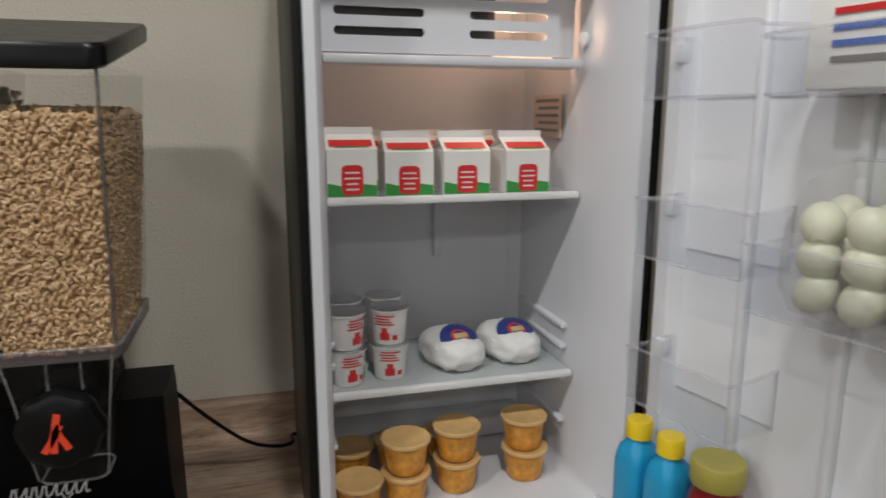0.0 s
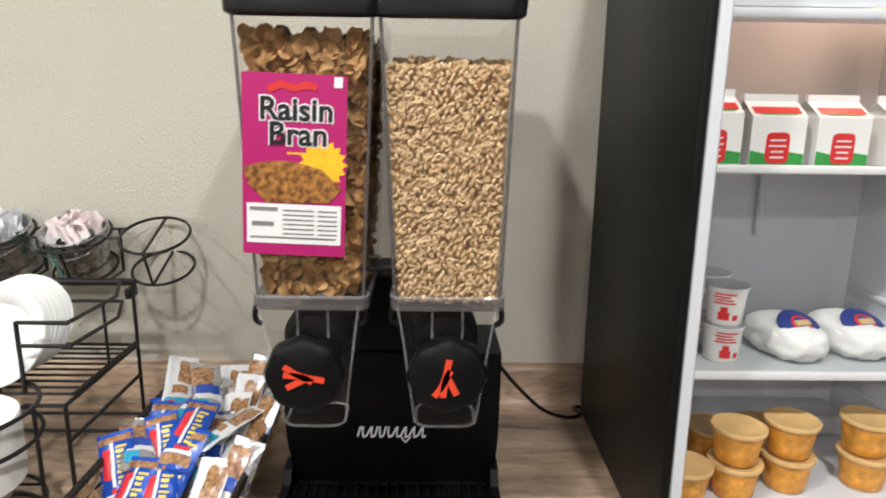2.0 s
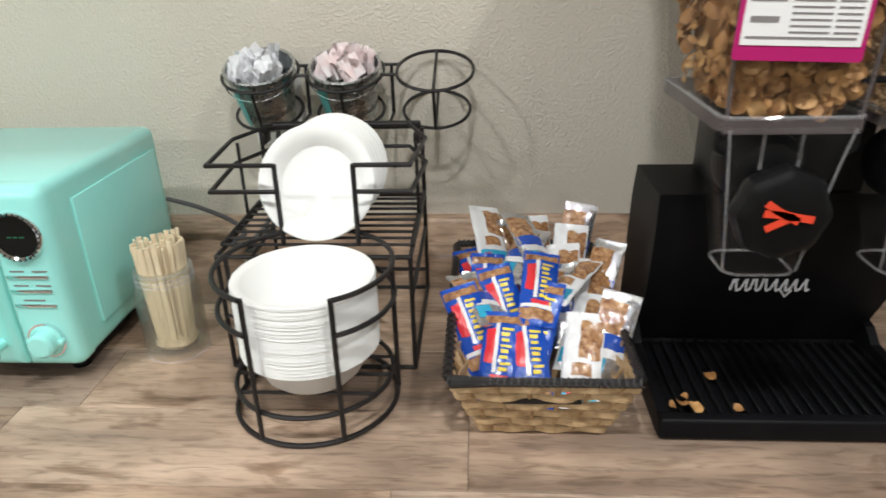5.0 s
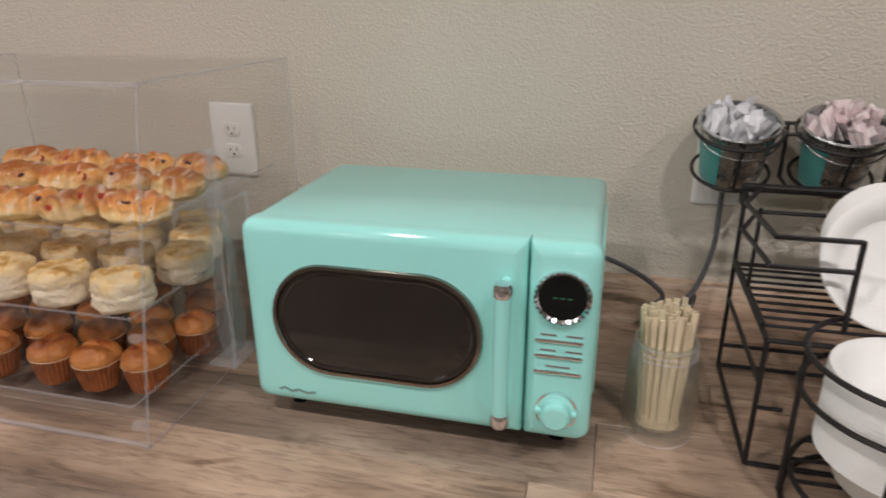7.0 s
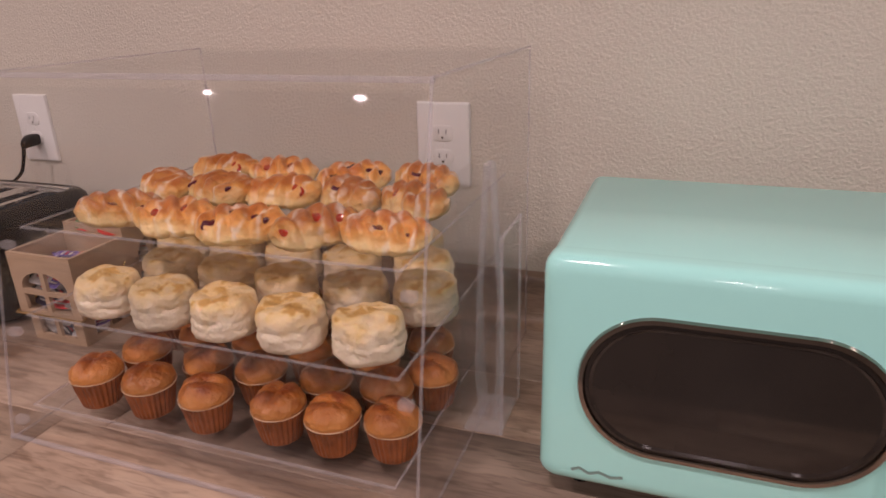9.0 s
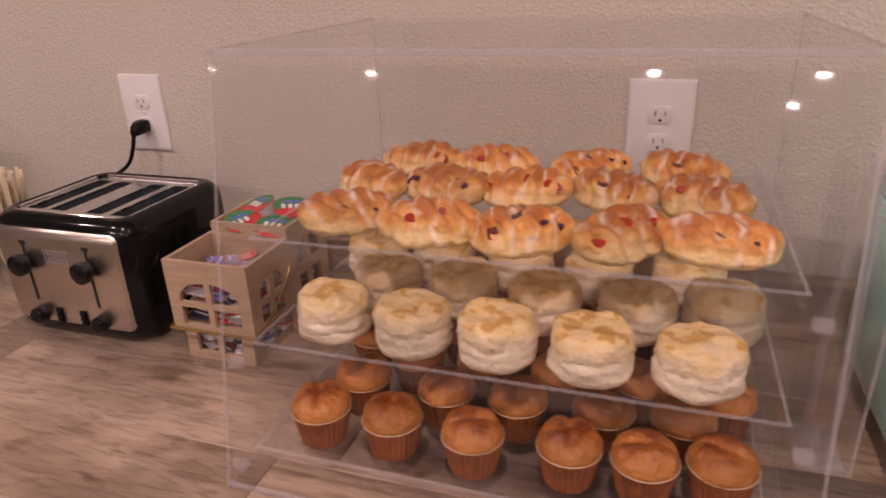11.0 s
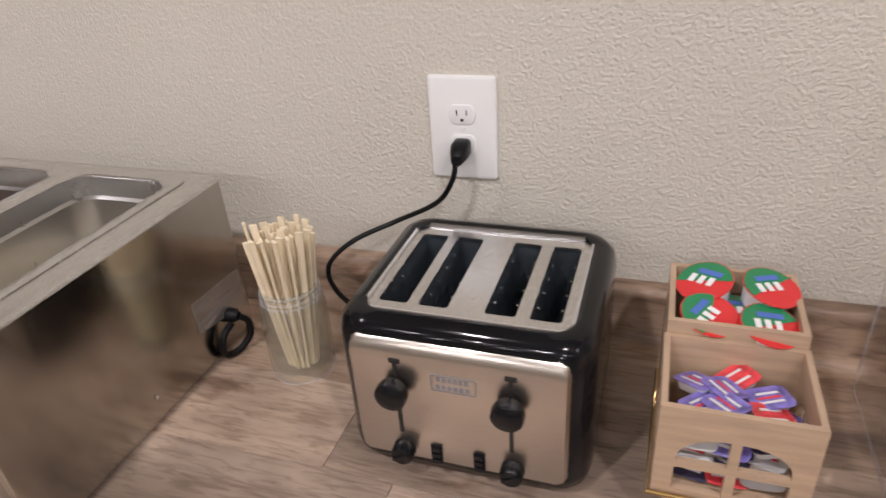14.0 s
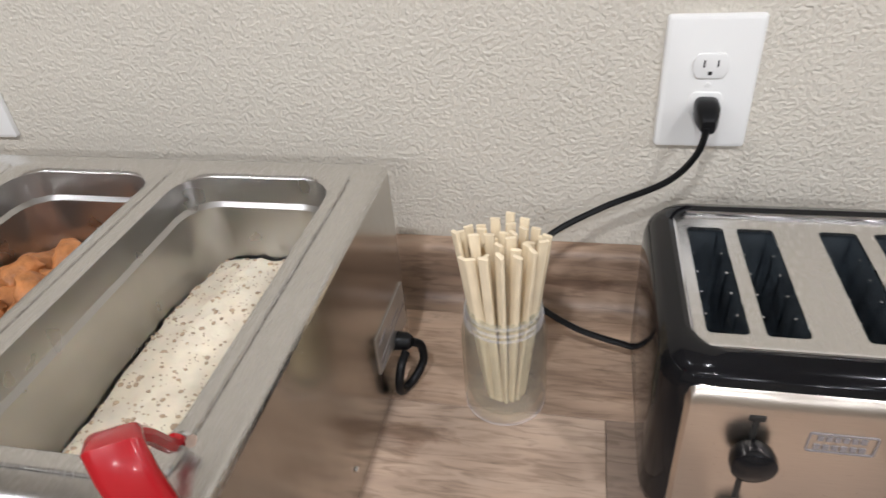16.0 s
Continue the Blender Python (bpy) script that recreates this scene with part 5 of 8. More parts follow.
bars = [snack_bar(k) for k in range(3)]
PLACES = [  # kind, x, y, z, lean, turn
    (0, -0.662, 0.818, 0.947, -53, 5), (0, -0.614, 0.815, 0.945, -53, -1), (1, -0.564, 0.815, 0.945, -52, -3),
    (0, -0.667, 0.868, 0.960, -51, 12), (0, -0.620, 0.866, 0.964, -53, -6), (1, -0.566, 0.868, 0.962, -50, -10), (2, -0.535, 0.850, 0.952, -39, -24),
    (2, -0.672, 0.915, 0.954, -49, 4), (0, -0.626, 0.918, 0.963, -49, 8), (2, -0.578, 0.918, 0.963, -47, -14), (1, -0.542, 0.930, 0.966, -43, -20),
    (0, -0.668, 0.962, 0.956, -49, -5), (0, -0.616, 0.965, 0.966, -50, 7), (1, -0.566, 0.968, 0.972, -45, -8), (2, -0.53, 0.980, 0.965, -37, -26),
    (0, -0.660, 1.010, 0.958, -47, 8), (2, -0.610, 1.008, 0.972, -43, -6), (1, -0.560, 1.012, 0.977, -39, 4),
    (2, -0.650, 1.055, 0.956, -39, -9), (2, -0.61, 1.055, 0.969, -37, 5), (2, -0.552, 1.060, 0.988, -31, -12), (1, -0.585, 1.080, 0.966, -29, 3),
    (2, -0.655, 0.900, 1.010, -70, 24), (1, -0.590, 0.935, 1.022, -72, -30), (2, -0.640, 0.985, 1.026, -68, -18), (2, -0.590, 1.000, 1.034, -66, 26), (1, -0.655, 1.035, 1.022, -64, 14), (0, -0.610, 0.895, 1.012, -66, -14)]
seen = set()
for k, x, y, z, lean, turn in PLACES:
    m = pose(x, y, z, lean - 5 + 9 * math.sin(531 * x + 77 * y), 0, turn * 1.1) @ pose(0, 0, 0, 0, 11 * math.sin(900 * x + 400 * y), 12 * math.sin(700 * x + 50 * y))
    if k not in seen:
        bars[k].matrix_basis = m
        seen.add(k)
    else:
        copy_thing(bars[k], m)

# ---- plate rack ----
rack = thing("plate_rack", pose(0, 0, 0), "black wire rack holding white foam plates and condiment buckets", "wire rack")
RX0, RX1, RY0, RY1 = -1.021, -0.768, 0.937, 1.175
WR = 0.0032


def wire(name, pts, r=WR, closed=False, label=""):
    return part(name, tube(pts, r, 8, closed), M_WIRE, rack, label)


SZ = 1.088
for x in (RX0, RX1):
    for y in (RY0, RY1):
        wire("leg", [(x, y, C + WR), (x, y, SZ)])
    wire("side_rail", [(x, RY0, SZ), (x, RY1, SZ)])
    wire("side_rail", [(x, RY0, 1.032), (x, RY1, 1.032)])
    wire("foot_rail", [(x, RY0, C + WR + 0.0005), (x, RY1, C + WR + 0.0005)])
for xa, xb in ((RX0, -0.952), (-0.826, RX1)):
    wire("cross_rail", [(xa, RY0, SZ), (xb, RY0, SZ)])
for y, z in ((RY1, SZ), (RY1, C + WR + 0.0005), (RY1, 0.955), (RY0, C + WR + 0.0005)):
    wire("cross_rail", [(RX0, y, z), (RX1, y, z)])
# upper cradle
TZ, BZ2 = 1.203, 1.168
FYC = 0.962
for y in [FYC + 0.022 * i for i in range(10)]:
    wire("shelf_wire", [(RX0, y, 1.0945), (RX1, y, 1.0945)], 0.0022)
for x in (RX0, RX1):
    wire("shelf_rail", [(x, FYC, 1.0945), (x, RY1, 1.0945)])
    wire("post", [(x, RY1, SZ), (x, RY1, 1.197)])
    wire("post", [(x, 1.07, SZ), (x, 1.07, TZ)], 0.0026)
for z in (TZ, BZ2):
    wire("cradle_arm", [(RX0 + 0.02, RY1, z), (RX0 - 0.014, 1.09, z), (RX0 - 0.004, FYC, z), (-0.938, FYC, z)], 0.003)
    wire("cradle_arm", [(RX1 - 0.02, RY1, z), (RX1 + 0.012, 1.09, z), (RX1 + 0.002, FYC, z), (-0.838, FYC, z)], 0.003)
    wire("cradle_back", [(RX0 + 0.02, RY1, z), (RX1 - 0.02, RY1, z)], 0.003)
for x in (-0.938, -0.838):
    wire("cradle_post", [(x, FYC, TZ + 0.001), (x, FYC, 1.0945)], 0.0034)
# square top bar that carries the ring row
part("top_bar", boxed(-1.024, -0.772, 1.194, 1.204, 1.19, 1.202, 0.002), M_WIRE, rack)
for x in (-1.019, -0.777):
    part("top_bar_end", boxed(x - 0.005, x + 0.005, 1.172, 1.204, 1.172, 1.19, 0.002), M_WIRE, rack)
# ring row for three buckets, tipped forward
RINGS = [(-1.031, 1.243, 1.272), (-0.893, 1.243, 1.272), (-0.750, 1.243, 1.272)]
TIP = 21
for i, (x, y, z) in enumerate(RINGS):
    m = pose(x, y, z, TIP, 0, 0)
    wire("bucket_ring", [m @ p for p in circle(0, 0, 0, 0.061, 36)], 0.0028, True)
    lo = m @ Matrix.Translation((0.0, 0.0, -0.072))
    wire("bucket_ring", [lo @ p for p in circle(0, 0, 0, 0.055, 36)], 0.0028, True)
    for a in ((0.0, 0.061, 0.055),):
        if i < 2:
            wire("ring_tie", [m @ Vector((0, a[1], 0)), lo @ Vector((0, a[2], 0))], 0.0026)
        wire("ring_tie", [m @ Vector((0, -a[1], 0)), lo @ Vector((0, -a[2], 0))], 0.0026)
    if i == 2:
        wire("ring_bar", [m @ Vector((0, -0.061, 0)), m @ Vector((0, 0.061, 0))], 0.0026)
        wire("ring_bar", [lo @ Vector((0, -0.055, 0)), lo @ Vector((0, 0.055, 0))], 0.0026)
for i in (0, 1):
    xm = (RINGS[i][0] + RINGS[i + 1][0]) / 2
    wire("ring_link", [(RINGS[i][0] + 0.057, 1.262, 1.279), (RINGS[i + 1][0] - 0.057, 1.262, 1.279)], 0.0026)
    wire("ring_link", [(RINGS[i][0] + 0.057, 1.232, 1.268), (RINGS[i + 1][0] - 0.057, 1.232, 1.268)], 0.0026)
    wire("ring_stay", [(xm, 1.262, 1.279), (xm, 1.262, 1.20), (xm, 1.2, 1.196)], 0.0026)
# lower hoop cradle
HX, HY, HR = -0.889, 0.877, 0.103
for z, r in ((C + WR + 0.0005, HR), (0.957, HR - 0.004)):
    wire("hoop", circle(HX, HY, z, r, 44), WR, True)
for y in (-0.05, -0.01, 0.03, 0.07):
    c = math.sqrt(HR ** 2 - y ** 2) - 0.005
    wire("base_wire", [(HX - c, HY + y, 0.957), (HX + c, HY + y, 0.957)], 0.0024)
for z in (1.108, 1.064):
    wire("hoop_arm", circle(HX, HY, z, HR + 0.003, 22, 95, 243), WR)
    wire("hoop_arm", circle(HX, HY, z, HR + 0.003, 22, 85, -61), WR)
for a in (243, -61, 170, 10):
    x, y = HX + (HR + 0.001) * math.cos(radians(a)), HY + (HR + 0.001) * math.sin(radians(a))
    wire("hoop_post", [(x, y, C + 0.004), (x, y, 1.109)], WR)
wire("hoop_link", [(HX - 0.102, RY0, 1.0), (RX0, RY0, 1.0)], 0.0026)
wire("hoop_link", [(HX + 0.07, RY0, C + 0.0045), (RX1, RY0, C + 0.0045)], 0.0026)


def foam_bowl():
    prof = [(0, 0), (0.050, 0), (0.056, 0.002), (0.064, 0.010), (0.0785, 0.040), (0.0825, 0.0435), (0.0885, 0.0440), (0.0898, 0.0452), (0.0888, 0.0468), (0.082, 0.0464), (0.0765, 0.0425), (0.062, 0.0125), (0.055, 0.0048), (0.049, 0.0028), (0, 0.0028)]
    return tagged(part("foam_bowl", lathe([(r * 0.955, z) for r, z in prof], 56), M_PLATEW), "round white foam bowl nested in the wire rack's stack", "bowl", "stacked foam bowls")


fp = foam_bowl()
random.seed(3)
nst = 51
fp.matrix_basis = pose(HX, HY - 0.008, 0.9605)
for i in range(1, nst):
    copy_thing(fp, pose(HX + random.uniform(-0.0004, 0.0004), HY - 0.008 + random.uniform(-0.0004, 0.0004), 0.9605 + 0.00182 * i, 0, 0, 10 * i))
small = tagged(part("foam_plate", lathe([(0, 0), (0.048, 0), (0.054, 0.0015), (0.064, 0.016), (0.077, 0.0205), (0.0805, 0.0195), (0.082, 0.0205), (0.0805, 0.0225), (0.077, 0.0232), (0.063, 0.0188), (0.053, 0.0042), (0.047, 0.0026), (0, 0.0026)], 48), M_PLATEW), "small white foam plate leaning in the rack's upper cradle", "plate", "leaning foam plates")
for i in range(8):
    m = pose(-0.892 + 0.0016 * i, 1.006 + 0.0088 * i, 1.1640 + 0.0004 * i, 64 + 0.3 * i, 1.6 * math.sin(i * 2.1), 0) @ Matrix.Scale(0.95, 4)
    if i == 0:
        small.matrix_basis = m
    else:
        copy_thing(small, m)

M_GALV = mat("galvanised", (0.50, 0.52, 0.52), 0.28, metal=1.0, var=0.18, scale=45, rvar=0.1)
M_TEALT = mat("teal_bucket_band", (0.10, 0.36, 0.34), 0.35, var=0.05)
M_PACK = mat("paper_sachets", (0.89, 0.89, 0.90), 0.5, dirt=(0.78, 0.79, 0.82), scale=70)
M_PACKP = mat("pink_sachets", (0.90, 0.89, 0.89), 0.5, dirt=(0.85, 0.66, 0.66), scale=38)


def bucket(m, pk, words):
    o = thing("condiment_bucket", m, words, "bucket", "condiment buckets")
    part("pail", lathe([(0, -0.088), (0.040, -0.088), (0.0405, -0.086), (0.054, 0.006), (0.0575, 0.008), (0.0585, 0.011), (0.057, 0.0135), (0.0535, 0.012), (0.0525, 0.004), (0.040, -0.08), (0, -0.08)], 40), M_GALV, o, "galvanised metal pail")
    bm = bmesh.new()
    rows = []
    for r, z in ((0.0425, -0.078), (0.0528, -0.006)):
        rows.append([bm.verts.new((r * math.cos(radians(a)), r * math.sin(radians(a)), z)) for a in range(180, 246, 6)])
    for i in range(len(rows[0]) - 1):
        bm.faces.new((rows[0][i], rows[0][i + 1], rows[1][i + 1], rows[1][i]))
    part("side_band", bm, M_TEALT, o, "teal painted band")
    part("bail", tube([(-0.057, 0, 0.006), *[(0.0605 * math.cos(radians(a)), 0.0605 * math.sin(radians(a)), 0.006 - 0.022 * abs(math.sin(radians(a)))) for a in range(186, 355, 8)], (0.057, 0, 0.006)], 0.0011, 6), M_CHROME, o, "thin wire bail handle")
    for i in range(46):
        bm = bmesh.new()
        a, rr = random.uniform(0, 6.28), 0.045 * math.sqrt(random.random())
        w, h = 0.011, 0.018
        g = [[bm.verts.new(Vector((w * u, 0.0012 * (1 if (u + v) % 2 else -1) * random.random() + 0.002 * math.sin(3 * u), h * v))) for u in (-1, -0.4, 0.4, 1)] for v in (-1, 0, 1)]
        for r0, r1 in zip(g, g[1:]):
            for c in range(3):
                bm.faces.new((r0[c], r0[c + 1], r1[c + 1], r1[c]))
        part("sachet", bm, pk, o, smooth=False, at=pose(rr * math.cos(a), rr * math.sin(a), random.uniform(0.004, 0.022) - rr * 0.2, random.uniform(-42, 32), random.uniform(-26, 26), random.uniform(0, 180)))


for (x, y, z), pk, words in zip(RINGS[:2], (M_PACK, M_PACKP), ("galvanised bucket of white paper sachets in a wire ring", "galvanised bucket of white and pink sweetener sachets in a wire ring")):
    bucket(pose(x, y, z, TIP, 0, 0), pk, words)

# ---- microwave ----
mw = thing("microwave_oven", pose(0, 0, 0), "mint green retro microwave oven with an oval dark window", "microwave")
MX0, MX1, MZ0, MZ1 = -1.648, -1.207, C + 0.027, 1.198
MF, MBK = 0.893, 1.208


def mw_loop(y, e=0.0, r=0.02):
    return [((MX0 + MX1) / 2 + p, y, (MZ0 + MZ1) / 2 + q) for p, q in rrect(MX1 - MX0 - 2 * e, MZ1 - MZ0 - 2 * e, r, 6)]


part("body", loft([mw_loop(MBK, 0.006, 0.012), mw_loop(MBK - 0.006, 0.002, 0.014), mw_loop(MF + 0.031, 0.002, 0.014)]), M_MINTD, mw, "mint enamelled case")
bm = boxed(MX1 - 0.0025, MX1 + 0.0015, 0.955, 1.19, MZ0 + 0.035, MZ1 - 0.035, 0.0018)
part("side_pressing", bm, M_MINTD, mw)
part("side_pressing", boxed(MX0 - 0.0015, MX0 + 0.0025, 0.955, 1.19, MZ0 + 0.035, MZ1 - 0.035, 0.0018), M_MINTD, mw)
SX = -1.288    # seam between door and controls


def front_block(x0, x1, left):
    out = []
    w, h = x1 - x0, MZ1 - MZ0
    R, s = 0.016, 0.002
    for cx, cz, a0, r in ((w / 2, h / 2, 0, R if not left else s), (-w / 2, h / 2, 90, R if left else s), (-w / 2, -h / 2, 180, R if left else s), (w / 2, -h / 2, 270, R if not left else s)):
        for i in range(7):
            a = radians(a0 + 90 * i / 6)
            sx, sz = (1 if cx > 0 else -1), (1 if cz > 0 else -1)
            out.append((cx - sx * r + r * math.cos(a), cz - sz * r + r * math.sin(a)))
    return [((x0 + x1) / 2 + p, (MZ0 + MZ1) / 2 + q) for p, q in out]


def eased(o, e):
    cx = sum(p[0] for p in o) / len(o)
    cz = sum(p[1] for p in o) / len(o)
    ex, ez = max(abs(p[0] - cx) for p in o), max(abs(p[1] - cz) for p in o)
    return [(cx + (x - cx) * (1 - e / ex), cz + (z - cz) * (1 - e / ez)) for x, z in o]


def front_piece(x0, x1, left):
    o = front_block(x0, x1, left)
    prof = [(0.030, 0.0), (0.016, 0.0), (0.009, 0.0012), (0.004, 0.0045), (0.001, 0.010), (0.0, 0.016)]
    return loft([[(x, MF + y, z) for x, z in eased(o, e)] for y, e in prof])


door_m = part("door", front_piece(MX0, SX - 0.0008, True), M_MINT, mw, "mint door with chrome-trimmed oval window")
ctrl = part("control_panel", front_piece(SX + 0.0008, MX1, False), M_MINT, mw, "mint control panel")
WCX, WCZ = -1.474, 1.072


def oval(w, h, r, n=12):
    return shift(rrect(w * 0.975, h * 0.935, r * 0.93, n), WCX, WCZ)


fr_ = bmesh.new()
loft([[(x, MF + 0.0005, z) for x, z in oval(0.280, 0.164, 0.080)], [(x, MF - 0.004, z) for x, z in oval(0.277, 0.161, 0.079)], [(x, MF - 0.0045, z) for x, z in oval(0.268, 0.152, 0.075)], [(x, MF - 0.001, z) for x, z in oval(0.264, 0.148, 0.073)]], False, False, bm=fr_)
part("window_trim", fr_, M_DKCHROME, door_m, "smoked chrome oval window trim")
part("window", plate_xz(oval(0.266, 0.150, 0.074), MF - 0.0012, MF + 0.0003), M_BROWNG, door_m, "dark smoked oval window", smooth=False)
fr2 = bmesh.new()
loft([[(x, MF - 0.0013, z) for x, z in oval(0.258, 0.142, 0.071)], [(x, MF - 0.0032, z) for x, z in oval(0.256, 0.140, 0.070)], [(x, MF - 0.0013, z) for x, z in oval(0.250, 0.134, 0.067)]], False, False, bm=fr2)
part("window_bead", fr2, M_BROWNG, door_m)
# handle
hx = -1.3115
part("handle", tube([(hx, MF - 0.026, 0.990), (hx, MF - 0.028, 1.07), (hx, MF - 0.026, 1.146)], 0.0095, 16), M_MINT, door_m, "mint bar handle with chrome ends")
for z in (0.981, 1.149):
    part("handle_cap", lathe([(0, -0.009), (0.0085, -0.009), (0.0108, -0.006), (0.0112, 0.004), (0.0095, 0.009), (0, 0.0095)], 20, centre=(hx, MF - 0.026, z)), M_CHROME, door_m, "chrome cap")
    part("handle_stem", tube([(hx, MF + 0.002, z), (hx, MF - 0.024, z)], 0.0062, 14), M_MINT, door_m)
# clock
part("clock_ring", lathe([(0.0275, 0.0), (0.0325, 0.0), (0.0325, 0.004), (0.0305, 0.007), (0.0275, 0.004)], 48, close=True), M_CHROME, ctrl, "chrome ring", at=pose(-1.2475, MF + 0.001, 1.136, 90, 0, 0))
part("clock_face", lathe([(0, 0.003), (0.028, 0.003), (0.028, 0.0)], 40), M_DISPLAY, ctrl, "black round display", at=pose(-1.2475, MF + 0.001, 1.136, 90, 0, 0))
bm = bmesh.new()
for i in range(28):
    a = 2 * math.pi * i / 28
    box(bm, -0.0007, 0.0007, 0.0285, 0.0320, 0.0045, 0.0072)
    for v in bm.verts[-8:]:
        v.co = Matrix.Rotation(a, 4, "Z") @ v.co
part("clock_ticks", bm, M_BLACKI, ctrl, at=pose(-1.2475, MF + 0.001, 1.136, 90, 0, 0), smooth=False)
bm = bmesh.new()
for k in range(3):
    box(bm, -1.258 + 0.008 * k, -1.253 + 0.008 * k, MF - 0.0026, MF - 0.0023, 1.1345, 1.1365)
part("display_mark", bm, glowing("green_digits", (0.02, 0.12, 0.06), 0.03), ctrl, smooth=False)
for k, z in enumerate((1.0805, 1.0605, 1.0395)):
    part("button_bar", boxed(-1.2765, -1.2215, MF - 0.0024, MF + 0.001, z - 0.0022, z + 0.0022, 0.001), M_CHROME, ctrl, "chrome key bar")
    for xa, xb in (((-1.270, -1.252), (-1.241, -1.222)) if k < 2 else ((-1.263, -1.235),)):
        part("text_bar", boxed(xa, xb, MF - 0.0008, MF + 0.0003, z + 0.0065, z + 0.0085), M_INK, ctrl, smooth=False)
dial = part("dial", lathe([(0, 0.020), (0.0155, 0.020), (0.0175, 0.018), (0.0185, 0.006), (0.0225, 0.004), (0.0225, 0.0), (0, 0)], 40), M_MINT, ctrl, "mint dial with chrome face", at=pose(-1.2475, MF, 0.988, 90, 0, 0))
part("dial_face", lathe([(0, 0.0212), (0.0135, 0.0212), (0.0145, 0.0203), (0.0145, 0.0195)], 32), M_MINT, dial)
part("dial_ring", lathe([(0.0225, 0.0), (0.0255, 0.0), (0.0255, 0.003), (0.0225, 0.003)], 40, close=True), M_CHROME, dial, "thin chrome ring")
part("dial_grip", boxed(-0.0255, 0.0255, -0.004, 0.004, 0.001, 0.010, 0.003), M_MINT, dial)
bm = bmesh.new()
stroke(bm, [(-1.612, 0.963), (-1.604, 0.967), (-1.594, 0.962), (-1.584, 0.966), (-1.572, 0.962), (-1.560, 0.965)], 0.0035, MF)
part("maker_mark", bm, mat("faded_mark", (0.25, 0.42, 0.40), 0.3, metal=0.5), door_m, smooth=False)
for fx in (MX0 + 0.04, MX1 - 0.04):
    for fy in (MF + 0.05, MBK - 0.05):
        part("foot", lathe([(0, 0), (0.012, 0), (0.014, 0.024), (0, 0.024)], 16, centre=(fx, fy, C)), M_BLACKM, mw)
part("base_plate", boxed(MX0 + 0.012, MX1 - 0.012, MF + 0.02, MBK - 0.01, MZ0 - 0.006, MZ0 + 0.002), M_BLACKM, mw)
tagged(part("power_cord", tube(smooth_line([(-1.212, 1.21, 1.07), (-1.17, 1.235, 1.045), (-1.125, 1.255, 1.012), (-1.105, 1.262, 0.985), (-1.13, 1.25, 0.968), (-1.09, 1.235, 0.978), (-1.06, 1.25, 1.0), (-1.07, 1.24, 0.972), (-1.10, 1.25, 0.955), (-1.06, 1.255, 1.005), (-1.035, 1.285, 1.07), (-1.032, 1.297, 1.15), (-1.032, 1.298, 1.175)], 10), 0.0042, 8), mat("grey_cord", (0.10, 0.10, 0.105), 0.45), mw), "grey microwave power cord, bundled and plugged into the wall", "cord")

# ---- jars ----


def jar_glass(name, tint):
    """Pressed jar glass: a murky see-through wall with a rippled gloss that grows at the rim."""
    m = acrylic(name, tint, 0.045)
    nt = m.node_tree
    for nd in nt.nodes:
        if nd.type == "MATH" and nd.operation == "MULTIPLY_ADD":
            nd.inputs[1].default_value, nd.inputs[2].default_value = 0.55, 0.06
        if nd.type == "MATH" and nd.operation == "POWER":
            nd.inputs[1].default_value = 3.0
    nz = nt.nodes.new("ShaderNodeTexNoise")
    nz.inputs["Scale"].default_value, nz.inputs["Detail"].default_value, nz.inputs["Distortion"].default_value = 85, 2, 1.5
    bp = nt.nodes.new("ShaderNodeBump")
    bp.inputs["Strength"].default_value, bp.inputs["Distance"].default_value = 1.0, 0.004
    nt.links.new(nt.nodes["Texture Coordinate"].outputs["Object"], nz.inputs["Vector"])
    nt.links.new(nz.outputs["Fac"], bp.inputs["Height"])
    nt.links.new(bp.outputs[0], nt.nodes["Glossy BSDF"].inputs["Normal"])
    nt.links.new(bp.outputs[0], nt.nodes["Layer Weight"].inputs["Normal"])
    return m


M_JARG = jar_glass("jar_glass", (0.93, 0.935, 0.89))
M_STICK = mat("birch_stick", (0.78, 0.66, 0.46), 0.6, var=0.12, scale=30, stretch=(6, 6, 1), rand=0.08)


def mason_jar(m, r, h, neck, words):
    o = thing("glass_jar", m, words, "glass jar")
    part("jar", lathe([(0, 0.002), (r * 0.86, 0.0), (r * 0.97, 0.006), (r, 0.016), (r, h * 0.74), (r * 0.93, h * 0.83), (neck, h * 0.88), (neck * 1.05, h * 0.90), (neck, h * 0.93), (neck * 1.03, h * 0.96), (neck, h), (neck - 0.003, h), (neck - 0.0035, h * 0.9), (r * 0.88, h * 0.82), (r - 0.004, h * 0.72), (r - 0.004, 0.02), (r * 0.82, 0.010), (0, 0.009)], 40), M_JARG, o, "clear ribbed glass").visible_shadow = False
    part("jar_lip", lathe([(neck - 0.003, h - 0.004), (neck + 0.0022, h - 0.004), (neck + 0.0022, h), (neck - 0.003, h + 0.001)], 40, close=True), M_JARG, o, "thick glass lip").visible_shadow = False
    for zz, rr in ((0.985, neck + 0.001), (0.93, neck + 0.0022), (0.875, neck + 0.0022), (0.015, r * 0.96)):
        part("glass_ridge", tube(circle(0, 0, h * zz, rr, 40), 0.0014, 6, True), M_ACRE, o).visible_shadow = False
    return o


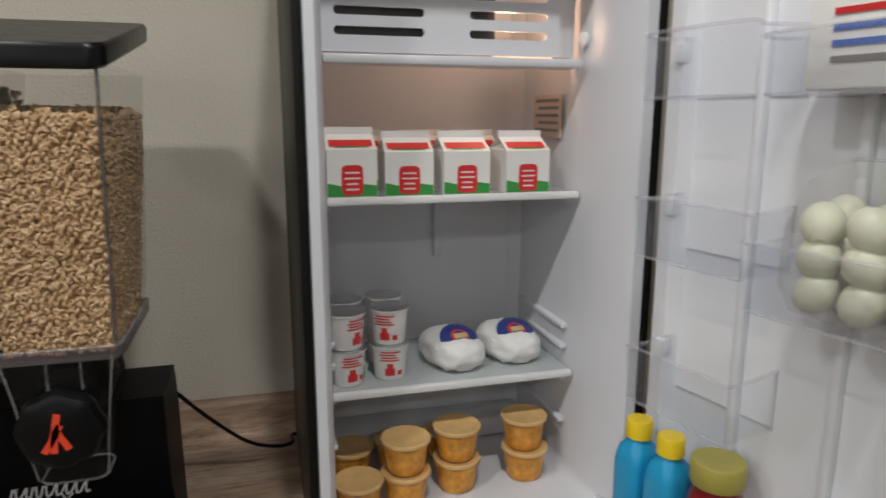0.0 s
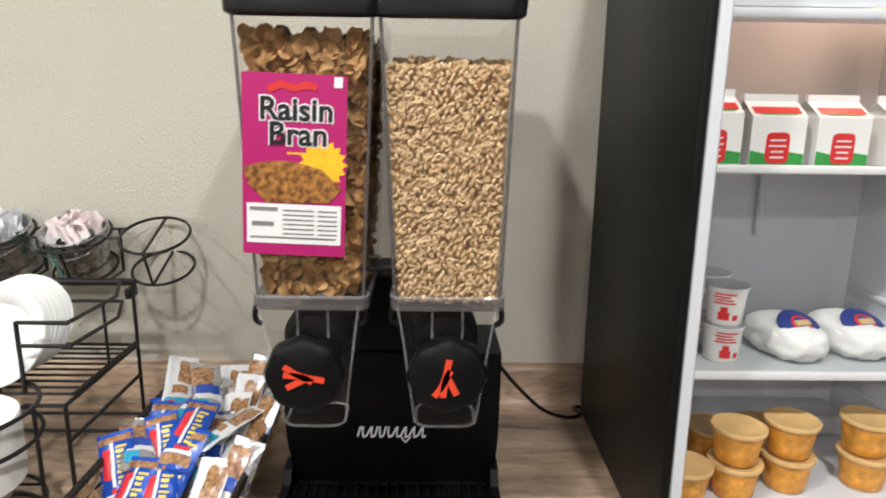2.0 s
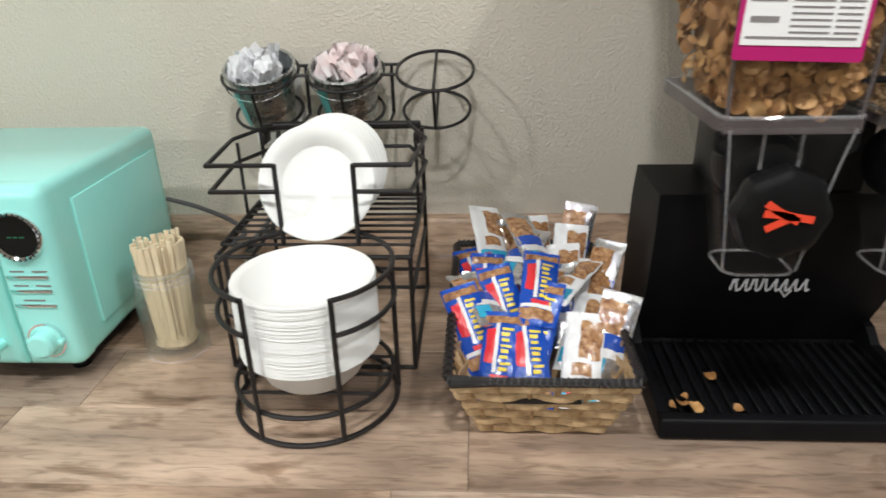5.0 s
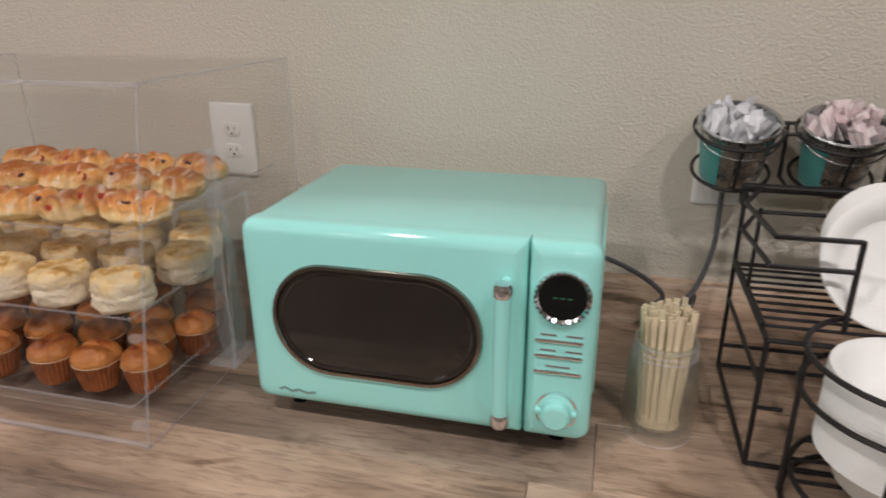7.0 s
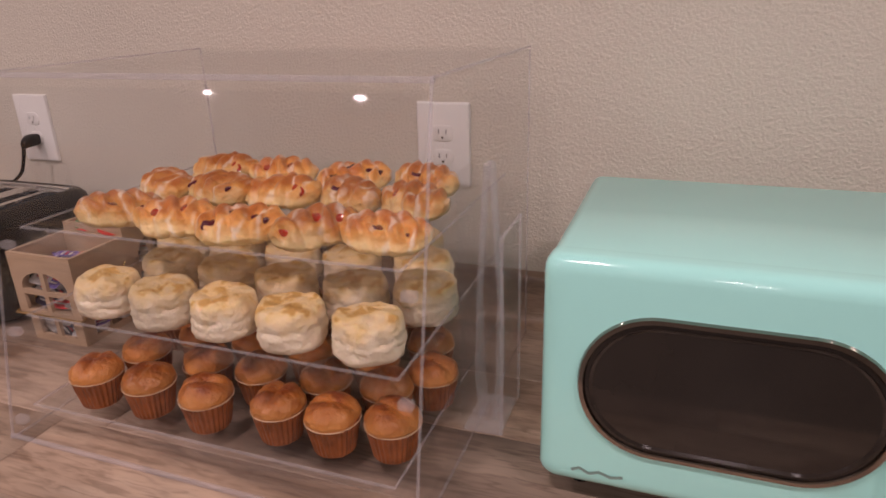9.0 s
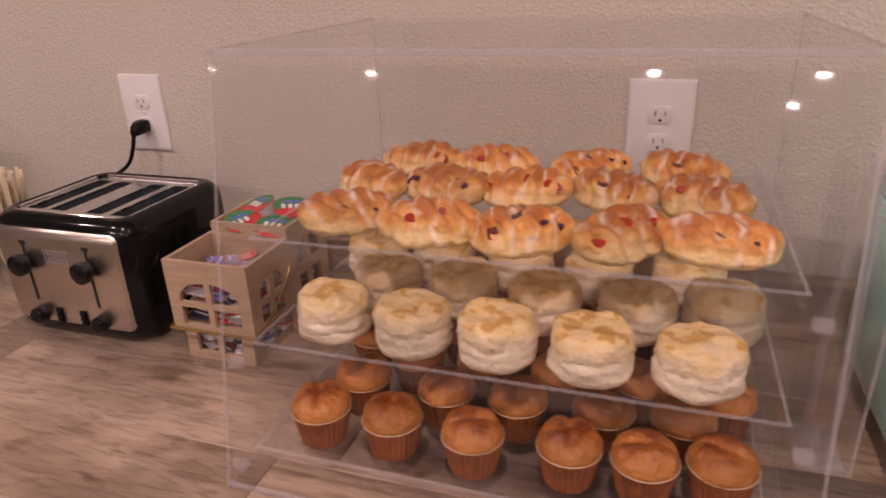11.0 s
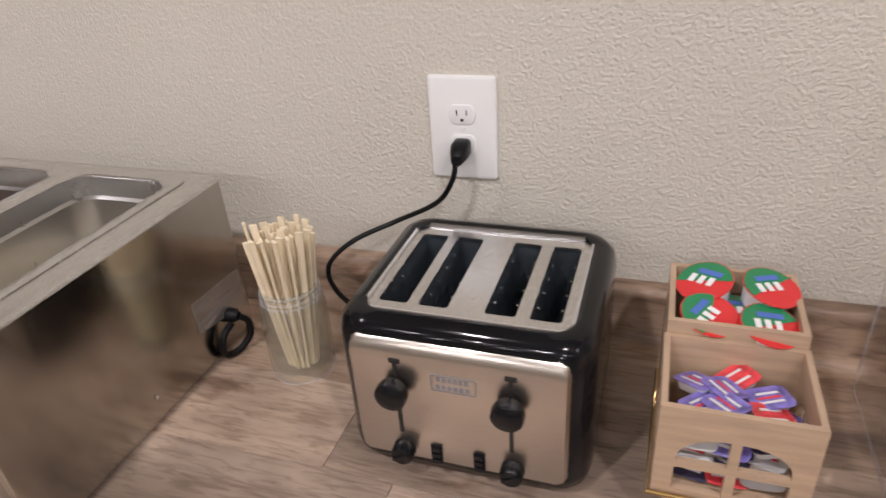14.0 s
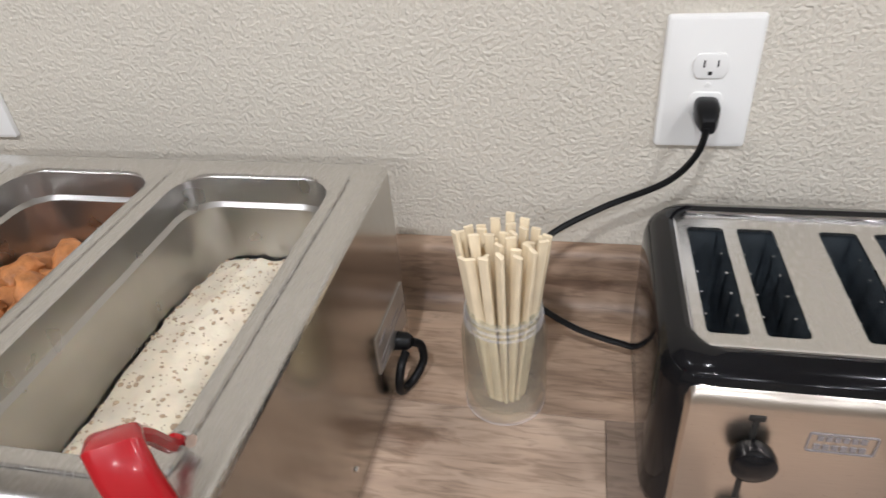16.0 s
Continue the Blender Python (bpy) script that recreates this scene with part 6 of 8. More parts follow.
random.seed(8)
j1 = mason_jar(pose(-1.122, 0.985, C + 0.0005), 0.0445, 0.134, 0.037, "clear glass jar packed with flat wooden stir sticks")
for i in range(40):
    ringn = 0 if i < 20 else 1 if i < 33 else 2
    a = 2 * math.pi * i / (20, 13, 7)[ringn] + 0.3 * ringn
    rr = (0.031, 0.020, 0.009)[ringn]
    ln = random.uniform(0.158, 0.170)
    tilt = math.degrees(math.atan2(rr * 0.30, 0.16))
    part("stir_stick", loft([[(p, q, z) for p, q in rrect(0.0075, 0.0022, 0.0009, 2)] for z in (0, ln * 0.5, ln)]), M_STICK, j1, at=pose(rr * 0.72 * math.cos(a), rr * 0.72 * math.sin(a), 0.0115, -tilt * math.sin(a), tilt * math.cos(a), 0) @ pose(0, 0, 0, 0, 0, random.uniform(-60, 60)))
part("stick_bundle", loft([[(p, q, z) for p, q in rrect(0.05 * k, 0.05 * k, 0.02, 4)] for z, k in ((0.011, 0.9), (0.018, 1.1), (0.030, 0.9))]), mat("sugar_grains", (0.52, 0.42, 0.28), 0.7, var=0.25, scale=120), j1, "pale grains at the bottom")
j2 = mason_jar(pose(-2.976, 1.138, C + 0.0005), 0.0430, 0.130, 0.036, "clear glass jar of long wooden craft sticks beside the toaster")
for i in range(34):
    ringn = 0 if i < 17 else 1 if i < 28 else 2
    a = 2 * math.pi * i / (17, 11, 6)[ringn] + 0.2 * ringn
    rr = (0.033, 0.021, 0.009)[ringn]
    ln = random.uniform(0.186, 0.206)
    tilt = math.degrees(math.atan2(rr * 0.72, 0.2))
    part("craft_stick", loft([[(p, q, z) for p, q in rrect(0.0092, 0.0038, 0.0012, 2)] for z in (0, ln * 0.5, ln)]), M_STICK, j2, at=pose(rr * 0.52 * math.cos(a), rr * 0.52 * math.sin(a), 0.0115, -tilt * math.sin(a), tilt * math.cos(a), 0) @ pose(0, 0, 0, 0, 0, random.uniform(-50, 50)))

# ---- pastry case ----
case = thing("pastry_case", pose(0, 0, 0), "clear acrylic three-tier pastry case full of baked goods", "display case")
KX0, KX1, KYB = -2.303, -1.744, 1.255
KZ0, KZ1 = C + 0.0005, 1.360


def slant(z):
    return 0.79 + (0.878 - 0.79) * (z - KZ0) / (KZ1 - KZ0)


KZB = 1.359
side = [(slant(KZ0), KZ0), (slant(KZ1), KZ1), (KYB, KZB), (KYB, KZ0)]
for x in (KX0, KX1 - 0.005):
    part("side_panel", loft([[(xx, y, z) for y, z in side] for xx in (x, x + 0.005)]), M_ACR, case, smooth=False)
    xe = x + 0.0025
    # whitened tubes draw the bright line of light on each panel edge
    for a, b in zip(side, side[1:] + side[:1]):
        part("panel_edge", tube([(xe, a[0], a[1]), (xe, b[0], b[1])], 0.0019, 4), M_ACRE, case)
part("top_panel", loft([[(x, y, z) for y, z in ((slant(KZ1), KZ1 - 0.005), (slant(KZ1), KZ1), (KYB, KZB), (KYB, KZB - 0.005))] for x in (KX0 + 0.0055, KX1 - 0.0055)]), M_ACR, case, smooth=False)
part("back_panel", boxed(KX0 + 0.0055, KX1 - 0.0055, KYB - 0.005, KYB - 0.0002, KZ0 + 0.001, KZB - 0.0055), M_ACR, case, smooth=False)
for a, b in (((slant(KZ1), KZ1 - 0.002), (0, 0)), ((slant(KZ0) + 0.002, KZ0 + 0.003), (0, 0))):
    part("panel_edge", tube([(KX0, a[0], a[1]), (KX1, a[0], a[1])], 0.0034, 6), M_ACRE, case)
TRAYS = [0.942, 1.056, 1.163]
LEVEL = [0.935, 1.048, 1.155, KZ1 - 0.01]
for i, tz in enumerate(TRAYS):
    yf = slant(tz) + 0.022
    tr = part("tray", boxed(KX0 + 0.03, KX1 - 0.03, yf, KYB - 0.02, tz - 0.004, tz), M_ACR, case, "clear acrylic tray", smooth=False)
    part("tray_lip", loft([[(x, y, z) for y, z in ((yf, tz), (yf - 0.006, tz + 0.02), (yf - 0.009, tz + 0.02), (yf - 0.003, tz - 0.004))] for x in (KX0 + 0.03, KX1 - 0.03)]), M_ACR, tr, smooth=False)
    part("lip_edge", tube([(KX0 + 0.03, yf - 0.0075, tz + 0.02), (KX1 - 0.03, yf - 0.0075, tz + 0.02)], 0.0017, 4), M_ACRE, tr)
    for x in (KX0 + 0.03, KX1 - 0.033):
        part("lip_edge", tube([(x + 0.0015, yf - 0.005, tz + 0.02), (x + 0.0015, KYB - 0.02, tz + 0.02)], 0.0016, 4), M_ACRE, tr)
        part("tray_rim", boxed(x, x + 0.003, yf, KYB - 0.02, tz, tz + 0.02), M_ACR, tr, smooth=False)
    for x in (KX0 + 0.006, KX1 - 0.03):
        part("tray_rail", boxed(x, x + 0.024, yf - 0.006, KYB - 0.02, tz - 0.0085, tz - 0.0045), M_ACR, case, smooth=False)
    # hinged flap in front of each tier
    z0, z1 = LEVEL[i] + 0.004, LEVEL[i + 1] - 0.004
    fl_ = part("front_flap", loft([[(x, slant(z) - 0.0025 + d, z) for z, d in ((z0, 0), (z1, 0), (z1, 0.003), (z0, 0.003))] for x in (KX0 + 0.006, KX1 - 0.006)]), M_ACR, case, "clear hinged front flap", smooth=False)
    for x in (KX0 + 0.006, KX1 - 0.028):
        part("hinge_block", boxed(x, x + 0.016, slant(z0) + 0.001, slant(z0) + 0.012, z0 - 0.002, z0 + 0.008, 0.002), M_ACRE, fl_)
# tongs holder on the end panel
pk_ = part("tongs_pocket", boxed(KX1 + 0.0005, KX1 + 0.0035, 0.925, 1.0, 0.965, 1.262), M_ACR, case, "clear tongs pocket", smooth=False)
part("pocket_front", boxed(KX1 + 0.047, KX1 + 0.05, 0.925, 1.0, 0.965, 1.20), M_ACR, pk_, smooth=False)
for y in (0.922, 1.0):
    part("pocket_side", boxed(KX1 + 0.0036, KX1 + 0.0469, y, y + 0.003, 0.965, 1.20), M_ACR, pk_, smooth=False)
for y in (0.924, 1.0015):
    part("pocket_edge", tube([(KX1 + 0.0485, y, 0.965), (KX1 + 0.0485, y, 1.20)], 0.002, 4), M_ACRE, pk_)
part("pocket_edge", tube([(KX1 + 0.0485, 0.924, 1.20), (KX1 + 0.0485, 1.0015, 1.20)], 0.002, 4), M_ACRE, pk_)
part("pocket_floor", boxed(KX1 + 0.0036, KX1 + 0.0469, 0.925, 1.0, 0.962, 0.965), M_ACRE, pk_, smooth=False)
tongs = thing("serving_tongs", pose(KX1 + 0.025, 0.962, 0.966), "clear plastic serving tongs standing in the case's pocket", "tongs")
for s in (-1, 1):
    part("arm", loft([[(p + s * k, q, z) for p, q in rrect(0.004, w, 0.0015, 2)] for z, k, w in ((0.0, 0.008, 0.03), (0.05, 0.012, 0.032), (0.15, 0.012, 0.016), (0.28, 0.004, 0.016), (0.30, 0.0022, 0.02))]), M_ACRE, tongs)


def bake(name, light, brown, top, rough=0.5, edge=(0.35, 0.75), nscale=45, icing=False, ring=False):
    """Crust that browns towards the crown of each piece."""
    m = mat(name, light, rough, bump=0.0036, bscale=130, sss=0.08)
    nt = m.node_tree
    L = nt.links.new
    b = nt.nodes["Principled BSDF"]
    tc = nt.nodes["Texture Coordinate"]
    oi = nt.nodes.new("ShaderNodeObjectInfo")
    sep = nt.nodes.new("ShaderNodeSeparateXYZ")
    L(tc.outputs["Generated"], sep.inputs[0])
    nz = nt.nodes.new("ShaderNodeTexNoise")
    nz.inputs["Scale"].default_value, nz.inputs["Detail"].default_value = nscale, 6
    off = nt.nodes.new("ShaderNodeVectorMath")
    off.operation = "ADD"
    L(tc.outputs["Object"], off.inputs[0])
    L(oi.outputs["Random"], off.inputs[1])
    L(off.outputs[0], nz.inputs["Vector"])
    ad = nt.nodes.new("ShaderNodeMath")
    ad.operation = "MULTIPLY_ADD"
    ad.inputs[1].default_value = 1.0
    L(nz.outputs["Fac"], ad.inputs[0])
    L(sep.outputs["Z"], ad.inputs[2])
    sub = nt.nodes.new("ShaderNodeMath")
    sub.operation = "SUBTRACT"
    sub.inputs[1].default_value = 0.5
    L(ad.outputs[0], sub.inputs[0])
    r = nt.nodes.new("ShaderNodeValToRGB")
    e = r.color_ramp.elements
    e[0].position, e[0].color = edge[0], (*light, 1)
    e[1].position, e[1].color = edge[1], (*brown, 1)
    x = e.new(min(1.0, edge[1] + 0.22))
    x.color = (*top, 1)
    L(sub.outputs[0], r.inputs["Fac"])
    col = r.outputs["Color"]
    if icing:
        # thin sugar glaze dried in pale streaks
        g = nt.nodes.new("ShaderNodeTexWave")
        g.inputs["Scale"].default_value, g.inputs["Detail"].default_value, g.inputs["Distortion"].default_value = 15, 4, 9.0
        g.inputs["Detail Scale"].default_value = 1.2
        L(off.outputs[0], g.inputs["Vector"])
        gr_ = nt.nodes.new("ShaderNodeMapRange")
        gr_.inputs["From Min"].default_value, gr_.inputs["From Max"].default_value = 0.70, 1.0
        gr_.inputs["To Max"].default_value = 0.62
        L(g.outputs["Fac"], gr_.inputs["Value"])
        mx = nt.nodes.new("ShaderNodeMix")
        mx.data_type = "RGBA"
        pt = nt.nodes.new("ShaderNodeTexNoise")
        pt.inputs["Scale"].default_value = 32
        L(off.outputs[0], pt.inputs["Vector"])
        pm = nt.nodes.new("ShaderNodeMapRange")
        pm.inputs["From Min"].default_value, pm.inputs["From Max"].default_value = 0.40, 0.58
        L(pt.outputs["Fac"], pm.inputs["Value"])
        ml = nt.nodes.new("ShaderNodeMath")
        ml.operation = "MULTIPLY"
        L(gr_.outputs[0], ml.inputs[0])
        L(pm.outputs[0], ml.inputs[1])
        L(ml.outputs[0], mx.inputs[0])
        L(col, mx.inputs[6])
        mx.inputs[7].default_value = (0.88, 0.78, 0.64, 1)
        col = mx.outputs[2]
    hs = nt.nodes.new("ShaderNodeHueSaturation")
    mr = nt.nodes.new("ShaderNodeMapRange")
    mr.inputs["To Min"].default_value, mr.inputs["To Max"].default_value = 0.82, 1.15
    L(oi.outputs["Random"], mr.inputs["Value"])
    L(mr.outputs[0], hs.inputs["Value"])
    L(col, hs.inputs["Color"])
    L(hs.outputs["Color"], b.inputs["Base Color"])
    return m


M_DANISH = bake("danish_crust", (0.86, 0.63, 0.30), (0.74, 0.34, 0.085), (0.50, 0.155, 0.032), 0.3, (0.30, 0.66), 40, icing=True)
M_BISC = bake("biscuit_crust", (0.82, 0.70, 0.52), (0.80, 0.57, 0.26), (0.62, 0.36, 0.11), 0.5, (0.48, 0.95), 55)
M_MUFF = bake("muffin_crust", (0.62, 0.25, 0.065), (0.44, 0.14, 0.03), (0.24, 0.055, 0.013), 0.32, (0.30, 0.80), 52)
M_MUFFP = mat("muffin_paper", (0.30, 0.085, 0.02), 0.4, var=0.35, scale=70)
M_CUPRIM = mat("pale_cup_paper", (0.62, 0.42, 0.27), 0.5)
M_CHERRY = mat("cherry_jam", (0.40, 0.035, 0.012), 0.18, var=0.5, scale=90, coat=0.6)
M_BERRY = mat("berry_jam", (0.09, 0.012, 0.03), 0.12, var=0.3, scale=90, coat=0.6)


def danish(seed, jam):
    random.seed(seed)
    words = {0: "glazed puff danish with red jam", 1: "glazed puff danish with dark berry jam"}[jam]
    o = thing("danish_pastry", pose(0, 0, 0), words + " on the clear top tray", "pastry", "danish pastries")
    bm = bmesh.new()
    nu, nv = 52, 34
    sd = Vector((seed * 7.3, seed * 3.1, 0))
    slits = [[(0.30, 0.33), (0.62, 0.27)], [(0.18, 0.37), (0.50, 0.28), (0.76, 0.34)], [(0.44, 0.33), (0.72, 0.36)], [(0.70, 0.30), (0.26, 0.36), (0.48, 0.24)]][seed % 4]

    def at(u, v):
        a = 2 * math.pi * v
        t = abs(2 * u - 1)
        w = (1 - t ** 3.0) ** 0.62
        rib = 0.5 + 0.5 * math.cos(2 * math.pi * (u * 5.1 + 0.6 * math.cos(a) + 0.15 * seed))
        k = 0.84 + 0.22 * rib ** 0.4 * (0.4 + 0.6 * max(0, math.sin(a)))
        for us, vs in slits:
            k -= 0.42 * math.exp(-((u - us) / 0.07) ** 2 - ((v - vs) / 0.05) ** 2)
            k += 0.05 * math.exp(-(math.hypot((u - us) / 0.10, (v - vs) / 0.085) - 1) ** 2 * 9)
        c, s = math.cos(a), math.sin(a)
        y = 0.0385 * w * (k + (0.12 if s < 0.1 else 0)) * math.copysign(abs(c) ** 0.8, c)
        z = 0.029 * (0.55 + 0.45 * w) * w ** 0.4 * k * (s if s > 0 else 0.5 * s)
        p = Vector(((u - 0.5) * 0.104 + 0.008 * s * (u - 0.5), y + 0.009 * math.sin(2.4 * (u - 0.5)) * (1 if seed % 2 else -1), z + 0.013))
        p += 0.0040 * noise.noise_vector(p * 24 + sd) + 0.0014 * noise.noise_vector(p * 95 + sd)
        p.z = max(p.z, 0.0)
        return p
    rings = [[bm.verts.new(at(0.012 + 0.976 * i / nu, j / nv)) for j in range(nv)] for i in range(nu + 1)]
    for a, b in zip(rings, rings[1:]):
        for j in range(nv):
            bm.faces.new((a[j], a[(j + 1) % nv], b[(j + 1) % nv], b[j]))
    bm.faces.new(rings[0][::-1])
    bm.faces.new(rings[-1])
    part("pastry", bm, M_DANISH, o, angle=80)
    for u, v in slits:
        q = bmesh.new()
        bmesh.ops.create_icosphere(q, subdivisions=2, radius=0.0175)
        for w in q.verts:
            w.co = Vector((w.co.x * 0.55, w.co.y * 1.2, w.co.z * 0.24)) + 0.0042 * noise.noise_vector(w.co * 190 + sd)
        p = at(u, v)
        n = (at(u + 0.02, v) - at(u - 0.02, v)).cross(at(u, v + 0.02) - at(u, v - 0.02)).normalized()
        n = n if n.z > 0 else -n
        part("jam", q, (M_CHERRY, M_BERRY)[jam], o, "sticky jam", at=Matrix.Translation(p - n * 0.0002) @ n.to_track_quat("Z", "X").to_matrix().to_4x4())
    return o


dan = [danish(s, j) for s, j in ((1, 0), (2, 1), (3, 1), (4, 0))]
DPLACE = [(-2.200, 0.925, 0, 35, 1), (-2.104, 0.917, 0, 20, 3), (-2.008, 0.915, 0, 8, 2), (-1.913, 0.925, 0, 24, 0), (-1.826, 0.930, 0, 14, 1), (-2.214, 1.015, 0.006, -12, 3), (-2.120, 1.020, 0.008, -20, 2),
          (-2.028, 1.025, 0.008, -8, 0), (-1.930, 1.032, 0.008, -15, 1), (-1.838, 1.030, 0.008, -8, 3), (-2.185, 1.110, 0.014, -10, 0), (-2.085, 1.115, 0.012, 15, 3), (-1.965, 1.112, 0.014, 18, 2), (-1.856, 1.118, 0.014, -6, 1)]
used = set()
for x, y, dz, a, k in DPLACE:
    m = pose(x - 0.008, y + 0.02 + (0.012 if y > 1.0 else 0), TRAYS[2] + 0.0005 + dz * 0.4, 0, 0, a * 1.35)
    if k in used:
        copy_thing(dan[k], m)
    else:
        dan[k].matrix_basis = m
        used.add(k)


def biscuit(seed):
    o = None
    sd = Vector((seed * 5.7, 0, seed))
    bm = bmesh.new()
    N = 44
    prof = [(0.0, 0.0), (0.032, 0.0), (0.038, 0.002), (0.0405, 0.007), (0.0408, 0.012), (0.0392, 0.0155), (0.0408, 0.019), (0.0395, 0.024), (0.0380, 0.0265), (0.0400, 0.030), (0.0395, 0.036), (0.0385, 0.0425), (0.0362, 0.0462), (0.031, 0.0480), (0.024, 0.0482), (0.016, 0.0490), (0.008, 0.0495), (0.0, 0.0492)]
    rings = []
    for r, z in prof:
        if r == 0:
            rings.append([bm.verts.new((0, 0, z))])
            continue
        ring = []
        for i in range(N):
            a = 2 * math.pi * i / N
            p = Vector((r * math.cos(a), r * math.sin(a), z))
            k = 1 + 0.07 * noise.noise(Vector((math.cos(a) * 1.3, math.sin(a) * 1.3, z * 60)) + sd) + 0.06 * noise.noise(Vector((math.cos(a) * 4, math.sin(a) * 4, z * 260)) + sd)
            zz = z + 0.004 * noise.noise(p * 45 + sd) * (z > 0.01) + 0.006 * noise.noise(Vector((p.x, p.y, 0)) * 38 + sd) * (z > 0.04)
            ring.append(bm.verts.new(Vector((p.x * k, p.y * k, max(0, zz))) + (0.0022 * noise.noise_vector(p * 85 + sd) if z > 0.012 else Vector())))
        rings.append(ring)
    for a, b in zip(rings, rings[1:]):
        for i in range(N):
            q = list(dict.fromkeys([a[i % len(a)], a[(i + 1) % N % len(a)], b[(i + 1) % N % len(b)], b[i % len(b)]]))
            if len(q) > 2:
                bm.faces.new(q)
    o = part("biscuit", bm, M_BISC, angle=70)
    return tagged(o, "pale round buttermilk biscuit with a golden top", "biscuit", "biscuits on the middle tray")


bis = [biscuit(s) for s in range(1, 5)]
BPLACE = [(-2.209, 0.885), (-2.114, 0.880), (-2.023, 0.879), (-1.930, 0.878), (-1.832, 0.880), (-2.177, 0.970), (-2.085, 0.972), (-1.990, 0.962), (-1.892, 0.966), (-1.806, 0.985), (-2.225, 1.052), (-2.134, 1.055), (-2.035, 1.052), (-1.940, 1.05), (-1.84, 1.065), (-2.19, 1.13), (-2.09, 1.132), (-1.98, 1.13), (-1.88, 1.14)]
random.seed(31)
for i, (x, y) in enumerate(BPLACE):
    m = pose(x - 0.010, y + 0.025, TRAYS[1] + 0.0005, 0, 0, random.uniform(0, 360))
    if i < 4:
        bis[i].matrix_basis = m
    else:
        copy_thing(bis[i % 4], m)


def muffin(seed):
    sd = Vector((seed * 3.7, seed, 0))
    o = thing("muffin", pose(0, 0, 0), "golden brown muffin in a fluted paper cup", "muffin", "muffins on the bottom tray")
    bm = bmesh.new()
    N = 60
    loops = []
    for r, z, f in ((0.0235, 0.0, 0.0), (0.0245, 0.001, 0.02), (0.0305, 0.034, 0.03), (0.0318, 0.0395, 0.03), (0.0305, 0.0395, 0.02)):
        loops.append([(r * (1 + f * (1 if i % 2 else -1)) * math.cos(2 * math.pi * i / N), r * (1 + f * (1 if i % 2 else -1)) * math.sin(2 * math.pi * i / N), z) for i in range(N)])
    loft(loops, True, True, bm=bm)
    part("paper_cup", bm, M_MUFFP, o, "brown fluted paper cup", angle=20)
    part("cup_rim", tube(circle(0, 0, 0.0398, 0.0325, 30), 0.0008, 5, True), M_CUPRIM, o, "pale paper rim")
    bm = bmesh.new()
    rings = []
    M = 36
    for r, z in ((0.029, 0.036), (0.0318, 0.040), (0.0322, 0.045), (0.0298, 0.0515), (0.025, 0.057), (0.018, 0.061), (0.010, 0.063), (0.003, 0.0635)):
        rings.append([])
        for i in range(M):
            a = 2 * math.pi * i / M
            p = Vector((r * math.cos(a), r * math.sin(a), z))
            p += 0.0028 * noise.noise_vector(p * 55 + sd) + 0.001 * noise.noise_vector(p * 150 + sd)
            p.z -= 0.0045 * math.exp(-((p.x * math.cos(seed) + p.y * math.sin(seed)) / 0.004) ** 2) * (z > 0.045)
            rings[-1].append(bm.verts.new(p))
    for a, b in zip(rings, rings[1:]):
        for i in range(M):
            bm.faces.new((a[i], a[(i + 1) % M], b[(i + 1) % M], b[i]))
    bm.faces.new(rings[-1])
    part("crown", bm, M_MUFF, o, "cracked brown crown", angle=80)
    return o


muf = [muffin(s) for s in range(1, 4)]
MPLACE = [(-2.209, 0.842), (-2.126, 0.845), (-2.036, 0.842), (-1.939, 0.850), (-1.867, 0.850), (-1.797, 0.862), (-2.187, 0.908), (-2.085, 0.908), (-2.004, 0.910), (-1.912, 0.916), (-1.832, 0.922), (-2.14, 0.965), (-2.058, 0.975), (-1.968, 0.975), (-1.875, 0.98), (-1.79, 0.97), (-2.21, 1.0), (-2.1, 1.04), (-2.01, 1.045), (-1.92, 1.045), (-1.82, 1.04), (-2.18, 1.07), (-2.06, 1.11), (-1.97, 1.11), (-1.87, 1.11)]
for i, (x, y) in enumerate(MPLACE):
    m = pose(x - 0.014, y + 0.025, TRAYS[0] + 0.0005, 0, 0, random.uniform(0, 360))
    if i < 3:
        muf[i].matrix_basis = m
    else:
        copy_thing(muf[i % 3], m)

# ---- toaster ----
toaster = thing("toaster", pose(0, 0, 0), "black four-slice toaster with a brushed steel front", "toaster")
TX0, TX1, TY0, TY1, TZ0, TZ1 = -2.846, -2.583, 1.004, 1.244, C + 0.008, 1.113


def t_loop(z, e, r):
    return [((TX0 + TX1) / 2 + p, (TY0 + TY1) / 2 + q, z) for p, q in rrect(TX1 - TX0 - 2 * e, TY1 - TY0 - 2 * e, r, 6)]


part("body", loft([t_loop(TZ0, 0.010, 0.03), t_loop(TZ0 + 0.008, 0.002, 0.034), t_loop(TZ0 + 0.02, 0.0, 0.035), t_loop(1.085, 0.0, 0.035), t_loop(1.100, 0.003, 0.035), t_loop(1.109, 0.010, 0.033), t_loop(1.1125, 0.020, 0.028), t_loop(1.110, 0.026, 0.022), t_loop(1.090, 0.027, 0.02)], True, False), M_GLOSSB, toaster, "gloss black plastic shell")
part("well", boxed(TX0 + 0.018, TX1 - 0.018, TY0 + 0.022, TY1 - 0.022, 0.96, 0.966), M_SLOT, toaster)
PX0, PX1, PY0, PY1 = -2.820, -2.610, 1.034, 1.216
cxp, cyp = (PX0 + PX1) / 2, (PY0 + PY1) / 2
SLOTS = [(0.05, 0.20), (0.255, 0.405), (0.585, 0.735), (0.80, 0.95)]
holes = []
